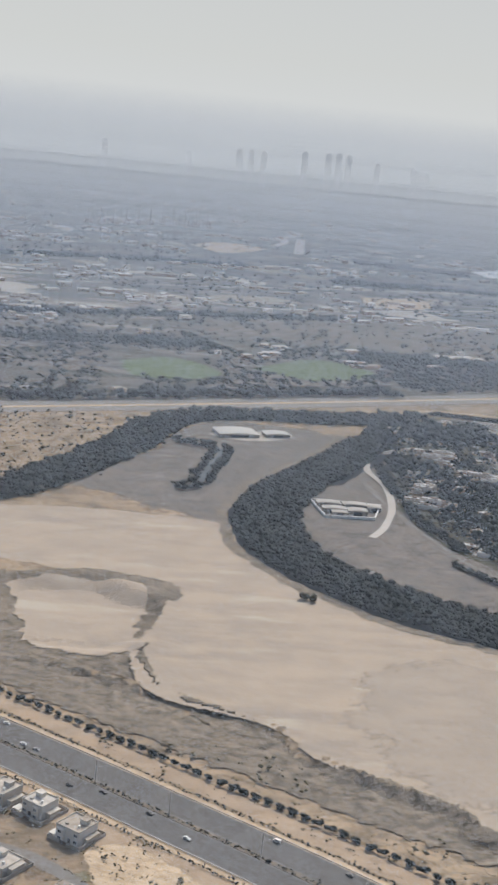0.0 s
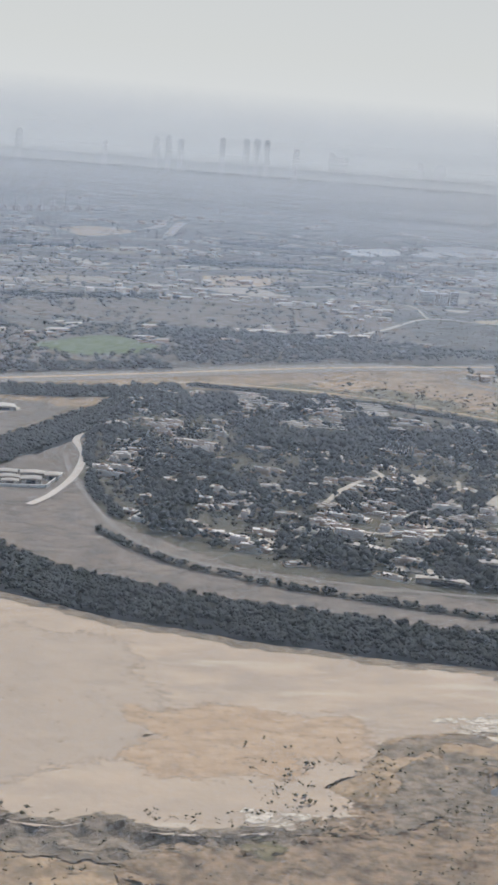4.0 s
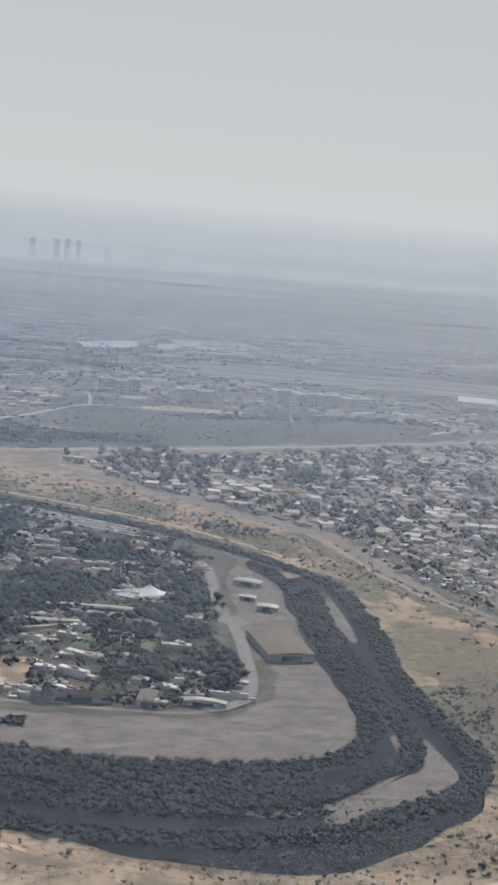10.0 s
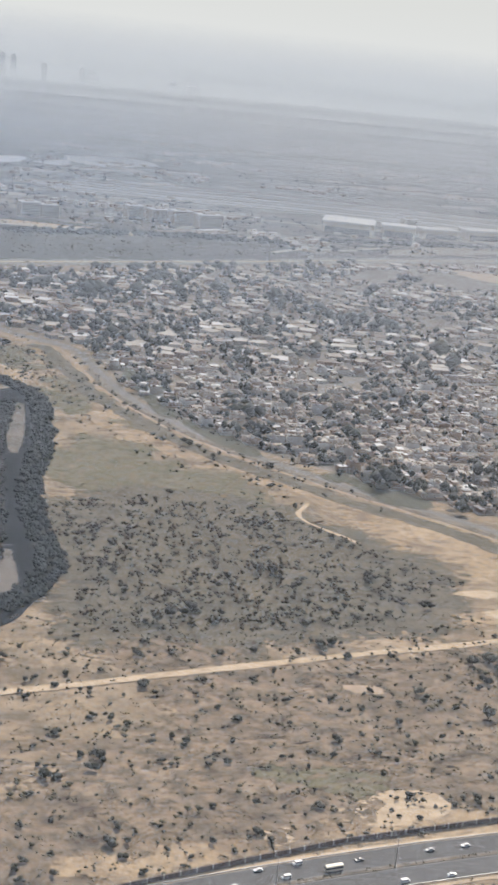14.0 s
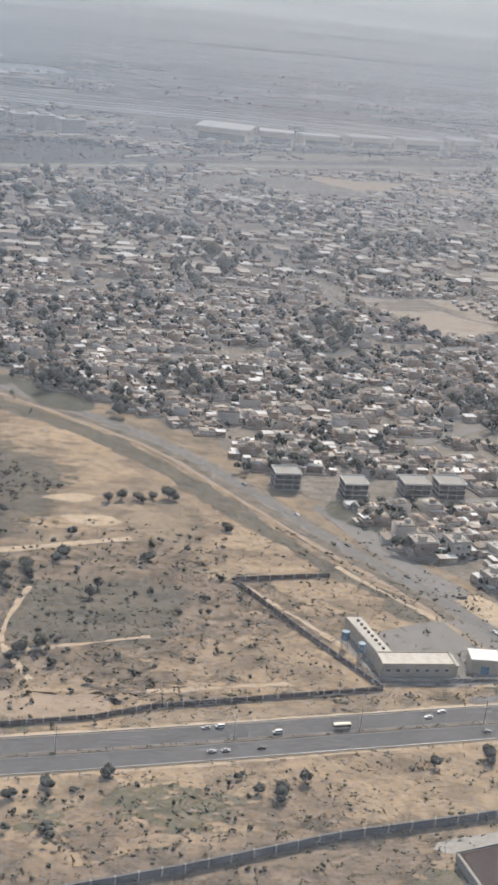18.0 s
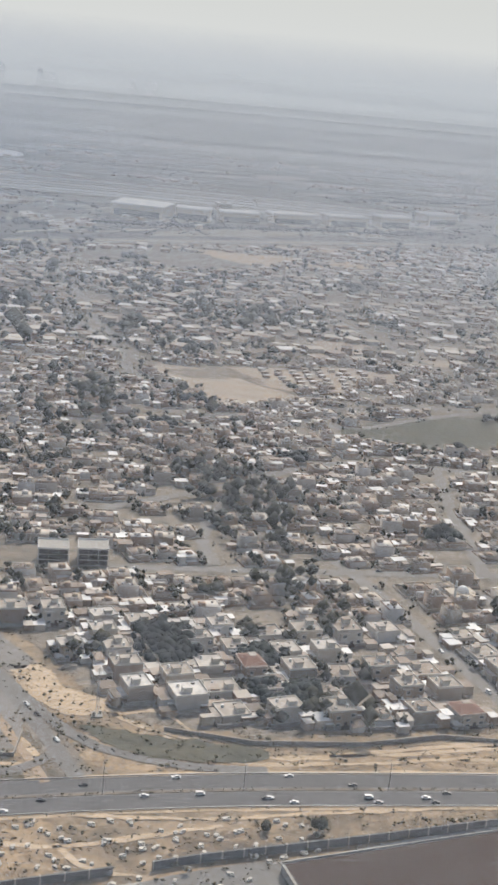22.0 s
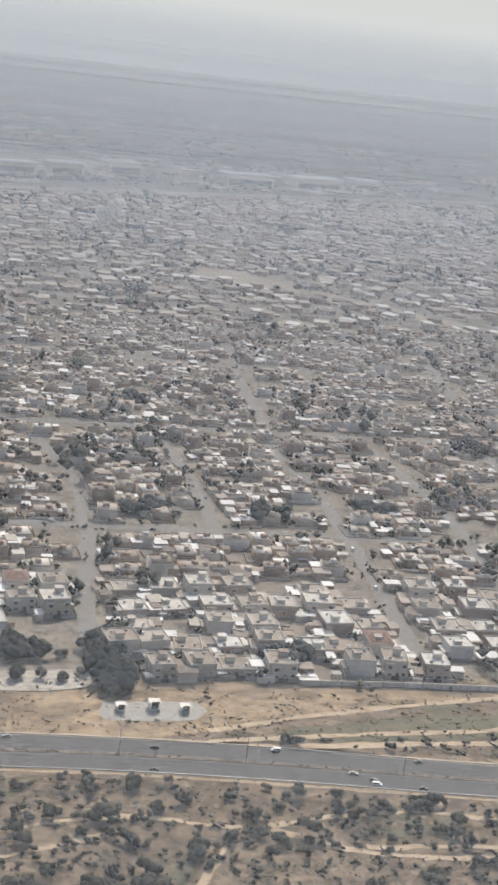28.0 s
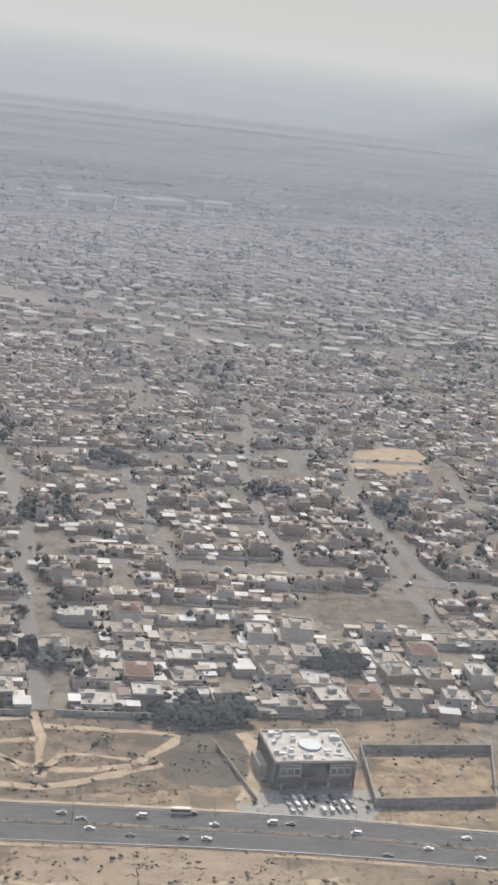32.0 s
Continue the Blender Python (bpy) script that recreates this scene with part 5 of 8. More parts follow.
# trees, huts and paths of the park
PARK = [(165, 890), (190, 930), (260, 925), (330, 900), (400, 862), (470, 808), (505, 770), (490, 640), (490, 545), (478, 514), (452, 506), (391, 516), (340, 534), (270, 553), (215, 570), (170, 612), (155, 650), (146, 720), (150, 800)]
PARK_PATHS = (([(260, 655), (277, 690), (292, 713), (305, 726), (296, 746)], 3.0), ([(306, 653), (326, 667), (341, 696), (348, 723)], 2.0), ([(337, 671), (353, 679), (363, 695)], 2.6), ([(376, 728), (380, 702), (375, 688)], 3.0), ([(424, 637), (455, 632), (483, 624)], 3.0), ([(300, 600), (316, 622), (338, 628), (375, 600), (422, 614)], 2.4), ([(240, 600), (266, 618), (284, 615), (316, 622)], 2.0), ([(330, 700), (345, 712), (365, 708)], 1.6))
n_ = 14000
px, py = rng.uniform(140, 515, n_), rng.uniform(500, 935, n_)
ok = inside(px, py, PARK)
mass = np.array([noise.noise((a * 0.03, b_ * 0.02, 6.0)) for a, b_ in zip(px, py)])
ok &= rng.random(n_) < np.clip(0.72 + 1.3 * mass, 0.2, 1.0)
ok &= far_from(px, py, smooth([(503, 737), (498, 640), (500, 613), (495, 545), (486, 516), (470, 506)], 8)) > 5.5
for pts, w in PARK_PATHS:
    ok &= far_from(px, py + 2.0, smooth(pts, 6)) > w + 1.6
for cx, cy, rx, ry in ((464, 668, 13, 10), (400, 672, 12, 8), (370, 540, 36, 20), (390, 516, 20, 7)):
    ok &= ~((np.hypot((px - cx) / rx, (py - cy) / ry) < 1) & (rng.random(n_) < 0.93))
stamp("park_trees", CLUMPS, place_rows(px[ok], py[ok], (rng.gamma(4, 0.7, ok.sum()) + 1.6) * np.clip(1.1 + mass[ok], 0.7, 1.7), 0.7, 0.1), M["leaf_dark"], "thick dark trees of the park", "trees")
n_ = 560
px, py = rng.uniform(140, 515, n_), rng.uniform(500, 935, n_)
ok = inside(px, py, PARK)
k = ok.sum()
rows = np.stack([px[ok], py[ok], np.full(k, 0.1), rng.normal(-0.25, 0.2, k), rng.gamma(2.5, 0.4, k) + 0.4, rng.uniform(0.3, 0.65, k), rng.uniform(0.5, 0.8, k), rng.integers(0, 8, k)], 1)
stamp("park_buildings", HW, rows, M["wall_far"], "small pale buildings among the park trees", "buildings")
stamp("park_roofs", HR, rows, M["roof_white"], "pale roofs among the park trees", "roofs")

# scrub over the desert
n_ = 24000
sx, sy = rng.uniform(-140, 1480, n_), rng.uniform(205, 430, n_)
ok = (far_from(sx, sy, MOTORWAY) > 11) & (far_from(sx, sy, HIGHWAY_A) > 16) & ~inside(sx, sy, TOWN) & ~((sx < 350) & (sy > 395)) & ~((sx > 60) & (sx < 200) & (sy > 345))
sx, sy = sx[ok], sy[ok]
stamp("desert_scrub", TUFTS, place_rows(sx, sy, rng.gamma(1.6, 0.5, len(sx)) + 0.35, 0.7, which=5), M["scrub_leaf"], "low grey-green desert shrubs", "shrubs")
gx, gy = [a.ravel() for a in np.meshgrid(np.arange(1080, 1254, 5.2), np.arange(226, 272, 4.6))]
gx, gy = gx + rng.uniform(-1.9, 1.9, gx.size), gy + rng.uniform(-1.7, 1.7, gx.size)
ok = (far_from(gx, gy, MOTORWAY) > 12) & (rng.random(gx.size) < np.clip((1262 - gx) / 40, 0.1, 0.6))
stamp("desert_bushes", ROUND, place_rows(gx[ok], gy[ok], rng.uniform(1.1, 2.1, ok.sum()), 0.8), M["leaf"], "large dark round desert bushes", "shrubs")
bx_, by_ = np.concatenate([rng.uniform(470, 770, 1700), rng.uniform(-150, -20, 700), rng.uniform(1060, 1242, 1150)]), np.concatenate([rng.uniform(240, 420, 1700), rng.uniform(700, 860, 700), rng.uniform(205, 300, 1150)])
ok = (far_from(bx_, by_, MOTORWAY) > 11) & (far_from(bx_, by_, RIVER_A) > 17)
near_ = ok & (bx_ > 1000)
big = np.where(rng.random(near_.sum()) < 0.16, 1.9, 1.0)
stamp("desert_bushes", ROUND, place_rows(bx_[near_], by_[near_], (rng.gamma(2.5, 0.35, near_.sum()) + 0.5) * big, 0.8), M["leaf"], "dark round desert bushes", "shrubs")
ok &= bx_ < 1000
ok &= rng.random(len(bx_)) < 0.75
big = np.where(rng.random(ok.sum()) < 0.12, 1.8, 1.0)
stamp("desert_bushes", ROUND, place_rows(bx_[ok], by_[ok], (rng.gamma(2.5, 0.26, ok.sum()) + 0.55) * big, 0.8), M["leaf"], "dark round desert bushes", "shrubs")
wx, wy = np.concatenate([rng.uniform(1060, 1320, 5000), rng.uniform(690, 1060, 19000)]), np.concatenate([rng.uniform(205, 324, 5000), rng.uniform(215, 400, 19000)])
ok = (far_from(wx, wy, MOTORWAY) > 9.5) & ~inside(wx, wy, TOWN) & (far_from(wx, wy, DIAGONAL) > 3) & ~inside(wx, wy, [(860, 205), (1010, 205), (1010, 298), (870, 275), (795, 258), (795, 205)]) & ~inside(wx, wy, [(1300, 262), (1352, 262), (1352, 312), (1310, 312)])
ok &= np.array([noise.noise((a * 0.06, b * 0.09, 3.0)) for a, b in zip(wx, wy)]) > -0.05
stamp("weed_tufts", TUFTS, place_rows(wx[ok], wy[ok], rng.gamma(2.0, 0.22, ok.sum()) + 0.3, 0.6, which=5), M["thorn_leaf"], "low dry weeds on the sand", "shrubs")
n_ = 1900
sx, sy = rng.uniform(560, 725, n_), rng.uniform(405, 550, n_)
ok = inside(sx, sy, [(563, 535), (600, 548), (653, 540), (690, 500), (720, 460), (690, 425), (640, 412), (600, 410), (572, 418), (576, 470)])
stamp("dense_scrub", CLUMPS, place_rows(sx[ok], sy[ok], rng.gamma(3, 0.45, ok.sum()) + 0.6, 0.75, 0.1), M["leaf"], "thicket of dark desert bushes", "shrubs")

# ---------------------------------------------------------------- the far plain


WOODED = [(-280, 850), (-40, 925), (120, 1000), (330, 1100), (350, 1190), (120, 1230), (-80, 1190), (-280, 1080)]


def far_lots():
    """Fields, yards and lots of the plain as flat uneven plots."""
    r = np.random.default_rng(31)
    V, F = [], []
    for _ in range(1500):
        y = 1240 + r.gamma(1.7, 420)
        x = 600 + r.uniform(-1, 1) * (450 + y * 0.62)
        if y < np.interp(x, HIGHWAY_B[:, 0], HIGHWAY_B[:, 1]) + 60 or y > 3500:
            continue
        if any(inside([x], [y], q)[0] for q in (WOODED, DARK_PLAIN, RAIL_YARD)):
            continue
        a, b_ = r.gamma(2.0, 12) + 5, r.gamma(2.0, 8) + 4
        t = 0.42 + r.normal(0, 0.12)
        o = len(V)
        m_ = 7
        for i in range(m_):
            q = i * math.tau / m_
            rr = r.uniform(0.75, 1.15)
            dx, dy = a * rr * math.cos(q), b_ * rr * math.sin(q)
            V.append((x + dx * math.cos(t) - dy * math.sin(t), y + dx * math.sin(t) + dy * math.cos(t), 0.10 + 0.0001 * len(F)))
        F.append(tuple(range(o, o + m_)))
    return tagged(raw("far_lots", V, F, M["lots"]), "pale lots, dark groves and fields on the hazy plain", "fields", kind="stuff")


WOODS = [(188, 1216), (254, 1200), (375, 1226), (438, 1192), (429, 1122), (346, 1082), (257, 1052), (212, 1034), (201, 1120)]
DARK_PLAIN = [(300, 1120), (440, 1200), (440, 1420), (560, 1440), (700, 1420), (800, 1390), (850, 1330), (700, 1235), (520, 1160), (400, 1110)]
RAIL_YARD = [(640, 1870), (729, 1910), (886, 1960), (1025, 1980), (1166, 1980), (1300, 1880), (1330, 1720), (1132, 1645), (991, 1612), (859, 1672), (770, 1760)]
far_lots()
patch("dark_plain", DARK_PLAIN, 0.6, M["far_scrub"], "dark scrubby plain beyond the trunk road", ragged=10)
patch("brown_plain", [(60, 1250), (190, 1240), (380, 1250), (440, 1330), (470, 1490), (360, 1500), (200, 1420), (60, 1400)], 0.55, M["far_brown"], "brown open plain with scattered bushes", ragged=10)
for pts in ([(52, 2146), (100, 2229), (165, 2185), (99, 2062)], [(250, 1640), (328, 1672), (318, 1584), (258, 1566)], [(560, 1420), (640, 1405), (700, 1392), (690, 1378), (600, 1385), (530, 1396)], [(975, 1302), (1003, 1261), (1049, 1215), (1116, 1235), (1200, 1300), (1102, 1292), (1037, 1288)], [(1050, 1345), (1120, 1335), (1200, 1372), (1120, 1372)]):
    patch("sand_lot", pts, 0.7, M["track"], "bare pale sand lot on the plain", ragged=5)
for pts, w in (([(64, 1464), (166, 1470), (326, 1570), (459, 1657), (696, 1789), (900, 1905)], 7), ([(349, 1215), (404, 1284), (474, 1393), (540, 1385), (620, 1400), (720, 1382)], 5), ([(474, 1393), (470, 1500), (380, 1516)], 4), ([(186, 2250), (214, 2348), (222, 2440), (260, 2564)], 14), ([(219, 2142), (235, 2300), (252, 2448)], 16),
               ([(-100, 1540), (40, 1600), (200, 1690), (420, 1800)], 6), ([(700, 1580), (860, 1600), (960, 1590)], 9), ([(560, 1660), (700, 1640), (830, 1600)], 9), ([(820, 1330), (870, 1390), (850, 1440), (905, 1480)], 8), ([(840, 1400), (900, 1380), (960, 1430)], 6)):
    ribbon("plain_road", pts, w, 0.8, M["road_pale"], 0, "pale road across the plain", step=20)
for pts in ([(506, 2126), (583, 2207), (571, 2108), (511, 2061)], [(613, 2142), (659, 2214), (640, 2120)], [(669, 2307), (765, 2357), (800, 2263), (711, 2166), (673, 2207)]):
    patch("pond", pts, 0.9, M["far_water"], "near-white lake in the plain", "lake", 6)
n_ = 23000
fx, fy = rng.uniform(-900, 3600, n_), 880 + rng.gamma(1.5, 520, n_)
fyb = np.interp(fx, HIGHWAY_B[:, 0], HIGHWAY_B[:, 1])
ok = (fy > fyb + 35) & (fy < 3400) & (np.abs(fx - 600) < 450 + fy * 0.62)
fx, fy = fx[ok], fy[ok]
dens = np.array([noise.noise((a * 0.0035, b * 0.008, 4.0)) for a, b in zip(fx, fy)])
green_ = inside(fx, fy, [(-30, 1000), (-30, 1110), (20, 1120), (62, 1050), (30, 1000)]) | inside(fx, fy, [(78, 1075), (142, 1155), (192, 1104), (132, 1044)])
for q in (DARK_PLAIN, RAIL_YARD):
    green_ |= inside(fx, fy, q)
fx, fy, dens = fx[~green_], fy[~green_], dens[~green_]
tr = dens + rng.normal(0, 0.15, len(fx)) > np.where((fx < 520) & (fy < 1250), -0.3, -0.02)
stamp("far_trees", GROVES, place_rows(fx[tr], fy[tr], rng.uniform(4, 10, tr.sum()), 0.6, 0.05), M["leaf_dark"], "groves of trees on the hazy plain", "trees")
gx_, gy_ = rng.uniform(185, 440, 1500), rng.uniform(1030, 1240, 1500)
ok = inside(gx_, gy_, WOODS) & (gy_ > np.interp(gx_, HIGHWAY_B[:, 0], HIGHWAY_B[:, 1]) + 20)
stamp("far_trees", GROVES, place_rows(gx_[ok], gy_[ok], rng.uniform(6, 11, ok.sum()), 0.6, 0.05), M["leaf_dark"], "dark wood beyond the trunk road", "trees")
wx, wy = rng.uniform(-280, 350, 3600), rng.uniform(850, 1230, 3600)
ok = inside(wx, wy, WOODED) & (wy > np.interp(wx, HIGHWAY_B[:, 0], HIGHWAY_B[:, 1]) + 28) & ~inside(wx, wy, [(-34, 1000), (-34, 1070), (20, 1108), (66, 1050), (34, 1000)]) & ~inside(wx, wy, [(76, 1075), (142, 1158), (196, 1104), (132, 1040)])
ok &= np.array([noise.noise((a * 0.02, b * 0.015, 8.0)) for a, b in zip(wx, wy)]) > -0.12
stamp("far_trees", GROVES, place_rows(wx[ok], wy[ok], rng.uniform(4.5, 9, ok.sum()), 0.6, 0.05), M["leaf_dark"], "dark woods round green fields", "trees")
hx, hy = fx[~tr], fy[~tr]
clus = np.array([noise.noise((a * 0.006, b * 0.012, 14.0)) for a, b in zip(hx, hy)])
sel = rng.random(len(hx)) < np.clip(0.3 + 1.6 * clus, 0.04, 0.9)
hx, hy = hx[sel], hy[sel]
k = len(hx)
rows = np.stack([hx, hy, np.full(k, 0.05), rng.normal(0.42, 0.15, k), rng.gamma(2.0, 0.42, k) + 0.5, rng.uniform(0.5, 1.1, k), rng.uniform(0.6, 1.2, k), rng.integers(0, 3, k)], 1)
stamp("far_buildings", SHED_W, rows, M["wall_far"], "low pale sheds and houses on the hazy plain", "buildings")
wide_ = rng.random(k) < 0.3
stamp("far_roofs", SHED_R, rows[wide_], M["roof_white"], "white roofs on the hazy plain", "roofs")
stamp("far_roofs", SHED_R, rows[~wide_], M["roof_pale"], "pale roofs on the hazy plain", "roofs")

for pts, wd in (([(-200, 835), (-60, 905), (70, 965), (190, 1020)], 20), ([(175, 1165), (300, 1190), (420, 1165), (520, 1175)], 34), ([(-220, 1230), (0, 1330), (210, 1420)], 20), ([(230, 1770), (420, 1810), (540, 1770)], 30), ([(-120, 1120), (-40, 1150), (60, 1170)], 26),
                ([(-300, 1700), (-80, 1820), (120, 1880)], 26), ([(300, 2090), (470, 2040)], 34), ([(560, 1330), (700, 1380), (850, 1400)], 22), ([(640, 2330), (820, 2420), (1000, 2500)], 40), ([(900, 1440), (1100, 1500), (1300, 1560)], 16), ([(1250, 1900), (1500, 2050), (1700, 2120)], 40)):
    belt("tree_belt", smooth(pts, 20), wd, 7.5, 0.045, "dark grove of trees on the plain")

bx_, by_ = rng.uniform(300, 850, 2600), rng.uniform(1110, 1440, 2600)
ok = inside(bx_, by_, DARK_PLAIN)
stamp("plain_bushes", GROVES, place_rows(bx_[ok], by_[ok], rng.gamma(2, 0.9, ok.sum()) + 1.0, 0.6, 0.5), M["scrub_leaf"], "scattered bushes on the dark plain", "shrubs")
t_ = rng.random(1100)
bx_, by_ = np.interp(t_, (0, 0.35, 0.7, 1), (330, 480, 570, 690)) + rng.normal(0, 22, 1100), np.interp(t_, (0, 0.35, 0.7, 1), (985, 905, 760, 560)) + rng.normal(0, 26, 1100)
ok = (far_from(bx_, by_, BELT_OUT) > 6) & (far_from(bx_, by_, DIAGONAL) > 4) & ~inside(bx_, by_, TOWN)
stamp("strip_bushes", CLUMPS, place_rows(bx_[ok], by_[ok], rng.gamma(2, 0.7, ok.sum()) + 0.7, 0.7), M["leaf"], "dusty bushes on the sand strip", "shrubs")
cx_, cy_ = rng.uniform(505, 558, 160), rng.uniform(812, 860, 160)
ok = inside(cx_, cy_, [(508, 850), (536, 853), (555, 834), (555, 812), (531, 818), (511, 832)])
stamp("tree_clump", MASS, place_rows(cx_[ok], cy_[ok], rng.uniform(3, 5, ok.sum()), 0.8), M["leaf_dark"], "dark clump of trees beside the track", "trees")

# ---------------------------------------------------------------- haze and distance


def haze_layer(y0, y1, top, z0, z1, seed, dust="haze"):
    """Distance haze put into shape: fine coloured strips that close up with distance."""
    r = np.random.default_rng(seed)
    ys, y = [], float(y0)
    while y < 4700:
        gap = (0.1 if y0 < 100 else 0.12) * (y * y + 32000.0) / 432000.0
        ys.append((y, gap))
        y += gap * r.uniform(0.85, 1.15)
    a = np.array(ys)
    s = np.clip((a[:, 0] - y0) / (y1 - y0), 0, 1)
    w = top * s * s * (3 - 2 * s) * a[:, 1]
    w = w * np.clip((4700.0 - a[:, 0]) / 1500.0, 0, 1)
    z = z0 + (z1 - z0) * (a[:, 0] - y0) / (4700.0 - y0)
    xs, share = (-3300.0, 250.0, 1350.0, 4800.0), (0.45, 0.62, 1.2, 0.9)     # wider towards the sun, to stand in for its glare
    V = np.zeros((len(a), 8, 3))
    V[:, :, 2] = z[:, None]
    for k in range(4):
        V[:, 2 * k, 0] = V[:, 2 * k + 1, 0] = xs[k]
        V[:, 2 * k, 1] = a[:, 0]
        V[:, 2 * k + 1, 1] = a[:, 0] + w * share[k]
    o = np.arange(len(a))[:, None, None] * 8
    F = (np.array([[0, 2, 3, 1], [2, 4, 5, 3], [4, 6, 7, 5]])[None] + o).reshape(-1, 4)
    ob = raw("haze", V.reshape(-1, 3).tolist(), F.tolist(), M[dust])
    return tagged(ob, "fine blue-grey strips standing in for dust haze over the plain", "haze", kind="structure")


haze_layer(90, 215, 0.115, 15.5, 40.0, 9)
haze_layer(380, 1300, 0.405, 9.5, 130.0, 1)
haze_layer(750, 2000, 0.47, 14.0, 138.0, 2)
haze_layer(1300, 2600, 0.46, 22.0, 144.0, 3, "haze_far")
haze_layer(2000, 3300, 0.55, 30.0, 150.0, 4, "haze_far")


def haze_bank(y, seed, dense=0.6, low=80.0, tall=175.0):
    """Horizon haze put into shape: pale strips that thin with height."""
    r = np.random.default_rng(seed)
    zs, z = [], 0.0
    while z < 330:
        zs.append(z)
        z += r.uniform(0.2, 0.32)
    a = np.array(zs)
    w = 0.26 * dense * np.clip(1 - (a - low) / tall, 0, 1) * np.clip(a / 55.0, 0, 1)
    V = np.zeros((len(a), 4, 3))
    V[:, :, 1] = y
    V[:, 0, 0] = V[:, 3, 0] = -3300
    V[:, 1, 0] = V[:, 2, 0] = 5600
    V[:, 0, 2] = V[:, 1, 2] = a
    V[:, 2, 2] = V[:, 3, 2] = a + w
    ob = raw("haze", V.reshape(-1, 3).tolist(), np.arange(len(a) * 4).reshape(-1, 4).tolist(), M["haze_bank"])
    return tagged(ob, "fine pale strips standing in for dust haze at the horizon", "haze", kind="structure")


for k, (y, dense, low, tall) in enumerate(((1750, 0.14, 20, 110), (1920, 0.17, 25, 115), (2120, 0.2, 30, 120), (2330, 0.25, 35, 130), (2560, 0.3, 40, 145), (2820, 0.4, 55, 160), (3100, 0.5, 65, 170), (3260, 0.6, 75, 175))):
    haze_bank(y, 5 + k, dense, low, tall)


def sky_backdrop():
    """The hazy lower sky round the plain."""
    m, n, l, p = node_material("hazy lower sky")
    n.remove(p)
    em, geo, sep, rg, ramp = (n.new("ShaderNode" + k) for k in ("Emission", "NewGeometry", "SeparateXYZ", "MapRange", "ValToRGB"))
    l.new(geo.outputs["Position"], sep.inputs[0])
    l.new(sep.outputs["Z"], rg.inputs[0])
    rg.inputs[1].default_value, rg.inputs[2].default_value = 0, 1000
    el = ramp.color_ramp.elements
    el[0].position, el[0].color = 0.0, (0.42, 0.45, 0.485, 1)
    el[1].position, el[1].color = 1.0, (0.55, 0.566, 0.56, 1)
    e = el.new(0.17)
    e.color = (0.50, 0.525, 0.55, 1)
    e = el.new(0.29)
    e.color = (0.622, 0.632, 0.613, 1)
    e = el.new(0.42)
    e.color = (0.605, 0.614, 0.588, 1)
    l.new(rg.outputs[0], ramp.inputs[0])
    l.new(ramp.outputs[0], em.inputs[0])
    l.new(em.outputs[0], n["Material Output"].inputs[0])
    R, k = 4780, 48
    vv, ff = [], []
    for i in range(k + 1):
        a = radians(-75 + 150 * i / k)
        x, y = 680 + R * math.sin(a), R * math.cos(a) + 60
        vv += [(x, y, -5), (x, y, 1110)]
    ff = [(2 * i, 2 * i + 1, 2 * i + 3, 2 * i + 2) for i in range(k)]
    return tagged(raw("backdrop", vv, ff, m), "milky pale sky fading into haze at the horizon", "sky", kind="structure")


sky_backdrop()


def grove(pts, count, size, label, mat="leaf_dark", form=ROUND):
    """Trees that have grown into one dark mass."""
    q = np.array(pts, float)
    x, y = rng.uniform(q[:, 0].min(), q[:, 0].max(), count * 3), rng.uniform(q[:, 1].min(), q[:, 1].max(), count * 3)
    ok = inside(x, y, smooth(list(pts) + [pts[0]], 4))
    x, y = x[ok][:count], y[ok][:count]
    return stamp("tree_grove", form, place_rows(x, y, rng.uniform(0.75, 1.3, len(x)) * size, 0.85, 0.1), M[mat], label, "trees")


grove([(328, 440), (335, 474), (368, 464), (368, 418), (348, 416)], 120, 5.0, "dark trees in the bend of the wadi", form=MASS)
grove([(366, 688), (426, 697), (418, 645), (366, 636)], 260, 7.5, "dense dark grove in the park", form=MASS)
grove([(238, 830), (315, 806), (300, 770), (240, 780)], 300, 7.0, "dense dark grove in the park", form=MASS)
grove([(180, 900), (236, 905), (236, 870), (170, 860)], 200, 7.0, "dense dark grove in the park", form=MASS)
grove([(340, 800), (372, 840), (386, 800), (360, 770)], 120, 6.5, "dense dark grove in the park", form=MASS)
grove([(877, 402), (893, 398), (890, 374), (880, 374)], 60, 6.4, "dark clump of tall garden trees")
grove([(905, 385), (918, 386), (916, 376), (906, 376)], 50, 5.0, "dark clump of tall garden trees")
grove([(908, 362), (926, 361), (924, 352), (910, 353)], 60, 5.0, "dark clump of garden trees")
grove([(1125, 326), (1132, 326), (1133, 360), (1126, 362)], 60, 5.2, "tall dark trees beside the white lot")
grove([(1092, 348), (1112, 347), (1110, 356), (1092, 356)], 34, 4.6, "dark trees behind the white lot")
grove([(1300, 316), (1322, 314), (1328, 328), (1304, 330)], 170, 3.6, "large dark clump of trees at the road")
for x, y in ((1208, 466), (1160, 470), (1290, 486), (1252, 470), (1030, 480), (1004, 500), (960, 600), (1080, 600), (1110, 640), (905, 640), (1180, 620), (1330, 560), (1390, 520), (1440, 500), (1050, 345), (1010, 352), (1180, 345), (1265, 360), (1360, 350), (1420, 345)):
    grove([(x - 7, y - 4), (x + 6, y - 5), (x + 8, y + 4), (x - 5, y + 5)], 16, 5.6, "dark clump of trees among houses")

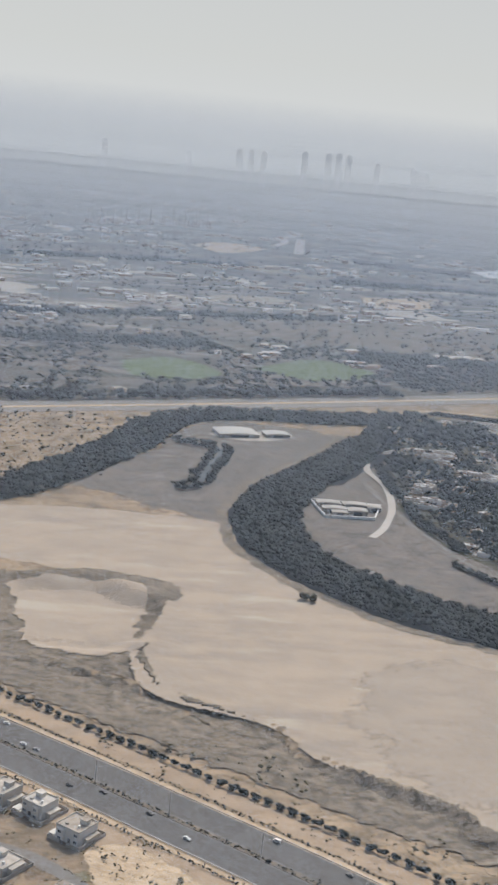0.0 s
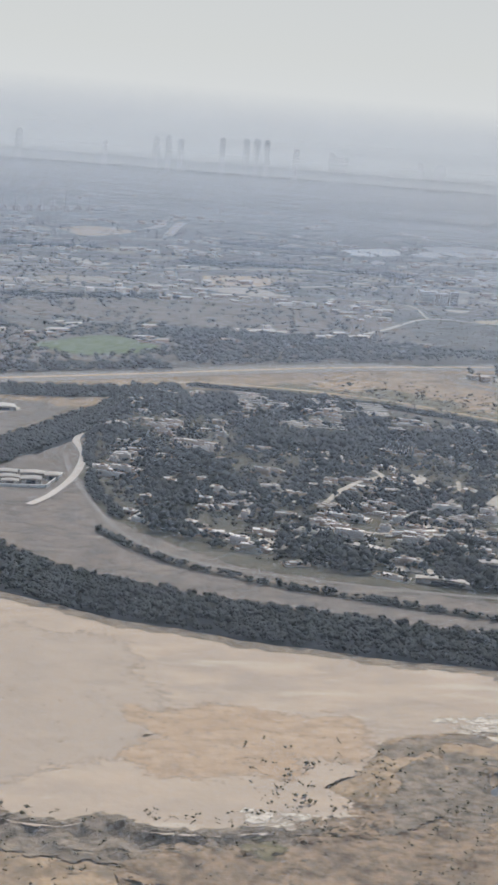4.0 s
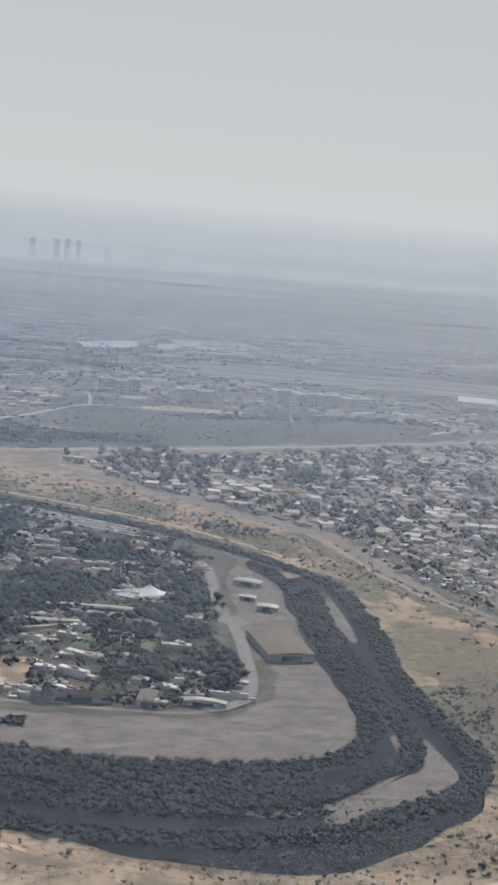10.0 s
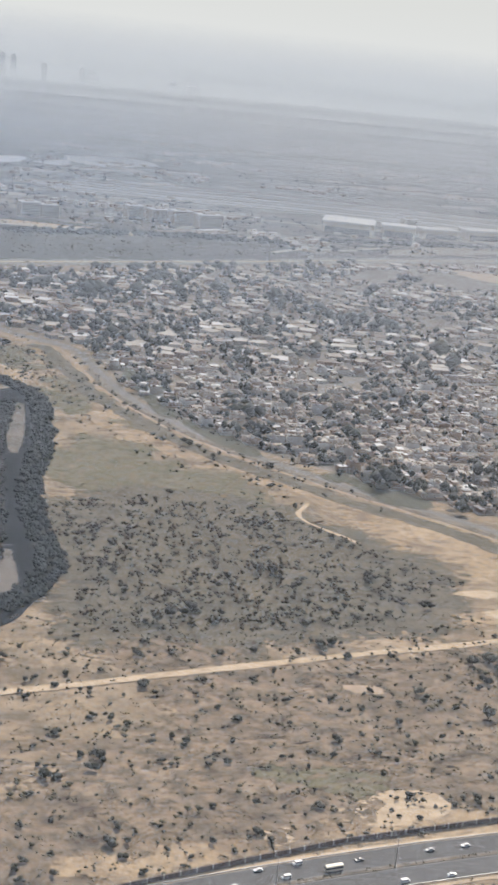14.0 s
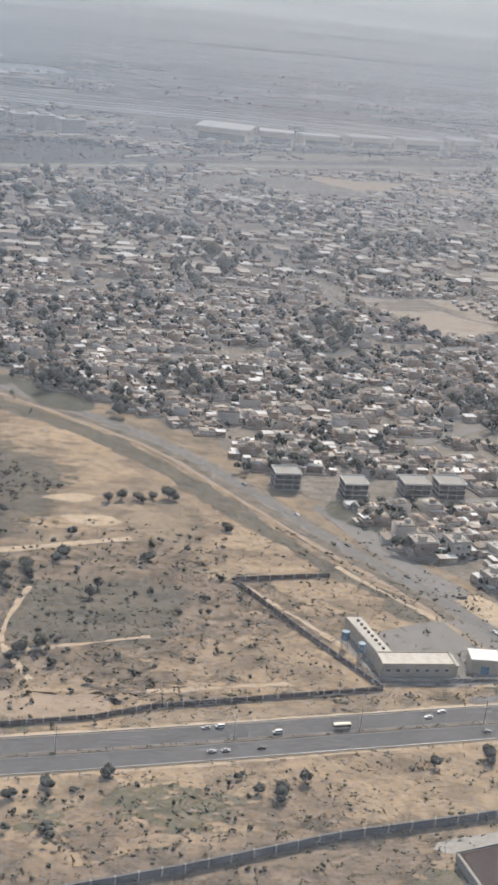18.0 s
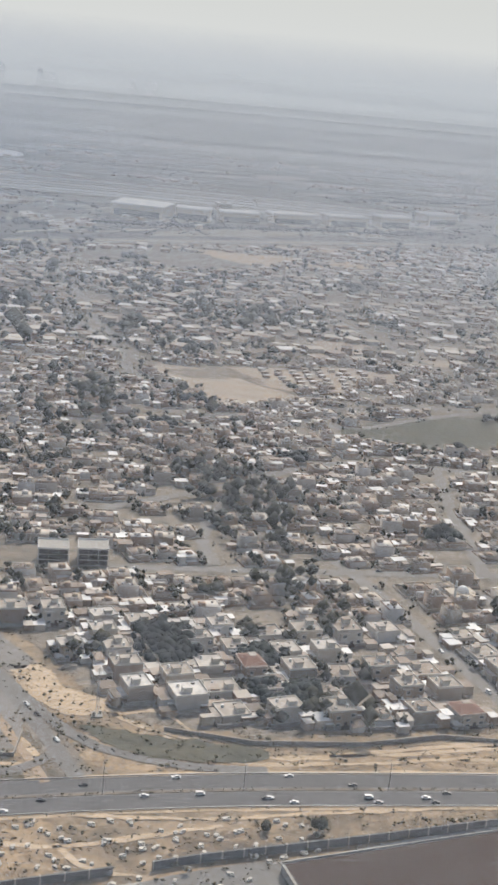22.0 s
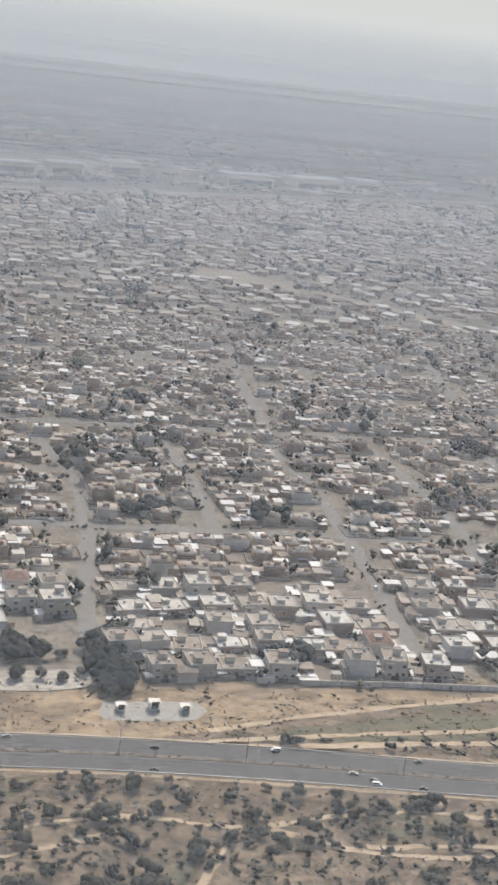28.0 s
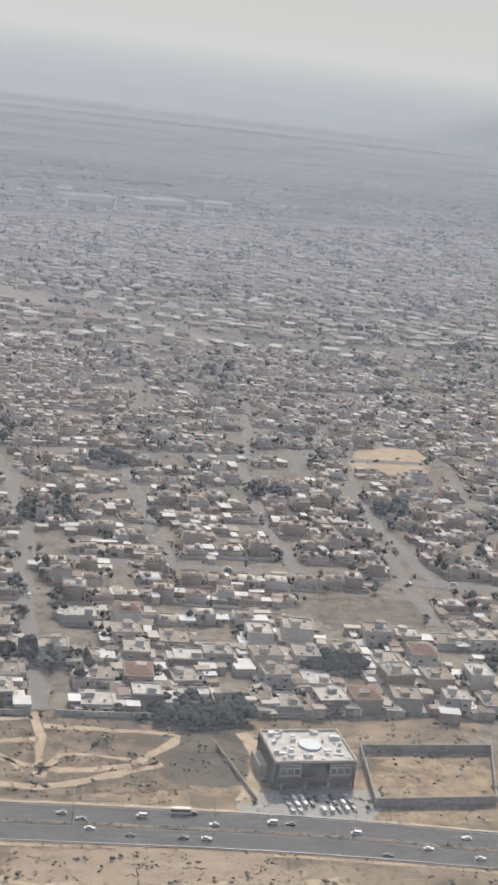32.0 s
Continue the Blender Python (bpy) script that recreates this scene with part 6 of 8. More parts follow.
r_ = random.Random(23)
for i in range(34):
    x, y = r_.uniform(900, 1900), r_.uniform(640, 1340)
    a = r_.uniform(6, 15)
    grove([(x - a, y - 4), (x + a * 0.8, y - 5), (x + a, y + 5), (x - a * 0.7, y + 6)], 14, r_.uniform(5, 8), "dark clump of trees in the far town", form=MASS)

# ---------------------------------------------------------------- houses at the edge of town


def prism(bm, pts, z0, z1):
    lo = [bm.verts.new((x, y, z0)) for x, y in pts]
    hi = [bm.verts.new((x, y, z1)) for x, y in pts]
    k = len(pts)
    for i in range(k):
        bm.faces.new((lo[i], lo[(i + 1) % k], hi[(i + 1) % k], hi[i]))
    bm.faces.new(hi)
    bm.faces.new(lo[::-1])
    bmesh.ops.recalc_face_normals(bm, faces=bm.faces[:])
    return bm


def parapet(bm, x0, x1, y0, y1, z, tall=0.45, t=0.16):
    box(bm, x0, x1, y0, y0 + t, z, z + tall)
    box(bm, x0, x1, y1 - t, y1, z, z + tall)
    box(bm, x0, x0 + t, y0 + t, y1 - t, z, z + tall)
    box(bm, x1 - t, x1, y0 + t, y1 - t, z, z + tall)


def window_bm(w, h, depth=0.10):
    """A framed window that faces -y, its pane set back behind the frame."""
    bm = bmesh.new()
    for r in ((-w / 2, w / 2, -depth, 0.05, -0.07, 0), (-w / 2, w / 2, -depth, 0.05, h, h + 0.07), (-w / 2 - 0.07, -w / 2, -depth, 0.05, -0.07, h + 0.07), (w / 2, w / 2 + 0.07, -depth, 0.05, -0.07, h + 0.07), (-0.03, 0.03, -depth * 0.8, 0.05, 0, h)):
        box(bm, *r)
    return bm


def mesh_of(name, bm, material):
    me = bpy.data.meshes.new(name)
    bm.to_mesh(me)
    bm.free()
    me.materials.append(material)
    return me


PANE = mesh_of("pane", boxes((-0.55, 0.55, -0.03, 0.04, 0.0, 0.85)), M["dark_glass"])
FRAME = mesh_of("window_frame", window_bm(1.1, 0.85), M["white"])
TANK = mesh_of("water_tank", tube(bmesh.new(), (0, 0, 0), (0, 0, 0.75), 0.42, 0.38, 10), M["white"])
COOLER = mesh_of("air_conditioner", boxes((-0.45, 0.45, -0.3, 0.3, 0, 0.5), bevel=0.04), M["concrete"])


def child(name, me, parent, m):
    ob = new(name, me)
    ob.parent = parent
    ob.matrix_local = m
    return ob


def villa(seed, storeys, label, wall="wall", red=False):
    """A flat-roofed villa in its walled yard, facing -y."""
    r = random.Random(seed)
    house = thing("house", label, "house", "villas at the edge of town")
    w, d = r.uniform(3.5, 4.2), r.uniform(3.3, 4.3)
    h = 1.95 * storeys + 0.1
    bm = boxes((-w, w, -d, d, 0, h))
    bay = r.choice((-1, 1)) * w * 0.5
    box(bm, bay - 1.3, bay + 1.3, -d - 0.9, -d, 0, h - 0.3)
    part("body", bm, M[wall], house)
    bm = bmesh.new()
    parapet(bm, -w - 0.08, w + 0.08, -d - 0.08, d + 0.08, h)
    part("parapet", bm, M["wall_pale"], house, "pale roof parapet")
    sx = -bay * r.uniform(0.3, 0.9)
    part("stair_head", boxes((sx - 1.1, sx + 1.1, d * 0.1, d * 0.1 + 2.0, h + 0.07, h + 1.35)), M["wall_pale"], house)
    part("annexe", boxes((w, w + 1.5, -d * 0.5, d * 0.8, 0, 1.9)), M["wall_cream"], house)
    part("roof_deck", boxes((-w + 0.09, w - 0.09, -d + 0.09, d - 0.09, h - 0.05, h + 0.07), (sx - 1.25, sx + 1.25, d * 0.1 - 0.15, d * 0.1 + 2.15, h + 1.35, h + 1.5), (w - 0.04, w + 1.65, -d * 0.5 - 0.1, d * 0.8 + 0.1, 1.9, 2.05)), M["roof"], house, "dusty pale flat roof")
    if red:
        bm = bmesh.new()
        v = [bm.verts.new(c) for c in ((-w - 0.3, -d - 0.3, h + 0.3), (w + 0.3, -d - 0.3, h + 0.3), (w + 0.3, d + 0.3, h + 0.3), (-w - 0.3, d + 0.3, h + 0.3), (-w * 0.4, 0, h + 1.5), (w * 0.4, 0, h + 1.5))]
        for f in ((0, 1, 5, 4), (1, 2, 5), (2, 3, 4, 5), (3, 0, 4), (3, 2, 1, 0)):
            bm.faces.new([v[i] for i in f])
        part("tiled_roof", bm, M["red_roof"], house, "faded red clay tile hipped roof")
    for s in range(storeys):
        for fx in (-w * 0.72, w * 0.72):
            if abs(fx - bay) > 1.9:
                f = child("window", FRAME, house, pose(fx, -d, 0.62 + 1.95 * s))
                child("pane", PANE, f, pose(0, 0, 0))
        f = child("window", FRAME, house, pose(bay, -d - 0.9, 0.62 + 1.9 * s))
        child("pane", PANE, f, pose(0, 0, 0))
    f = child("window", FRAME, house, pose(-w, -d * 0.3, 0.6 + 1.95 * (storeys - 1), 0, 0, -90))
    child("pane", PANE, f, pose(0, 0, 0))
    part("door", boxes((-bay * 0.4 - 0.45, -bay * 0.4 + 0.45, -d - 0.06, -d + 0.03, 0, 1.3)), M["rust"], house, "dark wooden front door")
    child("water_tank", TANK, house, pose(w * 0.5, -d * 0.4, h + 0.07))
    child("air_conditioner", COOLER, house, pose(-w * 0.45, -d * 0.55, h + 0.07))
    W, D, t = 5.6, 5.7, 0.14
    part("yard_wall", boxes((-W, -1.2, -D, -D + t, 0, 1.15), (1.2, W, -D, -D + t, 0, 1.15), (-W, W, D - t, D, 0, 1.15), (-W, -W + t, -D + t, D - t, 0, 1.15), (W - t, W, -D + t, D - t, 0, 1.15)), M["block_wall"], house, "plastered yard wall")
    part("gate", boxes((-1.16, -0.03, -D + 0.02, -D + 0.1, 0.05, 1.1), (0.03, 1.16, -D + 0.02, -D + 0.1, 0.05, 1.1)), M["rust"], house, "brown sheet metal gate")
    part("carport", boxes((-W + 0.15, -W + 2.5, -D + 0.3, -D + 3.2, 1.5, 1.6), (-W + 2.3, -W + 2.42, -D + 0.4, -D + 0.52, 0, 1.5), (-W + 2.3, -W + 2.42, -D + 2.9, -D + 3.02, 0, 1.5)), M["metal_roof"], house, "pale sheet carport")
    part("yard", boxes((-W + t, W - t, -D + t, D - t, 0, 0.05)), M["concrete"], house, "paved dusty yard")
    return house


VILLAS = [villa(1, 2, "two-storey cream rendered villa with flat roof in walled yard"), villa(2, 2, "two-storey pale villa with roof parapet in walled yard"), villa(3, 1, "single-storey flat-roofed house in walled yard"),
          villa(4, 2, "two-storey sand-coloured villa with stair head on the roof"), villa(5, 2, "two-storey white-grey villa with projecting bay"), villa(6, 1, "low brown rendered house with roof tanks"),
          villa(7, 2, "two-storey weathered villa with roof coolers"), villa(8, 2, "two-storey villa with hipped red tile roof", red=True), villa(9, 2, "two-storey tan villa with deep parapet and carport")]
near_cells = CELLS[:NEAR]
pick = random.Random(5)
for i, c in enumerate(near_cells):
    turn = c[2] if i % 3 else c[2] + math.pi / 2 * pick.choice((0, 0, 2))
    m = Matrix.Translation((c[0], c[1], 0.1)) @ Matrix.Rotation(turn, 4, "Z") @ Matrix.Diagonal((pick.uniform(0.95, 1.2), pick.uniform(0.95, 1.15), pick.uniform(0.9, 1.35), 1))
    k = i if i < len(VILLAS) else pick.choice((0, 1, 2, 2, 3, 3, 4, 4, 5, 5, 6, 6, 8, 8, 0, 1, 2, 5, 7))
    if i < len(VILLAS):
        VILLAS[k].matrix_basis = m
    else:
        o = copy_thing(VILLAS[k], pose(0, 0, 0))
        o.matrix_basis = m

# ---------------------------------------------------------------- trees that stand alone


def leaf_crown(seed, size, tall, leaves=150):
    tv, tf = crown_template(seed, leaves, True, 0.9, 5)
    me = bpy.data.meshes.new("crown")
    me.from_pydata((tv * (size, size, size * tall)).tolist(), [], [tuple(q) for q in tf.tolist()])
    for pl in me.polygons:
        pl.use_smooth = True
    return me


def tree(seed, size, tall, label, mat="leaf"):
    t = thing("tree", label, "tree", "trees standing alone")
    bm = bmesh.new()
    tube(bm, (0, 0, -0.3), (0.05 * size, 0.02, size * 0.35), 0.07 * size, 0.045 * size, 7)
    for a in range(3):
        q = a * 2.1 + seed
        tube(bm, (0.04 * size, 0.02, size * 0.3), (math.cos(q) * size * 0.22, math.sin(q) * size * 0.22, size * 0.52), 0.04 * size, 0.015 * size, 5)
    part("trunk", bm, M["bark"], t)
    me = leaf_crown(seed, size, tall)
    me.materials.append(M[mat])
    c = new("crown", me)
    c.parent = t
    return t


TREES = [tree(41, 4.2, 0.85, "dusty spreading acacia tree in sand"), tree(42, 5.0, 0.8, "broad dark green desert tree"), tree(43, 3.2, 0.9, "small round dusty green tree"), tree(44, 3.8, 1.15, "upright dark green leafy tree")]
spots = [(735, 447), (740, 449), (746, 449), (751, 451), (757, 451), (721, 417), (717, 401), (699, 376), (691, 352), (651, 402), (655, 404), (647, 463), (642, 466), (609, 425), (612, 428), (604, 424), (599, 418), (708, 340), (744, 398), (774, 424),
         (817, 283), (802, 280), (768, 274), (756, 270), (900, 288), (913, 287), (761, 268), (1128, 326), (1131, 330), (1127, 334), (1133, 340), (1126, 345), (1132, 352), (1130, 360), (1135, 364), (1102, 352), (1107, 350), (1112, 354), (1096, 351), (1117, 349), (1104, 336), (1110, 336), (1116, 334), (1121, 338),
         (1300, 318), (1304, 321), (1309, 317), (1313, 321), (1318, 318), (1302, 325), (1307, 324), (1315, 325), (1320, 323), (1296, 319), (880, 392), (884, 396), (887, 388), (882, 383), (888, 380), (879, 378), (886, 400), (73, 538), (76, 536)]
r_ = random.Random(9)
for _ in range(72):
    x = r_.uniform(1075, 1248)
    y = np.interp(x, (1075, 1300), (292, 252)) - r_.uniform(0, 62)
    spots.append((x, y))
for _ in range(60):
    spots.append((r_.uniform(480, 730), r_.uniform(265, 400)))
first = set()
for x, y in spots:
    if far_from([x], [y], MOTORWAY)[0] < 10.5:
        continue
    k = r_.randrange(4)
    sc = r_.uniform(0.75, 1.15) if not 480 < x < 690 or y > 400 else r_.uniform(0.3, 0.6)
    if x > 1060 and y < 300:
        sc *= 0.72
    m = Matrix.Translation((x, y, float(height(x, y)))) @ Matrix.Rotation(r_.uniform(0, 6), 4, "Z") @ Matrix.Diagonal((sc, sc, sc * r_.uniform(0.85, 1.1), 1))
    if k in first:
        copy_thing(TREES[k], pose(0, 0, 0)).matrix_basis = m
    else:
        TREES[k].matrix_basis = m
        first.add(k)

# ---------------------------------------------------------------- cars


def car(colour, label, kind="saloon"):
    c = thing("bus" if kind == "bus" else "car", label, "bus" if kind == "bus" else "car", "traffic on the motorway")
    paint_m = paint("car paint " + label, colour, 0.35, 0.92, 2.0)
    L, W = (2.3, 0.6) if kind == "bus" else (1.2, 0.48)
    bm = bmesh.new()
    if kind == "bus":
        box(bm, -L, L, -W, W, 0.22, 1.65, 0.08)
        glass = boxes((-L + 0.2, L + 0.015, -W - 0.012, W + 0.012, 0.85, 1.35))
    elif kind == "van":
        box(bm, -L, L, -W, W, 0.16, 0.62, 0.07)
        box(bm, -L, L * 0.55, -W + 0.03, W - 0.03, 0.6, 1.08, 0.07)
        glass = boxes((-L * 0.9, L * 0.5, -W + 0.015, W - 0.015, 0.7, 0.95), (L * 0.5, L * 0.565, -W + 0.1, W - 0.1, 0.68, 0.98))
    else:
        box(bm, -L, L, -W, W, 0.16, 0.5, 0.08)
        vs = [bm.verts.new(p) for p in ((-L * 0.78, -W + 0.04, 0.49), (L * 0.45, -W + 0.04, 0.49), (L * 0.45, W - 0.04, 0.49), (-L * 0.78, W - 0.04, 0.49), (-L * 0.5, -W + 0.13, 0.8), (L * 0.1, -W + 0.13, 0.8), (L * 0.1, W - 0.13, 0.8), (-L * 0.5, W - 0.13, 0.8))]
        for f in ((4, 5, 6, 7), (0, 1, 5, 4), (1, 2, 6, 5), (2, 3, 7, 6), (3, 0, 4, 7)):
            bm.faces.new([vs[i] for i in f])
        glass = bmesh.new()
        vs = [glass.verts.new(p) for p in ((-L * 0.74, -W + 0.03, 0.53), (L * 0.40, -W + 0.03, 0.53), (L * 0.40, W - 0.03, 0.53), (-L * 0.74, W - 0.03, 0.53), (-L * 0.54, -W + 0.10, 0.76), (L * 0.14, -W + 0.10, 0.76), (L * 0.14, W - 0.10, 0.76), (-L * 0.54, W - 0.10, 0.76))]
        for f in ((0, 1, 5, 4), (1, 2, 6, 5), (2, 3, 7, 6), (3, 0, 4, 7)):
            glass.faces.new([vs[i] for i in f])
    part("body", bm, paint_m, c)
    part("window_band", glass, M["dark_glass"], c, "dark glass windows")
    for sx in (-0.62, 0.62):
        for sy in (-1, 1):
            part("wheel", tube(bmesh.new(), (sx * L, sy * (W - 0.14), 0.18), (sx * L, sy * (W + 0.015), 0.18), 0.18, 0.18, 10), M["rubber"], c)
    return c


CARS = [car((0.72, 0.72, 0.70), "white saloon car on the road"), car((0.70, 0.70, 0.69), "white delivery van on the road", "van"), car((0.05, 0.05, 0.055), "black saloon car on the road"), car((0.36, 0.36, 0.36), "silver-grey saloon car on the road"), car((0.74, 0.73, 0.70), "white tall off-road car", "van"), car((0.62, 0.56, 0.42), "cream minibus with dark windows", "bus")]
used = set()


def put_car(k, x, y, turn, z=0.2):
    m = Matrix.Translation((x, y, z)) @ Matrix.Rotation(turn, 4, "Z")
    if k in used:
        copy_thing(CARS[k], m)
    else:
        CARS[k].matrix_basis = m
        used.add(k)


def traffic(line, total, count, seed):
    r = random.Random(seed)
    for _ in range(count):
        side, lane = r.choice((-1, 1)), r.randrange(3)
        ln = shifted(line, side * total * (0.055 + 0.43 * (lane + 0.5) / 3))
        i = r.randrange(3, len(ln) - 3)
        p, q = ln[i], ln[i + 1]
        s = r.random()
        turn = math.atan2(q[1] - p[1], q[0] - p[0]) + (math.pi if side > 0 else 0)
        put_car(r.choice((0, 0, 0, 1, 2, 2, 3, 4, 4, 0, 2, 3, 0, 4, 2, 1, 3, 2, 2, 3, 0, 2, 1, 3, 2, 0, 4, 2, 3, 2, 0, 5)), p[0] + (q[0] - p[0]) * s, p[1] + (q[1] - p[1]) * s, turn)


traffic(MOTORWAY, 15.5, 120, 3)
traffic(HIGHWAY_A, 24.0, 26, 4)
r_ = random.Random(12)
for i in range(3):
    for j in range(9):
        if r_.random() < 0.85:
            put_car(r_.choice((0, 0, 4, 1, 2, 3)), 1323.5 + j * 1.95, 276.5 - i * 2.9, math.pi / 2 + r_.uniform(-0.05, 0.05), 0.14)
for s in STREETS[:7] + STREETS[8:14]:
    for i in range(2, len(s) - 2, 3):
        d = s[i + 1] - s[i]
        n_ = np.array([-d[1], d[0]]) / np.linalg.norm(d)
        p = s[i] + n_ * r_.choice((-1.45, 1.45)) + d * r_.random()
        put_car(r_.choice((0, 0, 4, 1, 2, 3)), p[0], p[1], math.atan2(d[1], d[0]), 0.22)
for x, y in ((786, 466), (812, 412), (826, 388), (842, 350), (845, 344), (850, 330), (800, 438)):
    put_car(r_.choice((0, 2, 3)), x + 1.0, y + 0.5, -1.05, 0.24)

# ---------------------------------------------------------------- lamps, signs and masts


def street_lamp(tall, label):
    t = thing("street_lamp", label, "street lamp", "lamps along the motorway")
    part("base", boxes((-0.22, 0.22, -0.22, 0.22, 0, 0.25), bevel=0.04), M["concrete"], t)
    part("pole", tube(bmesh.new(), (0, 0, 0.2), (0, 0, tall), 0.13, 0.07, 8), M["steel"], t)
    for s in (-1, 1):
        a = part("arm", tube(bmesh.new(), (0, 0, tall - 0.15), (0, s * 1.2, tall + 0.15), 0.05, 0.04, 6), M["steel"], t)
        part("lamp_head", boxes((-0.14, 0.14, min(s * 1.1, s * 1.6), max(s * 1.1, s * 1.6), tall + 0.1, tall + 0.24), bevel=0.03), M["concrete"], a)
    return t


lamp = street_lamp(7.4, "tall grey steel double-armed street lamp in the median")
seg = np.concatenate([[0], np.cumsum(np.linalg.norm(np.diff(MOTORWAY, axis=0), axis=1))])
firstl = True
for d in np.arange(14, seg[-1] - 10, 37.0):
    i = min(int(np.searchsorted(seg, d)), len(MOTORWAY) - 2)
    p, q = MOTORWAY[i], MOTORWAY[i + 1]
    m = Matrix.Translation((p[0], p[1], 0.3)) @ Matrix.Rotation(math.atan2(q[1] - p[1], q[0] - p[0]), 4, "Z")
    if firstl:
        lamp.matrix_basis, firstl = m, False
    else:
        copy_thing(lamp, m)
for i in range(2, len(HIGHWAY_A) - 2, 3):
    p, q = HIGHWAY_A[i], HIGHWAY_A[i + 1]
    copy_thing(lamp, Matrix.Translation((p[0], p[1], 0.3)) @ Matrix.Rotation(math.atan2(q[1] - p[1], q[0] - p[0]), 4, "Z"))

mast = thing("radio_mast", "slender pale lattice radio mast on concrete pad", "mast")
part("pad", boxes((-1.6, 1.6, -1.4, 1.4, 0, 0.3), bevel=0.05), M["concrete"], mast)
for a in range(3):
    q = a * math.tau / 3
    part("leg", tube(bmesh.new(), (math.cos(q) * 0.5, math.sin(q) * 0.5, 0.3), (math.cos(q) * 0.15, math.sin(q) * 0.15, 14.5), 0.07, 0.05, 5), M["white"], mast)
bm = bmesh.new()
for j in range(14):
    rr, r2 = 0.5 - 0.35 * j / 14, 0.5 - 0.35 * (j + 1) / 14
    for a in range(3):
        q, q2 = a * math.tau / 3, (a + 1) * math.tau / 3
        tube(bm, (math.cos(q) * rr, math.sin(q) * rr, 0.3 + j), (math.cos(q2) * r2, math.sin(q2) * r2, 1.3 + j), 0.03, 0.03, 4)
part("bracing", bm, M["steel"], mast)
part("antenna_panels", boxes((-0.5, -0.35, -0.15, 0.15, 12.6, 14.2), (0.35, 0.5, -0.15, 0.15, 12.6, 14.2), (-0.15, 0.15, -0.5, -0.38, 12.6, 14.2)), M["white"], mast)
part("cabinet", boxes((-1.2, -0.5, -1.0, -0.3, 0.3, 1.5), (0.6, 1.3, 0.2, 0.9, 0.3, 1.3)), M["concrete"], mast)
mast.matrix_basis = pose(862, 345, 0.1)

# ---------------------------------------------------------------- single buildings


def wall_run(name, pts, tall, thick, panel, material, label, category="wall", cap=None):
    """A boundary wall of panels between posts along a line of corners."""
    w = thing(name, label, category)
    x0, y0 = pts[0]
    w.matrix_basis = pose(x0, y0, float(height(x0, y0)) - 0.05)
    meshes = {}
    for a, b in zip(pts[:-1], pts[1:]):
        L = math.hypot(b[0] - a[0], b[1] - a[1])
        k = max(1, round(L / panel))
        ang = math.atan2(b[1] - a[1], b[0] - a[0])
        ln = round(L / k, 2)
        if ln not in meshes:
            bm = boxes((0.06, ln - 0.06, -thick / 2, thick / 2, 0, tall), (0.0, ln, -thick * 0.8, thick * 0.8, tall, tall + 0.12))
            post = boxes((-0.16, 0.16, -thick, thick, 0, tall + 0.2))
            meshes[ln] = mesh_of("panel", bm, material), mesh_of("post", post, M["concrete"] if cap is None else cap)
        for i in range(k):
            x, y = a[0] + (b[0] - a[0]) * i / k, a[1] + (b[1] - a[1]) * i / k
            m = pose(x - x0, y - y0, float(height(x, y) - height(x0, y0)), 0, 0, math.degrees(ang))
            child("panel", meshes[ln][0], w, m)
            child("post", meshes[ln][1], w, m)
    return w


wall_run("boundary_wall", [(700, 234), (735, 242), (771, 252), (800, 257), (831, 263), (863, 270)], 2.1, 0.3, 5.5, M["blue_grey"], "long blue-grey concrete boundary wall")
wall_run("boundary_wall", [(872, 272), (883, 275), (919, 282), (976, 294), (981, 295), (993, 276), (1008, 250)], 2.1, 0.3, 5.5, M["blue_grey"], "long blue-grey concrete boundary wall with a corner")
wall_run("panel_fence", [(560, 266), (604, 280), (631, 288), (675, 297), (720, 303), (735, 308), (799, 317)], 1.3, 0.25, 4.2, M["rust"], "low brown panel fence along the highway", "fence")
wall_run("panel_fence", [(769, 384), (784, 349), (799, 317)], 1.5, 0.2, 4.0, M["rust"], "brown fence round a sandy plot", "fence")
wall_run("panel_fence", [(769, 384), (801, 388)], 1.5, 0.2, 4.0, M["rust"], "brown fence round a sandy plot", "fence")
wall_run("yard_wall", [(1351, 299), (1388, 297), (1377, 271), (1345, 272), (1351, 299)], 2.4, 0.25, 6.0, M["block_wall"], "grey block wall round a rubble lot")
wall_run("yard_wall", [(1313, 304), (1316, 276)], 1.2, 0.2, 5.0, M["block_wall"], "low wall beside a drive")
wall_run("street_front_wall", [(880, 337), (903, 330), (934, 330), (957, 335), (986, 331)], 1.2, 0.2, 5.0, M["block_wall"], "pale plastered wall round villas")

wall_run("street_front_wall", [(1182, 331), (1212, 329), (1246, 325.5), (1266, 323.5)], 1.5, 0.2, 6.0, M["wall_pale"], "long pale wall along the first houses")
wall_run("street_front_wall", [(1274, 323.5), (1288, 321.5), (1300, 320.5)], 1.5, 0.2, 6.0, M["wall_pale"], "pale wall along the first houses")


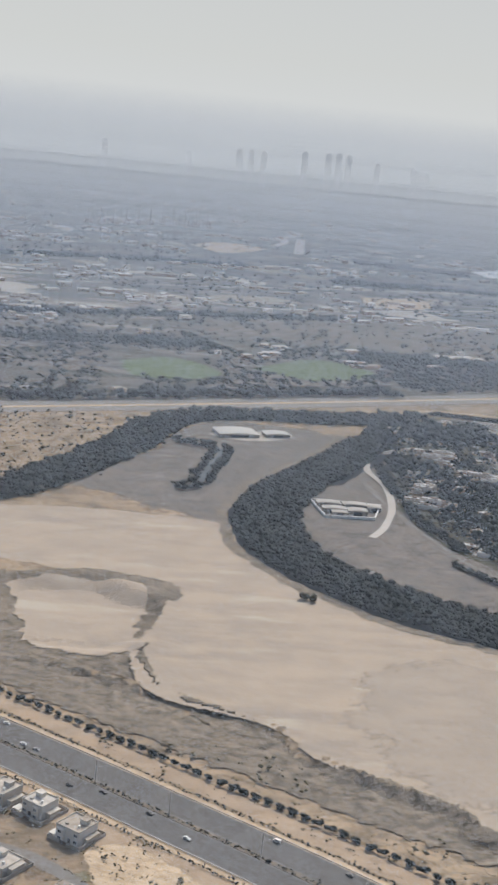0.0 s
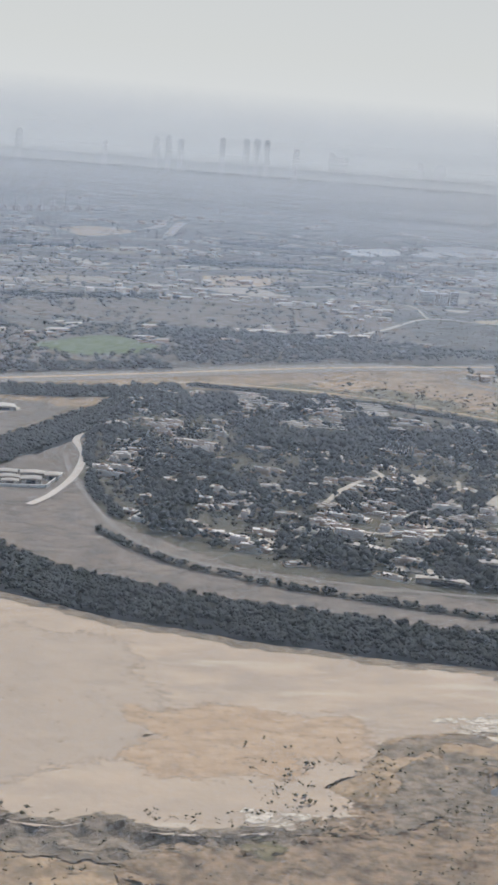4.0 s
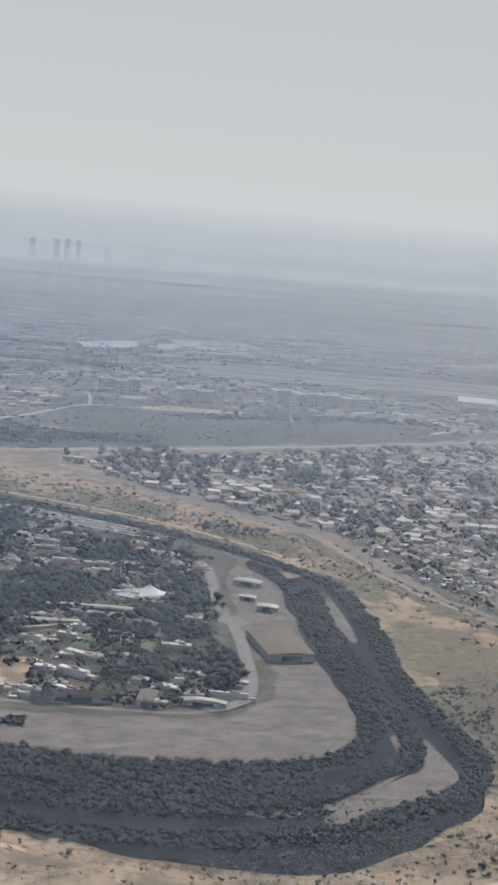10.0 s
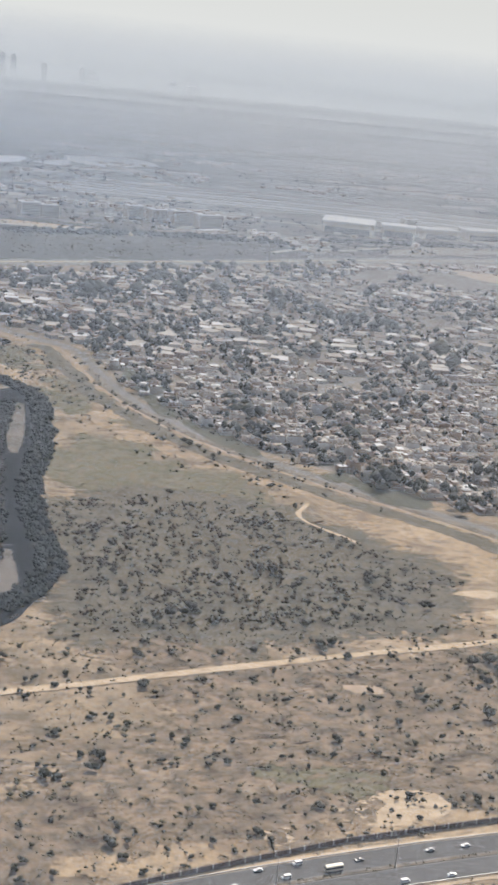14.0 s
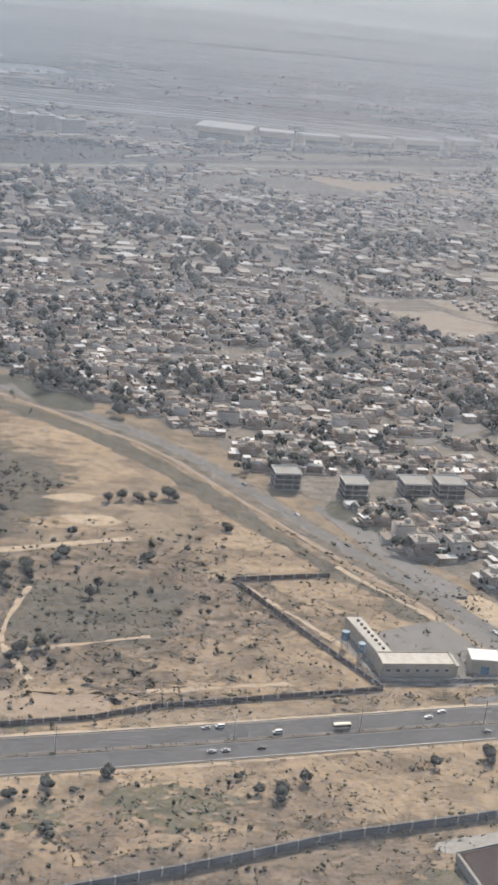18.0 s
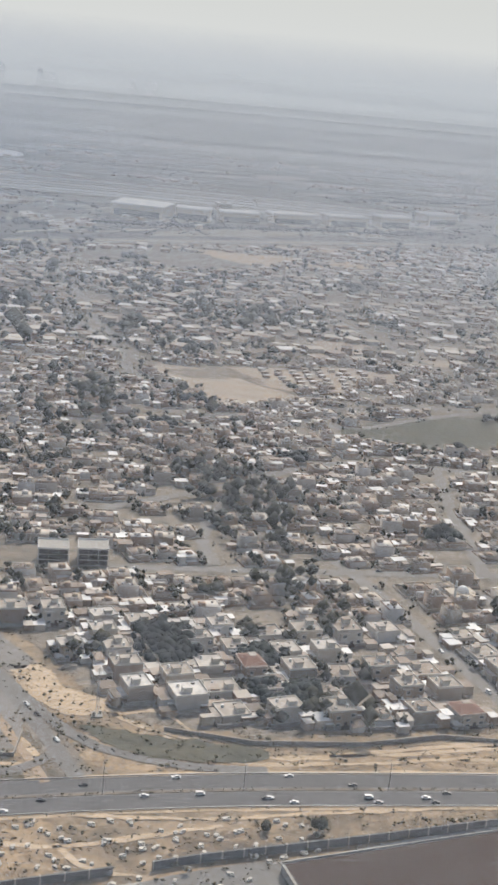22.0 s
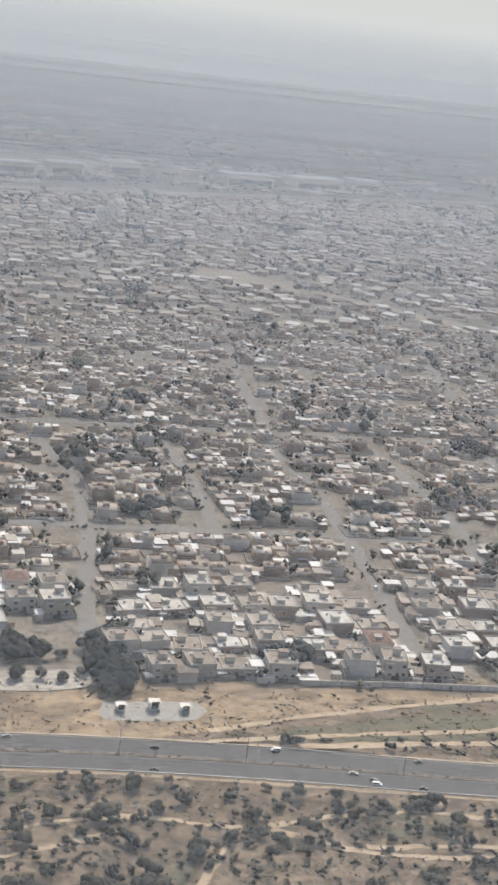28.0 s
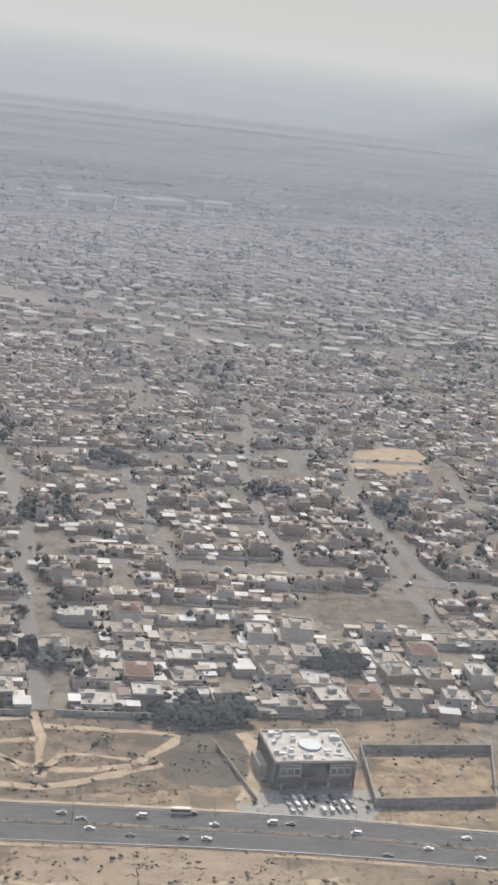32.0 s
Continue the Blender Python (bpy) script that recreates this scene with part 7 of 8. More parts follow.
def hall(label, pts, z, roof, wall, clutter, seed, cat="warehouse"):
    b = thing("warehouse", label, cat)
    x0, y0 = pts[0]
    loc = [(x - x0, y - y0) for x, y in pts]
    cx, cy = sum(p[0] for p in loc) / len(loc), sum(p[1] for p in loc) / len(loc)
    part("body", prism(bmesh.new(), loc, 0, z), M[wall], b)
    inner = [(cx + (x - cx) * 0.985, cy + (y - cy) * 0.985) for x, y in loc]
    part("roof", prism(bmesh.new(), inner, z, z + 0.12), M[roof], b, "flat brown roof")
    bm = bmesh.new()
    for a, c in zip(loc, loc[1:] + loc[:1]):
        L = math.hypot(c[0] - a[0], c[1] - a[1])
        ux, uy = (c[0] - a[0]) / L, (c[1] - a[1]) / L
        prism(bm, [(a[0], a[1]), (c[0], c[1]), (c[0] - uy * 0.3, c[1] + ux * 0.3), (a[0] - uy * 0.3, a[1] + ux * 0.3)], z, z + 0.4)
    part("parapet", bm, M["concrete"], b, "pale concrete kerb round the roof")
    r = random.Random(seed)
    for _ in range(clutter):
        t, s = r.uniform(0.1, 0.9), r.uniform(0.1, 0.6)
        x, y = cx + (loc[0][0] - cx) * s * (1 - t) + (loc[1][0] - cx) * s * t, cy + (loc[0][1] - cy) * s * (1 - t) + (loc[1][1] - cy) * s * t
        part("roof_unit", boxes((x - 0.5, x + 0.5, y - 0.3, y + 0.3, z + 0.1, z + 0.7), bevel=0.05), M["white"], b)
    b.matrix_basis = pose(x0, y0, 0.02)
    return b


hall("very large low hall with flat dark brown roof", [(901, 271), (970, 288), (989, 266), (1010, 238), (925, 210), (908, 236)], 2.2, "brown_roof", "concrete", 0, 1)
hall("very large low hall with flat dark brown roof", [(795, 243), (833, 253), (868, 262), (884, 240), (890, 222), (800, 205)], 2.2, "brown_roof", "concrete", 0, 2)
patch("paved_yard", [(866, 265), (874, 269), (898, 275), (903, 268), (908, 240), (912, 222), (895, 220), (880, 248)], 0.10, M["asphalt_old"], "grey paved yard between two halls", ragged=0.3)
patch("paved_strip", [(795, 246), (870, 265), (900, 274), (972, 292), (990, 270), (1012, 240), (1016, 240), (995, 274), (980, 293), (970, 291), (905, 276), (830, 258), (793, 250)], 0.09, M["concrete"], "pale paved strip round the halls", ragged=0.2)


def rubble(seed):
    h = thing("rubble_heap", "low heap of white rubble and slabs", "rubble", "white heaps beside the wall")
    r = random.Random(seed)
    for k in range(3):
        bm = bmesh.new()
        x, y, s = r.uniform(-0.8, 0.8), r.uniform(-0.5, 0.5), r.uniform(0.35, 0.8)
        pts = [(x + math.cos(q) * s * r.uniform(0.6, 1.2), y + math.sin(q) * s * r.uniform(0.5, 0.9)) for q in (0, 1.1, 2.2, 3.2, 4.3, 5.3)]
        prism(bm, pts, 0, r.uniform(0.25, 0.6))
        part("slab", bm, M["wall_pale"], h)
    return h


HEAPS = [rubble(s) for s in (1, 2, 3)]
r_ = random.Random(21)
heap_spots = [(831, 291), (836, 287), (845, 290), (851, 285), (842, 281), (858, 290), (862, 284), (868, 290), (849, 277), (856, 274), (846, 272), (874, 288), (880, 290), (873, 280), (866, 277), (861, 270), (879, 284), (886, 285), (889, 283), (884, 279), (892, 287), (893, 280), (896, 282), (877, 276), (870, 274), (839, 274),
              (882, 262), (886, 264), (889, 258), (884, 254), (895, 262), (899, 264), (897, 258), (892, 250), (876, 268), (869, 268), (862, 266), (856, 264), (888, 270), (893, 268)]
for _ in range(46):
    heap_spots.append((r_.uniform(836, 912), r_.uniform(271, 292)))
heap_spots = [q for q in heap_spots if far_from([q[0]], [q[1]], MOTORWAY)[0] > 11 and not inside([q[0]], [q[1]], [(795, 243), (868, 262), (884, 240), (901, 271), (970, 288), (985, 262), (905, 215), (800, 205)])[0]]
for i, (x, y) in enumerate(heap_spots):
    m = pose(x + r_.uniform(-1, 1), y + r_.uniform(-1, 1), 0.1, 0, 0, r_.uniform(-40, 40)) @ Matrix.Diagonal((r_.uniform(0.75, 1.2), r_.uniform(0.8, 1.2), 1.1, 1))
    if i < 3:
        HEAPS[i].matrix_basis = m
    else:
        copy_thing(HEAPS[i % 3], pose(0, 0, 0)).matrix_basis = m


def school():
    s = thing("school", "low L-shaped cream building with pale flat roofs", "building")
    part("wing", boxes((0, 21, -7, 0, 0, 4.4)), M["wall_cream"], s)
    part("wing_roof", boxes((0.2, 20.8, -6.8, -0.2, 4.4, 4.55)), M["wall_pale"], s, "pale flat roof")
    bm = bmesh.new()
    parapet(bm, 0, 21, -7, 0, 4.4, 0.4, 0.2)
    part("parapet", bm, M["wall_cream"], s)
    long_ = [(0.5, 0), (5.2, 0), (1.5, 22), (-3.2, 22)]
    part("long_wing", prism(bmesh.new(), long_, 0, 4.1), M["wall_cream"], s)
    part("long_roof", prism(bmesh.new(), [(0.7, 0.1), (5.0, 0.1), (1.3, 21.8), (-3.0, 21.8)], 4.1, 4.3), M["wall_pale"], s, "pale flat roof with a row of vents")
    for i in range(8):
        part("roof_vent", boxes((2.4 - i * 0.42, 3.1 - i * 0.42, 2 + i * 2.4, 2.8 + i * 2.4, 4.3, 4.8)), M["rust"], s)
    for i in range(7):
        f = child("window", FRAME, s, pose(1.8 + i * 2.8, -7, 2.3))
        child("pane", PANE, f, pose(0, 0, 0))
    part("low_block", boxes((14, 22.5, -5.5, 1.0, 0, 3.3)), M["wall_cream"], s)
    part("low_roof", boxes((13.8, 22.7, -5.7, 1.2, 3.3, 3.5)), M["wall_pale"], s)
    s.matrix_basis = pose(800, 330, 0.1)
    h = thing("hall", "small cream block building with pale roof", "building")
    part("body", boxes((-4.2, 4.2, -3.2, 3.2, 0, 4.2)), M["wall_cream"], h)
    part("roof", boxes((-4.3, 4.3, -3.3, 3.3, 4.2, 4.5)), M["white"], h, "pale flat roof")
    part("door", boxes((-1.2, 1.2, -3.26, -3.1, 0, 2.4)), M["blue_tank"], h, "blue metal door")
    h.matrix_basis = pose(831.5, 329, 0.1, 0, 0, -8)
    patch("school_yard", [(804, 334), (826, 334), (838, 333), (836, 345), (818, 358), (806, 362), (799, 352)], 0.14, M["sand"], "sandy yard behind a school", ragged=0.2)
    wall_run("yard_wall", [(797, 321), (840, 322), (842, 334)], 1.2, 0.2, 5.0, M["block_wall"], "pale wall round a paved yard")
    for x, y in ((794, 341), (797, 334)):
        t = thing("water_tower", "blue painted steel water tower", "tank", "blue tanks beside the school")
        part("tank", tube(bmesh.new(), (0, 0, 2.6), (0, 0, 5.2), 1.1, 1.1, 14), M["blue_tank"], t)
        for sx in (-0.7, 0.7):
            for sy in (-0.7, 0.7):
                part("leg", tube(bmesh.new(), (sx, sy, 0), (sx, sy, 2.65), 0.12, 0.1, 6), M["steel"], t)
        t.matrix_basis = pose(x, y, 0.1)


school()


def frame_block(x, y, w, d, storeys, label):
    """A concrete frame building under construction or open-fronted."""
    b = thing("apartment_block", label, "building", "dark-fronted blocks at the road")
    for s in range(storeys + 1):
        part("floor_slab", boxes((-w, w, -d, d, s * 2.0 + 0.1, s * 2.0 + 0.25)), M["concrete"], b)
    for s in range(storeys):
        part("storey_wall", boxes((-w + 0.4, w - 0.4, -d + 0.5, d - 0.3, s * 2.0 + 0.25, s * 2.0 + 2.0)), M["shaded_front"], b)
        for i in range(4):
            part("pillar", boxes((-w + i * (2 * w - 0.2) / 3, -w + i * (2 * w - 0.2) / 3 + 0.2, -d, -d + 0.2, s * 2.0 + 0.25, s * 2.0 + 2.0)), M["concrete"], b)
    bm = bmesh.new()
    parapet(bm, -w, w, -d, d, storeys * 2.0 + 0.25, 0.5)
    part("parapet", bm, M["white"], b)
    b.matrix_basis = pose(x, y, 0.12)
    return b


for q in ((826.5, 459, 4.6, 5), (850.5, 461, 5.4, 5), (864.5, 462, 5.4, 5), (802.5, 467, 5.0, 4.5)):
    frame_block(*q, 3, "three-storey block with dark open front and white parapet")
patch("forecourt", [(808, 446), (814, 447), (834, 407), (829, 400), (818, 420)], 0.18, M["asphalt_old"], "paved forecourts along the road", ragged=0.3)


def office_block():
    b = thing("office_block", "large dark-fronted block with cluttered white roof", "building")
    part("body", boxes((-10.5, 10.5, -8.3, 8.3, 0, 6.8)), M["shaded_front"], b)
    bm = bmesh.new()
    parapet(bm, -10.6, 10.6, -8.4, 8.4, 6.8, 0.7, 0.4)
    part("parapet", bm, M["wall_cream"], b)
    part("roof", boxes((-10.2, 10.2, -8.0, 8.0, 6.8, 6.95)), M["roof"], b, "pale littered flat roof")
    part("skylight", tube(bmesh.new(), (0.8, 0.3, 6.95), (0.8, 0.3, 7.5), 3.2, 2.9, 12), M["sky_glass"], b, "pale blue glass skylight")
    r = random.Random(8)
    for _ in range(46):
        x, y = r.uniform(-9.5, 9.5), r.uniform(-7.4, 7.4)
        if abs(x - 0.8) < 3.6 and abs(y - 0.3) < 3.6:
            continue
        s = r.uniform(0.3, 0.95)
        part("roof_unit", boxes((x - s, x + s, y - s * 0.6, y + s * 0.6, 6.95, 6.95 + r.uniform(0.3, 1.1))), M["white"], b)
    for sx in (-6.6, 6.4):
        part("panel", boxes((sx - 2.9, sx + 2.9, -8.6, -8.3, 3.2, 6.5)), M["block_wall"], b, "grey facade panel")
        for i in range(3):
            f = child("window", FRAME, b, Matrix.Translation((sx - 1.8 + i * 1.8, -8.62, 3.9)) @ Matrix.Diagonal((1.1, 1, 1.9, 1)))
            child("pane", PANE, f, pose(0, 0, 0))
    part("glass_front", boxes((-3.2, 3.2, -8.45, -8.3, 0.8, 6.4)), M["dark_glass"], b, "dark glazed entrance bay")
    part("canopy", boxes((-9.5, 9.5, -10.6, -8.3, 2.9, 3.15)), M["rust"], b)
    for sx in (-9.0, -3.0, 3.0, 9.0):
        part("column", tube(bmesh.new(), (sx, -10.2, 0), (sx, -10.2, 2.9), 0.2, 0.2, 8), M["concrete"], b)
    part("side_wing", boxes((-12.6, -10.5, -2.0, 6.0, 0, 3.0)), M["wall_cream"], b)
    b.matrix_basis = pose(1332.5, 290, 0.1, 0, 0, -1.5)
    patch("car_park", [(1316, 280), (1321, 281), (1345, 280), (1349, 279), (1342, 266), (1310, 271)], 0.13, M["concrete"], "paved car park before the block", ragged=0.2)


office_block()


def kiosk(x, y, w, d, h, label):
    k = thing("kiosk", label, "kiosk", "kiosks beside the motorway")
    part("body", boxes((-w, w, -d, d, 0, h)), M["white"], k)
    part("roof", boxes((-w - 0.3, w + 0.3, -d - 0.6, d + 0.3, h, h + 0.2), bevel=0.04), M["metal_roof"], k)
    part("shutter", boxes((-w * 0.7, w * 0.7, -d - 0.06, -d + 0.02, 0.4, h - 0.3)), M["dark_glass"], k)
    part("sign_board", boxes((-w * 0.8, w * 0.8, -d - 0.75, -d - 0.62, h + 0.1, h + 0.7)), M["rust"], k)
    k.matrix_basis = pose(x, y, 0.14)


patch("kiosk_yard", [(1125, 322), (1150, 321), (1148, 312), (1124, 313)], 0.12, M["concrete"], "pale paved kiosk yard", ragged=0.3)
for q in ((1129, 318, 1.1, 1.0, 1.5), (1138, 318.5, 1.3, 1.1, 2.0), (1146, 317, 1.1, 1.0, 1.4)):
    kiosk(*q, "small white roadside kiosk with flat metal roof")
patch("white_lot", [(1096, 340), (1123, 340), (1122, 330), (1096, 330)], 0.2, M["white_earth"], "white lot planted with young trees", ragged=0.8)

# long shed and halls of the park


def shed(x, y, w, d, h, turn, label, wall="block_wall", roof="brown_shed", name="shed"):
    s = thing(name, label, "shed")
    part("body", boxes((-w, w, -d, d, 0, h)), M[wall], s)
    bm = bmesh.new()
    k = 8
    rows_ = [[bm.verts.new((-w - 0.4 + (2 * w + 0.8) * i / k, yy, h + 0.12 + min(0.9, 0.1 * w) * math.sin(math.pi * i / k))) for i in range(k + 1)] for yy in (-d - 0.4, d + 0.4)]
    for i in range(k):
        bm.faces.new((rows_[0][i], rows_[0][i + 1], rows_[1][i + 1], rows_[1][i]))
    bmesh.ops.solidify(bm, geom=bm.faces[:], thickness=0.15)
    part("roof", bm, M[roof], s, "shallow arched sheet roof")
    part("door", boxes((-w * 0.45, w * 0.45, -d - 0.1, -d + 0.05, 0, h * 0.8)), M["dark_glass"], s, "wide dark doorway")
    s.matrix_basis = pose(x, y, 0.12, 0, 0, turn)
    return s


shed(516, 590, 10.5, 19, 3.2, 6, "long shed with arched dusty brown roof")
shed(448, 515, 3.2, 6.5, 2.6, -14, "small shed with arched tan roof")
for q in ((520, 700, 7, 3.0, 2.4, -28), (522, 652, 5, 2.8, 2.4, -22), (470, 512, 9, 1.6, 2.0, -12), (430, 640, 40, 1.2, 2.0, -6), (400, 614, 26, 1.6, 2.0, 4), (470, 660, 9, 2, 2.0, -5), (300, 548, 12, 2, 2, -15), (270, 590, 13, 1.8, 2, -18), (330, 575, 9, 2, 2, -10), (250, 610, 8, 3, 2, -20), (515, 670, 4, 2, 2, -20)):
    shed(*q, "long low building with pale roof", roof="metal_roof")


def tent(x, y, rad, tall, label):
    t = thing("tent_pavilion", label, "pavilion", "peaked pavilions in the park")
    bm = bmesh.new()
    rings = []
    for j in range(7):
        s = j / 6
        rr, z = rad * (1 - s) ** 1.3 + 0.15, 1.8 + (tall - 1.8) * s ** 1.2
        rings.append([bm.verts.new((rr * math.cos(a * math.tau / 12) * (1.0 if a % 3 else 1.12), rr * 0.8 * math.sin(a * math.tau / 12), z)) for a in range(12)])
    for p, q in zip(rings[:-1], rings[1:]):
        for a in range(12):
            bm.faces.new((p[a], p[(a + 1) % 12], q[(a + 1) % 12], q[a]))
    bm.faces.new(rings[-1])
    part("canopy", bm, M["white"], t, "white peaked fabric canopy")
    for a in range(6):
        q = a * math.tau / 6
        part("pole", tube(bmesh.new(), (rad * 0.9 * math.cos(q), rad * 0.72 * math.sin(q), 0), (rad * 0.9 * math.cos(q), rad * 0.72 * math.sin(q), 2.0), 0.15, 0.15, 6), M["steel"], t)
    part("mast", tube(bmesh.new(), (0, 0, 0), (0, 0, tall + 1.2), 0.22, 0.12, 6), M["rust"], t)
    t.matrix_basis = pose(x, y, 0.12)


tent(464, 669, 10, 6.5, "white peaked fabric pavilion with dark mast")
tent(453, 667, 7, 5.0, "white peaked fabric pavilion")
tent(401, 668, 9, 6.5, "grey-white peaked pavilion among trees")
for pts in ([(300, 640), (312, 652), (322, 640), (310, 628)], [(318, 700), (330, 720), (322, 735), (312, 712)], [(360, 660), (372, 690), (366, 700), (355, 672)], [(385, 618), (410, 622), (405, 632), (380, 628)], [(250, 660), (262, 672), (258, 680), (246, 668)], [(440, 740), (462, 735), (458, 752), (438, 752)], [(395, 720), (415, 715), (412, 730), (394, 732)],
            [(430, 600), (447, 596), (450, 606), (432, 610)], [(345, 560), (376, 552), (374, 560), (346, 568)], [(350, 545), (400, 536), (402, 545), (352, 553)], [(280, 566), (300, 560), (301, 566), (282, 572)], [(225, 590), (245, 584), (243, 592), (226, 598)]):
    patch("plaza", pts, 0.55, M["white_earth"], "pale paved clearing in the park", ragged=2)
ribbon("park_road", [(136, 790), (133, 768), (138, 740), (137, 705), (133, 680), (124, 650), (116, 634)], 3.4, 0.6, M["road_pale"], 0, "pale road between dark trees", ragged=0.3)
patch("lawn", [(425, 585), (448, 580), (462, 600), (450, 622), (425, 618)], 0.5, M["grass"], "green park lawn", ragged=3)

for pts, w in PARK_PATHS:
    ribbon("park_path", pts, w, 1.2, M["white_earth"], 0, "pale winding path between park trees", "path", 0.5, step=4.0)
for pts in ([(390, 730), (406, 728), (400, 704), (388, 710)], [(426, 754), (461, 778), (467, 767), (437, 746)], [(438, 712), (455, 726), (456, 710), (438, 702)], [(351, 774), (361, 789), (358, 757)], [(298, 730), (310, 748), (304, 752), (294, 742)], [(300, 640), (312, 652), (322, 640)]):
    patch("plaza", pts, 0.9, M["grey_earth"], "dusty pink clearing in the park", ragged=2)
patch("sand_court", [(336, 553), (400, 563), (402, 542), (393, 526), (363, 528), (336, 538)], 0.8, M["sand"], "sandy court with a few trees", ragged=1.5)
patch("roundabout", [(494, 634), (501, 640), (508, 634), (509, 626), (501, 621), (494, 627)], 0.62, M["asphalt_old"], "asphalt roundabout of the park road", ragged=0.3)
# cars under shade roofs in long rows, and open car parks
for (x0, y0), (x1, y1), rows_n, dy in (((236, 900), (342, 884), 6, 6.5), ((268, 836), (338, 826), 4, 6.5), ((380, 856), (474, 792), 4, 6.5)):
    for i in range(rows_n):
        k_ = 5
        for j in range(k_):
            a, b_ = j / k_, (j + 0.86) / k_
            ribbon("shade_roof", [(x0 + (x1 - x0) * a, y0 + (y1 - y0) * a + i * dy), (x0 + (x1 - x0) * b_, y0 + (y1 - y0) * b_ + i * dy)], 1.2, 2.6, M["metal_roof"], 0, "long white shade roof over parked cars", "shade roof", thick=0.3)
av = thing("aviary", "tall pale netted aviary on steel poles", "aviary")
for i in range(9):
    part("pole", tube(bmesh.new(), (-8 + i * 2, 0, 0), (-8 + i * 2, 0, 8.5), 0.22, 0.18, 6), M["steel"], av)
    part("net", boxes((-8 + i * 2 + 0.3, -8 + i * 2 + 1.2, -0.05, 0.05, 0.5, 8.3)), M["blue_grey"], av)
av.matrix_basis = pose(325, 781, 0.1)
belt("tree_belt", smooth([(143, 780), (141, 740), (146, 700), (146, 668), (160, 620)], 6), 6, 4.0, 0.3, "dark trees beside the pale road")
shed(419, 514, 16, 2.4, 2.6, 2, "long low brown-roofed hall", roof="brown_roof")
shed(378, 524, 14, 2.6, 3.0, 1, "long pale-roofed open shed", roof="metal_roof")

# compound in the bend of the wadi
patch("compound_ground", [(84, 700), (110, 730), (130, 700), (132, 668), (118, 645), (100, 640), (88, 665)], 0.2, M["grey_earth"], "bare ground of a compound", ragged=2)
wall_run("yard_wall", [(91, 694), (129, 692), (122, 666), (96, 664), (91, 694)], 1.6, 0.4, 8.0, M["white"], "white wall round a compound")
for q in ((100, 686, 6, 2.6), (114, 686, 6, 2.6), (124, 684, 3.5, 3), (102, 676, 6, 2.4), (114, 675, 5, 3), (104, 669, 4, 2)):
    shed(q[0], q[1], q[2], q[3], 2.4, 3, "low white-roofed compound building", roof="metal_roof")
patch("white_roof_yard", [(42, 832), (68, 848), (92, 848), (84, 834), (60, 824)], 0.25, M["white_earth"], "white cleared yard", ragged=2)
shed(58, 838, 13, 9, 2, 14, "large warehouse with a white roof", roof="white")
shed(84, 842, 8, 5, 2, 14, "low white-roofed shed beside a warehouse", roof="white")
HOOK = smooth([(18, 806), (40, 800), (47, 786), (38, 745), (30, 706), (18, 700)], 5)
ribbon("dark_channel", HOOK, 4, 0.3, M["water"], 0, "narrow grey channel lined with trees", "channel")
belt("channel_trees", shifted(HOOK, 4.5), 4, 3.8, 0.25, "trees lining a channel")
belt("channel_trees", shifted(HOOK, -4.5), 4, 3.8, 0.25, "trees lining a channel")

# houses beside the wide motorway
for i, (x, y, k) in enumerate(((-31, 352, 0), (-20, 346, 3), (-9, 334, 4), (-27, 317, 2), (-38, 328, 1), (-52, 345, 5), (-46, 364, 6), (-10, 303, 2))):
    copy_thing(VILLAS[k], pose(0, 0, 0)).matrix_basis = pose(x, y, 0.06, 0, 0, -37)
ribbon("street", [(-60, 338), (-20, 322), (2, 300)], 4, 0.16, M["asphalt_old"], 0, "dusty street between houses", ragged=0.3)
patch("sandy_plot", [(-6, 325), (6, 330), (28, 305), (22, 292), (5, 300)], 0.14, M["track"], "bare orange sand plot", ragged=1)

# rows of young trees beside the motorways
def hedge_row(line, pitch, length, deep, tall, label):
    """Clipped hedge blocks in an even row."""
    d_ = np.concatenate([[0], np.cumsum(np.linalg.norm(np.diff(line, axis=0), axis=1))])
    t_ = np.arange(1, d_[-1] - 1, pitch)
    x, y = np.interp(t_, d_, line[:, 0]), np.interp(t_, d_, line[:, 1])
    x1, y1 = np.interp(t_ + 1, d_, line[:, 0]), np.interp(t_ + 1, d_, line[:, 1])
    k = len(t_)
    places = np.stack([x, y, height(x, y), np.arctan2(y1 - y, x1 - x), length * rng.uniform(0.85, 1.1, k), deep * rng.uniform(0.9, 1.1, k), tall * rng.uniform(0.85, 1.1, k), rng.integers(0, 6, k)], 1)
    return stamp("hedge", ROUND, places, M["leaf_dark"], label, "hedge")


hedge_row(shifted(HIGHWAY_A, 26), 4.3, 4.0, 2.2, 2.2, "even row of clipped dark hedge blocks beside the motorway")
for off, pitch, sz, lbl in ((15, 1.6, 1.2, "low hedge along the motorway"), (-15, 1.5, 1.2, "low hedge along the motorway"), (0, 1.6, 1.2, "shrubs in the motorway median")):
    ln = shifted(HIGHWAY_A, off)
    d_ = np.concatenate([[0], np.cumsum(np.linalg.norm(np.diff(ln, axis=0), axis=1))])
    t_ = np.arange(0, d_[-1], pitch)
    x, y = np.interp(t_, d_, ln[:, 0]), np.interp(t_, d_, ln[:, 1])
    stamp("hedge", CLUMPS, place_rows(x + rng.normal(0, 0.3, len(x)), y + rng.normal(0, 0.3, len(x)), sz * rng.uniform(0.7, 1.2, len(x)), 0.9), M["leaf_dark"], lbl, "shrubs")
ln = MOTORWAY
d_ = np.concatenate([[0], np.cumsum(np.linalg.norm(np.diff(ln, axis=0), axis=1))])
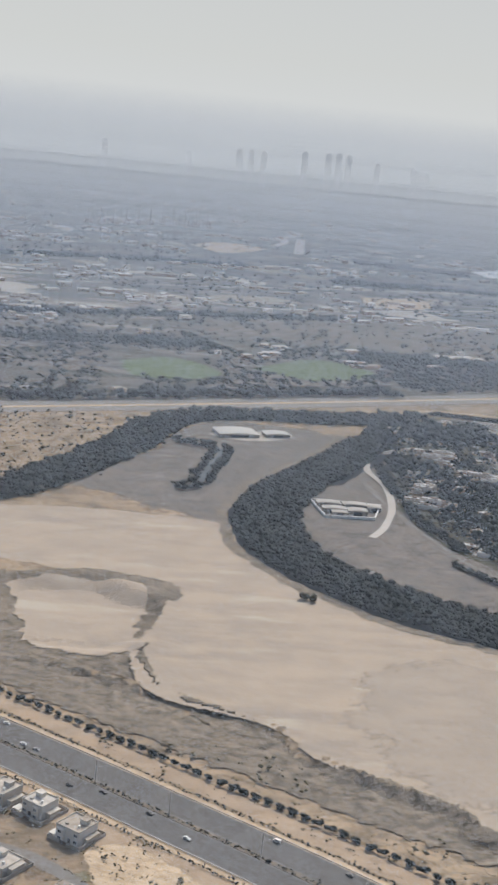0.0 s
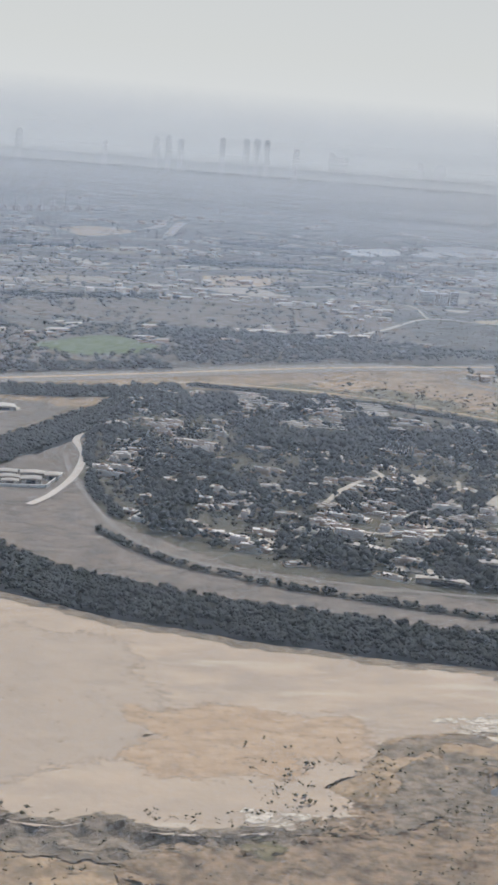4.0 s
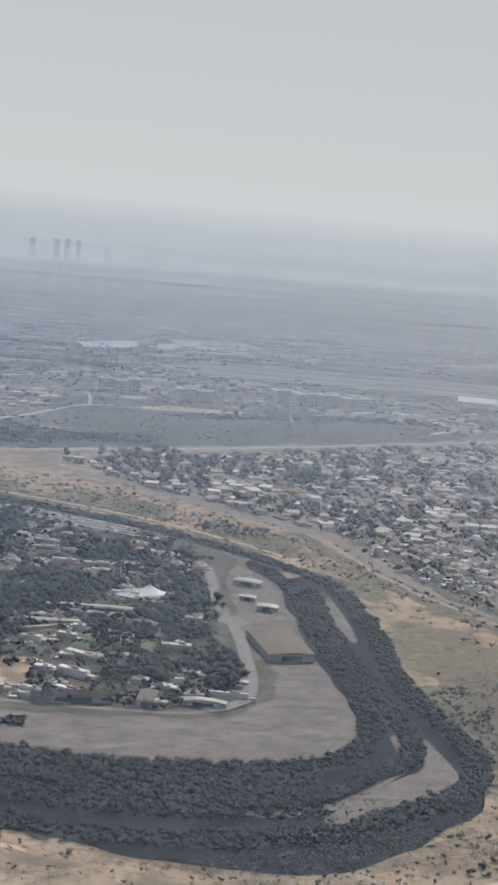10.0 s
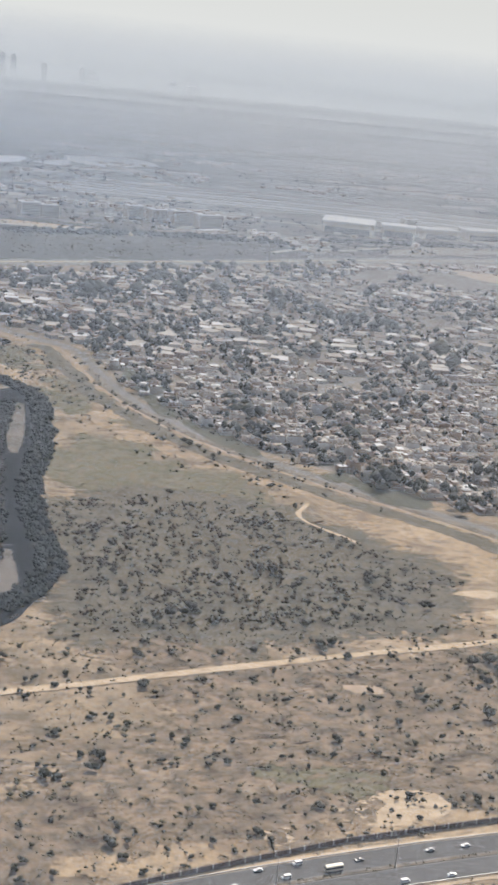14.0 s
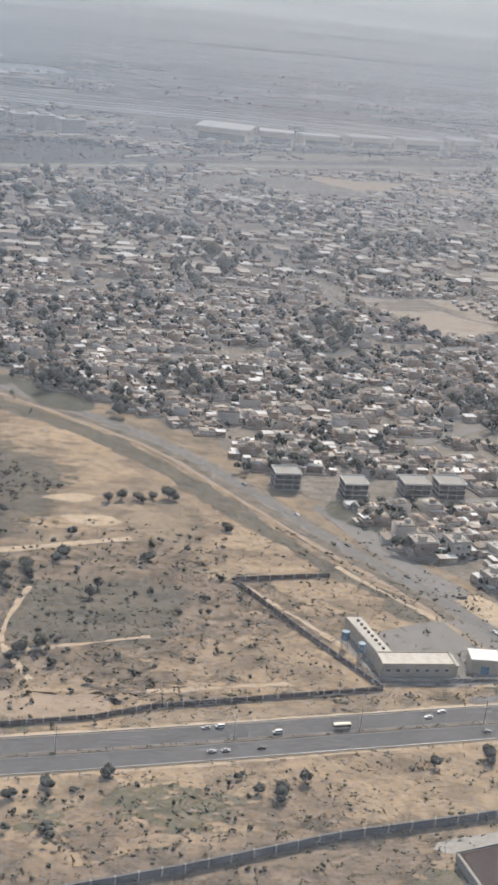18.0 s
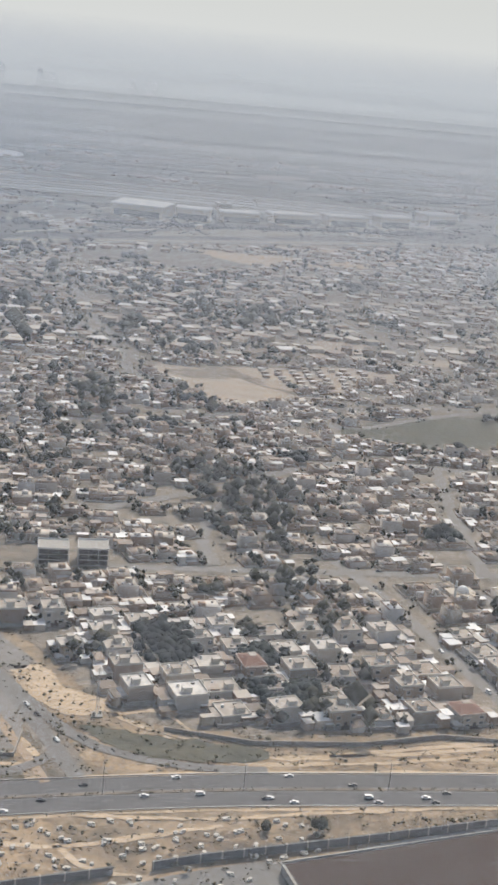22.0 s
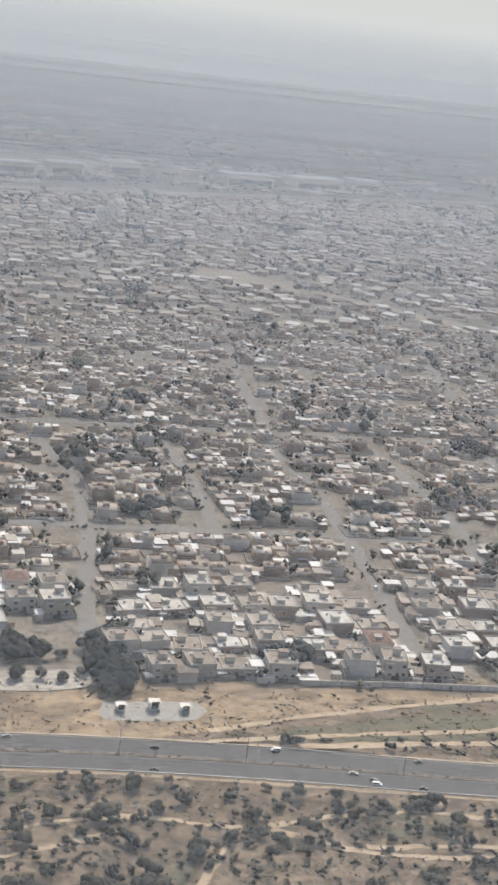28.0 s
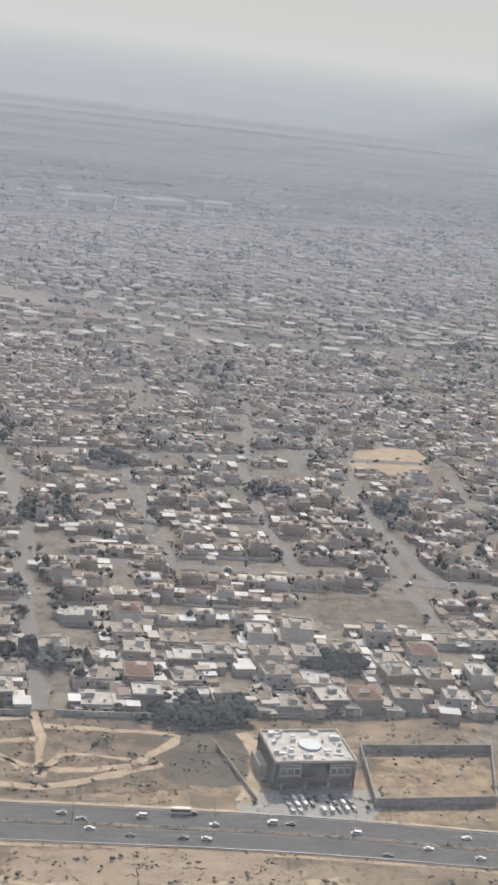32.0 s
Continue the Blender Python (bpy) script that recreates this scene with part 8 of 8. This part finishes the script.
t_ = np.sort(rng.uniform(0, d_[-1], 520))
x, y = np.interp(t_, d_, ln[:, 0]), np.interp(t_, d_, ln[:, 1])
stamp("median_shrubs", TUFTS, place_rows(x, y + rng.normal(0, 0.2, len(x)), 0.9, 0.8, 0.25, which=5), M["scrub_leaf"], "dusty shrubs in the motorway median", "shrubs")
n_ = 420
side = rng.choice([-9.0, 9.4], n_)
t_ = rng.uniform(0, d_[-1], n_)
nn_ = normals(ln)
x, y = np.interp(t_, d_, ln[:, 0]) + np.interp(t_, d_, nn_[:, 0]) * side, np.interp(t_, d_, ln[:, 1]) + np.interp(t_, d_, nn_[:, 1]) * side
stamp("verge_shrubs", TUFTS, place_rows(x, y, rng.uniform(0.4, 1.3, n_), 0.7, which=5), M["scrub_leaf"], "dusty weeds along the motorway verge", "shrubs")

# tracks worn across the sand
for pts, w in (([(879, 333), (901, 323), (938, 325), (978, 330), (1017, 333)], 1.8), ([(868, 330), (897, 320), (927, 320), (960, 323), (1010, 322)], 1.4), ([(1150, 306), (1180, 313), (1210, 318), (1234, 321), (1268, 322)], 2.0), ([(1268, 325), (1269, 314), (1268, 306), (1265, 292)], 2.2), ([(1130, 300), (1179, 302), (1200, 303), (1226, 303), (1241, 308), (1268, 310)], 1.9), ([(1150, 298), (1179, 297), (1206, 297), (1232, 296), (1251, 290), (1270, 287), (1297, 296)], 2.4),
               ([(1232, 297), (1243, 298), (1256, 301), (1271, 294), (1296, 296)], 1.9), ([(1238, 299), (1244, 303), (1251, 305), (1258, 302), (1262, 294)], 1.4), ([(1266, 291), (1270, 299), (1276, 302), (1290, 298)], 1.5), ([(1270, 317), (1288, 314), (1304, 310), (1298, 303), (1290, 296)], 2.0),
               ([(1175, 252), (1199, 251), (1225, 247), (1248, 243), (1262, 241)], 1.5), ([(1160, 283), (1177, 278), (1196, 273), (1201, 270), (1197, 266)], 1.5), ([(1221, 234), (1235, 237), (1255, 240), (1269, 244)], 1.6), ([(982, 296), (988, 285), (992, 277)], 2.0), ([(1060, 273), (1039, 272), (1016, 272), (1010, 269), (1010, 263), (1015, 258)], 1.6), ([(706, 378), (698, 348), (701, 333), (705, 322)], 1.4), ([(700, 338), (719, 342), (739, 347)], 1.3), ([(923, 324), (945, 328), (968, 332), (990, 335), (1022, 335), (1061, 333)], 2.0), ([(1322, 311), (1323, 298), (1313, 276)], 4.0), ([(1080, 262), (1120, 268), (1150, 262), (1190, 266), (1230, 254)], 1.5), ([(1130, 235), (1140, 250), (1150, 262), (1175, 250), (1210, 245)], 1.6), ([(1075, 250), (1100, 256), (1120, 262)], 1.4), ([(1240, 260), (1252, 250), (1300, 232)], 1.6),
               ([(690, 500), (672, 528), (680, 548)], 1.6), ([(820, 300), (850, 295), (885, 293), (930, 297), (980, 300)], 1.2), ([(828, 284), (850, 281), (870, 285), (890, 290)], 1.6), ([(850, 282), (858, 272), (868, 270)], 1.4),
               ([(805, 396), (818, 374), (832, 352), (846, 322)], 1.8), ([(772, 380), (792, 345), (800, 325)], 1.6), ([(735, 316), (770, 320), (800, 322), (842, 318)], 1.6), ([(866, 345), (880, 348), (890, 330)], 1.4), ([(862, 352), (875, 338), (900, 326)], 1.2),
               ([(360, 412), (375, 400), (400, 385)], 1.4)):
    ribbon("sand_track", pts, w, 0.17, M["track"], 0, "worn pale sand track", "track", 0.6, step=4.0)
patch("sand_clearing", [(635, 307), (653, 310), (664, 304), (646, 296), (633, 298)], 0.09, M["track"], "bare orange sand clearing", ragged=1.5)
patch("sand_clearing", [(610, 293), (622, 296), (618, 288), (608, 288)], 0.09, M["track"], "bare orange sand clearing", ragged=1)
patch("sand_clearing", [(1262, 243), (1330, 232), (1400, 215), (1380, 205), (1290, 215)], 0.2, M["track"], "bare orange sand", ragged=5)
patch("weed_flat", [(1168, 305), (1232, 311), (1236, 303), (1195, 299)], 0.12, M["dry_grass"], "strip of green weeds beside the road", ragged=1.5)
patch("scrub_plot", [(1301, 310), (1320, 309), (1313, 287), (1298, 290)], 0.12, M["scrub_dark"], "dark scrubby plot", ragged=1.5)
patch("lawn", [(988, 339), (1018, 338), (1021, 347), (994, 347)], 0.2, M["grass"], "green lawn beside a villa", ragged=0.6)

# mosque with a dome among the houses
mosque = thing("mosque", "small pale mosque with dome and minaret", "mosque")
part("hall", boxes((-5, 5, -4, 4, 0, 3.4)), M["wall_cream"], mosque)
bm = bmesh.new()
bmesh.ops.create_uvsphere(bm, u_segments=20, v_segments=10, radius=2.2)
bmesh.ops.delete(bm, geom=[v_ for v_ in bm.verts if v_.co.z < -0.2], context="VERTS")
bmesh.ops.translate(bm, verts=bm.verts, vec=(0.5, 0, 3.5))
part("dome", bm, M["white"], mosque, "white plastered dome")
part("minaret", tube(bmesh.new(), (-4.3, -3.3, 0), (-4.3, -3.3, 9.0), 0.55, 0.4, 10), M["white"], mosque)
part("balcony", tube(bmesh.new(), (-4.3, -3.3, 6.6), (-4.3, -3.3, 7.0), 0.8, 0.8, 10), M["concrete"], mosque)
mosque.matrix_basis = pose(993, 436, 0.1, 0, 0, 10)

# ---------------------------------------------------------------- far landmarks


def slab_block(x, y, w, d, storeys, turn, label):
    b = thing("tower_block", label, "building", "tower blocks on the plain")
    h = storeys * 1.7
    part("body", boxes((-w, w, -d, d, 0, h)), M["wall_cream"], b)
    for s in range(storeys):
        part("window_band", boxes((-w * 0.94, w * 0.94, -d - 0.12, -d + 0.05, s * 1.7 + 0.5, s * 1.7 + 1.2)), M["dark_glass"], b)
    part("roof", boxes((-w - 0.2, w + 0.2, -d - 0.2, d + 0.2, h, h + 0.6)), M["white"], b)
    part("roof_house", boxes((-w * 0.4, w * 0.4, -d * 0.5, d * 0.5, h + 0.6, h + 2.4)), M["wall_cream"], b)
    b.matrix_basis = pose(x, y, 0.1, 0, 0, turn)


for q in ((498, 1520, 8, 7, 9), (516, 1522, 6, 7, 8), (530, 1528, 6, 6, 9), (582, 1468, 11, 7, 9), (602, 1472, 10, 7, 8), (697, 1515, 9, 8, 9), (725, 1512, 12, 8, 8), (748, 1500, 12, 8, 9), (776, 1482, 14, 9, 9), (1060, 1660, 8, 7, 6), (1420, 1660, 10, 8, 9), (1475, 1720, 9, 8, 10)):
    slab_block(*q, 18, "pale slab of flats with window bands")


def great_shed(x, y, w, d, h, turn):
    s = thing("depot", "very long white-roofed depot shed", "depot", "white depots on the plain")
    d, h, w = d * 1.3, h * 1.9, w * 0.86
    part("body", boxes((-w, w, -d, d, 0, h)), M["wall_cream"], s)
    part("roof", boxes((-w - 1, w + 1, -d - 1, d + 1, h, h + 1.2)), M["white"], s, "bright white roof")
    part("door_band", boxes((-w * 0.9, w * 0.9, -d - 0.3, -d + 0.1, 0.5, h * 0.6)), M["dark_glass"], s)
    s.matrix_basis = pose(x, y, 0.1, 0, 0, turn)


for q in ((955, 1556, 34, 22, 7, -18), (1012, 1545, 22, 10, 7, -12), (1065, 1560, 26, 9, 6, 8), (1130, 1585, 30, 9, 6, 12), (1200, 1605, 30, 9, 6, 14), (1262, 1625, 24, 9, 7, 16), (1340, 1700, 26, 12, 7, 20), (1500, 1690, 40, 10, 7, 16), (1600, 1725, 40, 11, 7, 16), (1680, 1760, 24, 10, 7, 16)):
    great_shed(*q)
RAIL = smooth([(640, 1860), (784, 1822), (924, 1812), (1109, 1772), (1310, 1710)], 30)
for i in range(18):
    off = -95 + i * 11.0
    ribbon("rail_track", shifted(RAIL, off), (3.0, 5.5, 4.0)[i % 3], 1.6 if i % 3 else 2.6, M["white"] if i % 2 else M["metal_roof"], 0, "long pale train or siding in a rail yard", "rail yard", thick=1.2)
patch("rail_yard", RAIL_YARD, 1.0, M["far_brown"], "grey ballast of a wide rail yard", ragged=6)

for i in range(11):
    s = thing("chimney", "slender power station chimney in haze", "chimney", "row of chimneys on the plain")
    part("stack", tube(bmesh.new(), (0, 0, 0), (0, 0, 27 + (i % 3) * 3), 2.0, 1.3, 10), M["concrete"], s)
    part("boiler_house", boxes((-7, 7, 5, 16, 0, 10)), M["wall_far"], s)
    part("rim", tube(bmesh.new(), (0, 0, 25.5), (0, 0, 26.5), 1.9, 1.9, 10), M["rust"], s)
    s.matrix_basis = pose(-125 + i * 21, 2360 + i * 18, 0.1)
rt = random.Random(77)
LANDMARKS = ((530, 122), (566, 125), (602, 123), (236, 108), (276, 110), (316, 107), (452, 120), (700, 104), (820, 100))
for i in range(14):
    x, h = LANDMARKS[i] if i < len(LANDMARKS) else (rt.uniform(-250, 1500), rt.uniform(78, 102))
    t = thing("tower", "pale high-rise tower far off in haze", "tower", "towers on the horizon")
    w = rt.uniform(8, 11) if i < len(LANDMARKS) else rt.uniform(8, 22)
    part("shaft", boxes((-w, w, -9, 9, 0, h)), M["far_tower"], t)
    part("crown", boxes((-w * 0.6, w * 0.6, -5, 5, h, h + 4)), M["far_tower"], t)
    t.matrix_basis = pose(x, 4560 - abs(x - 650) * 0.12 + (i % 5) * 9, 0)
n_ = 60
a_ = np.linspace(0, 1, n_) ** 1.6
sx, sy, sz_ = 1238 + a_ * 30 + rng.normal(0, 1.6 + a_ * 5, n_), 1180 + rng.normal(0, 3, n_), 3 + a_ * 22 + rng.normal(0, 1.5, n_) + 5 * rng.random(n_)
pl = place_rows(sx, sy, 7.5 + a_ * 4, 0.9, 0.0)
pl[:, 2] = np.maximum(sz_ - 3, 0.5)
pl = pl[rng.random(n_) > a_ * 0.8]
stamp("smoke", ROUND, pl, M["smoke"], "drifting pale smoke from a small fire", "smoke")
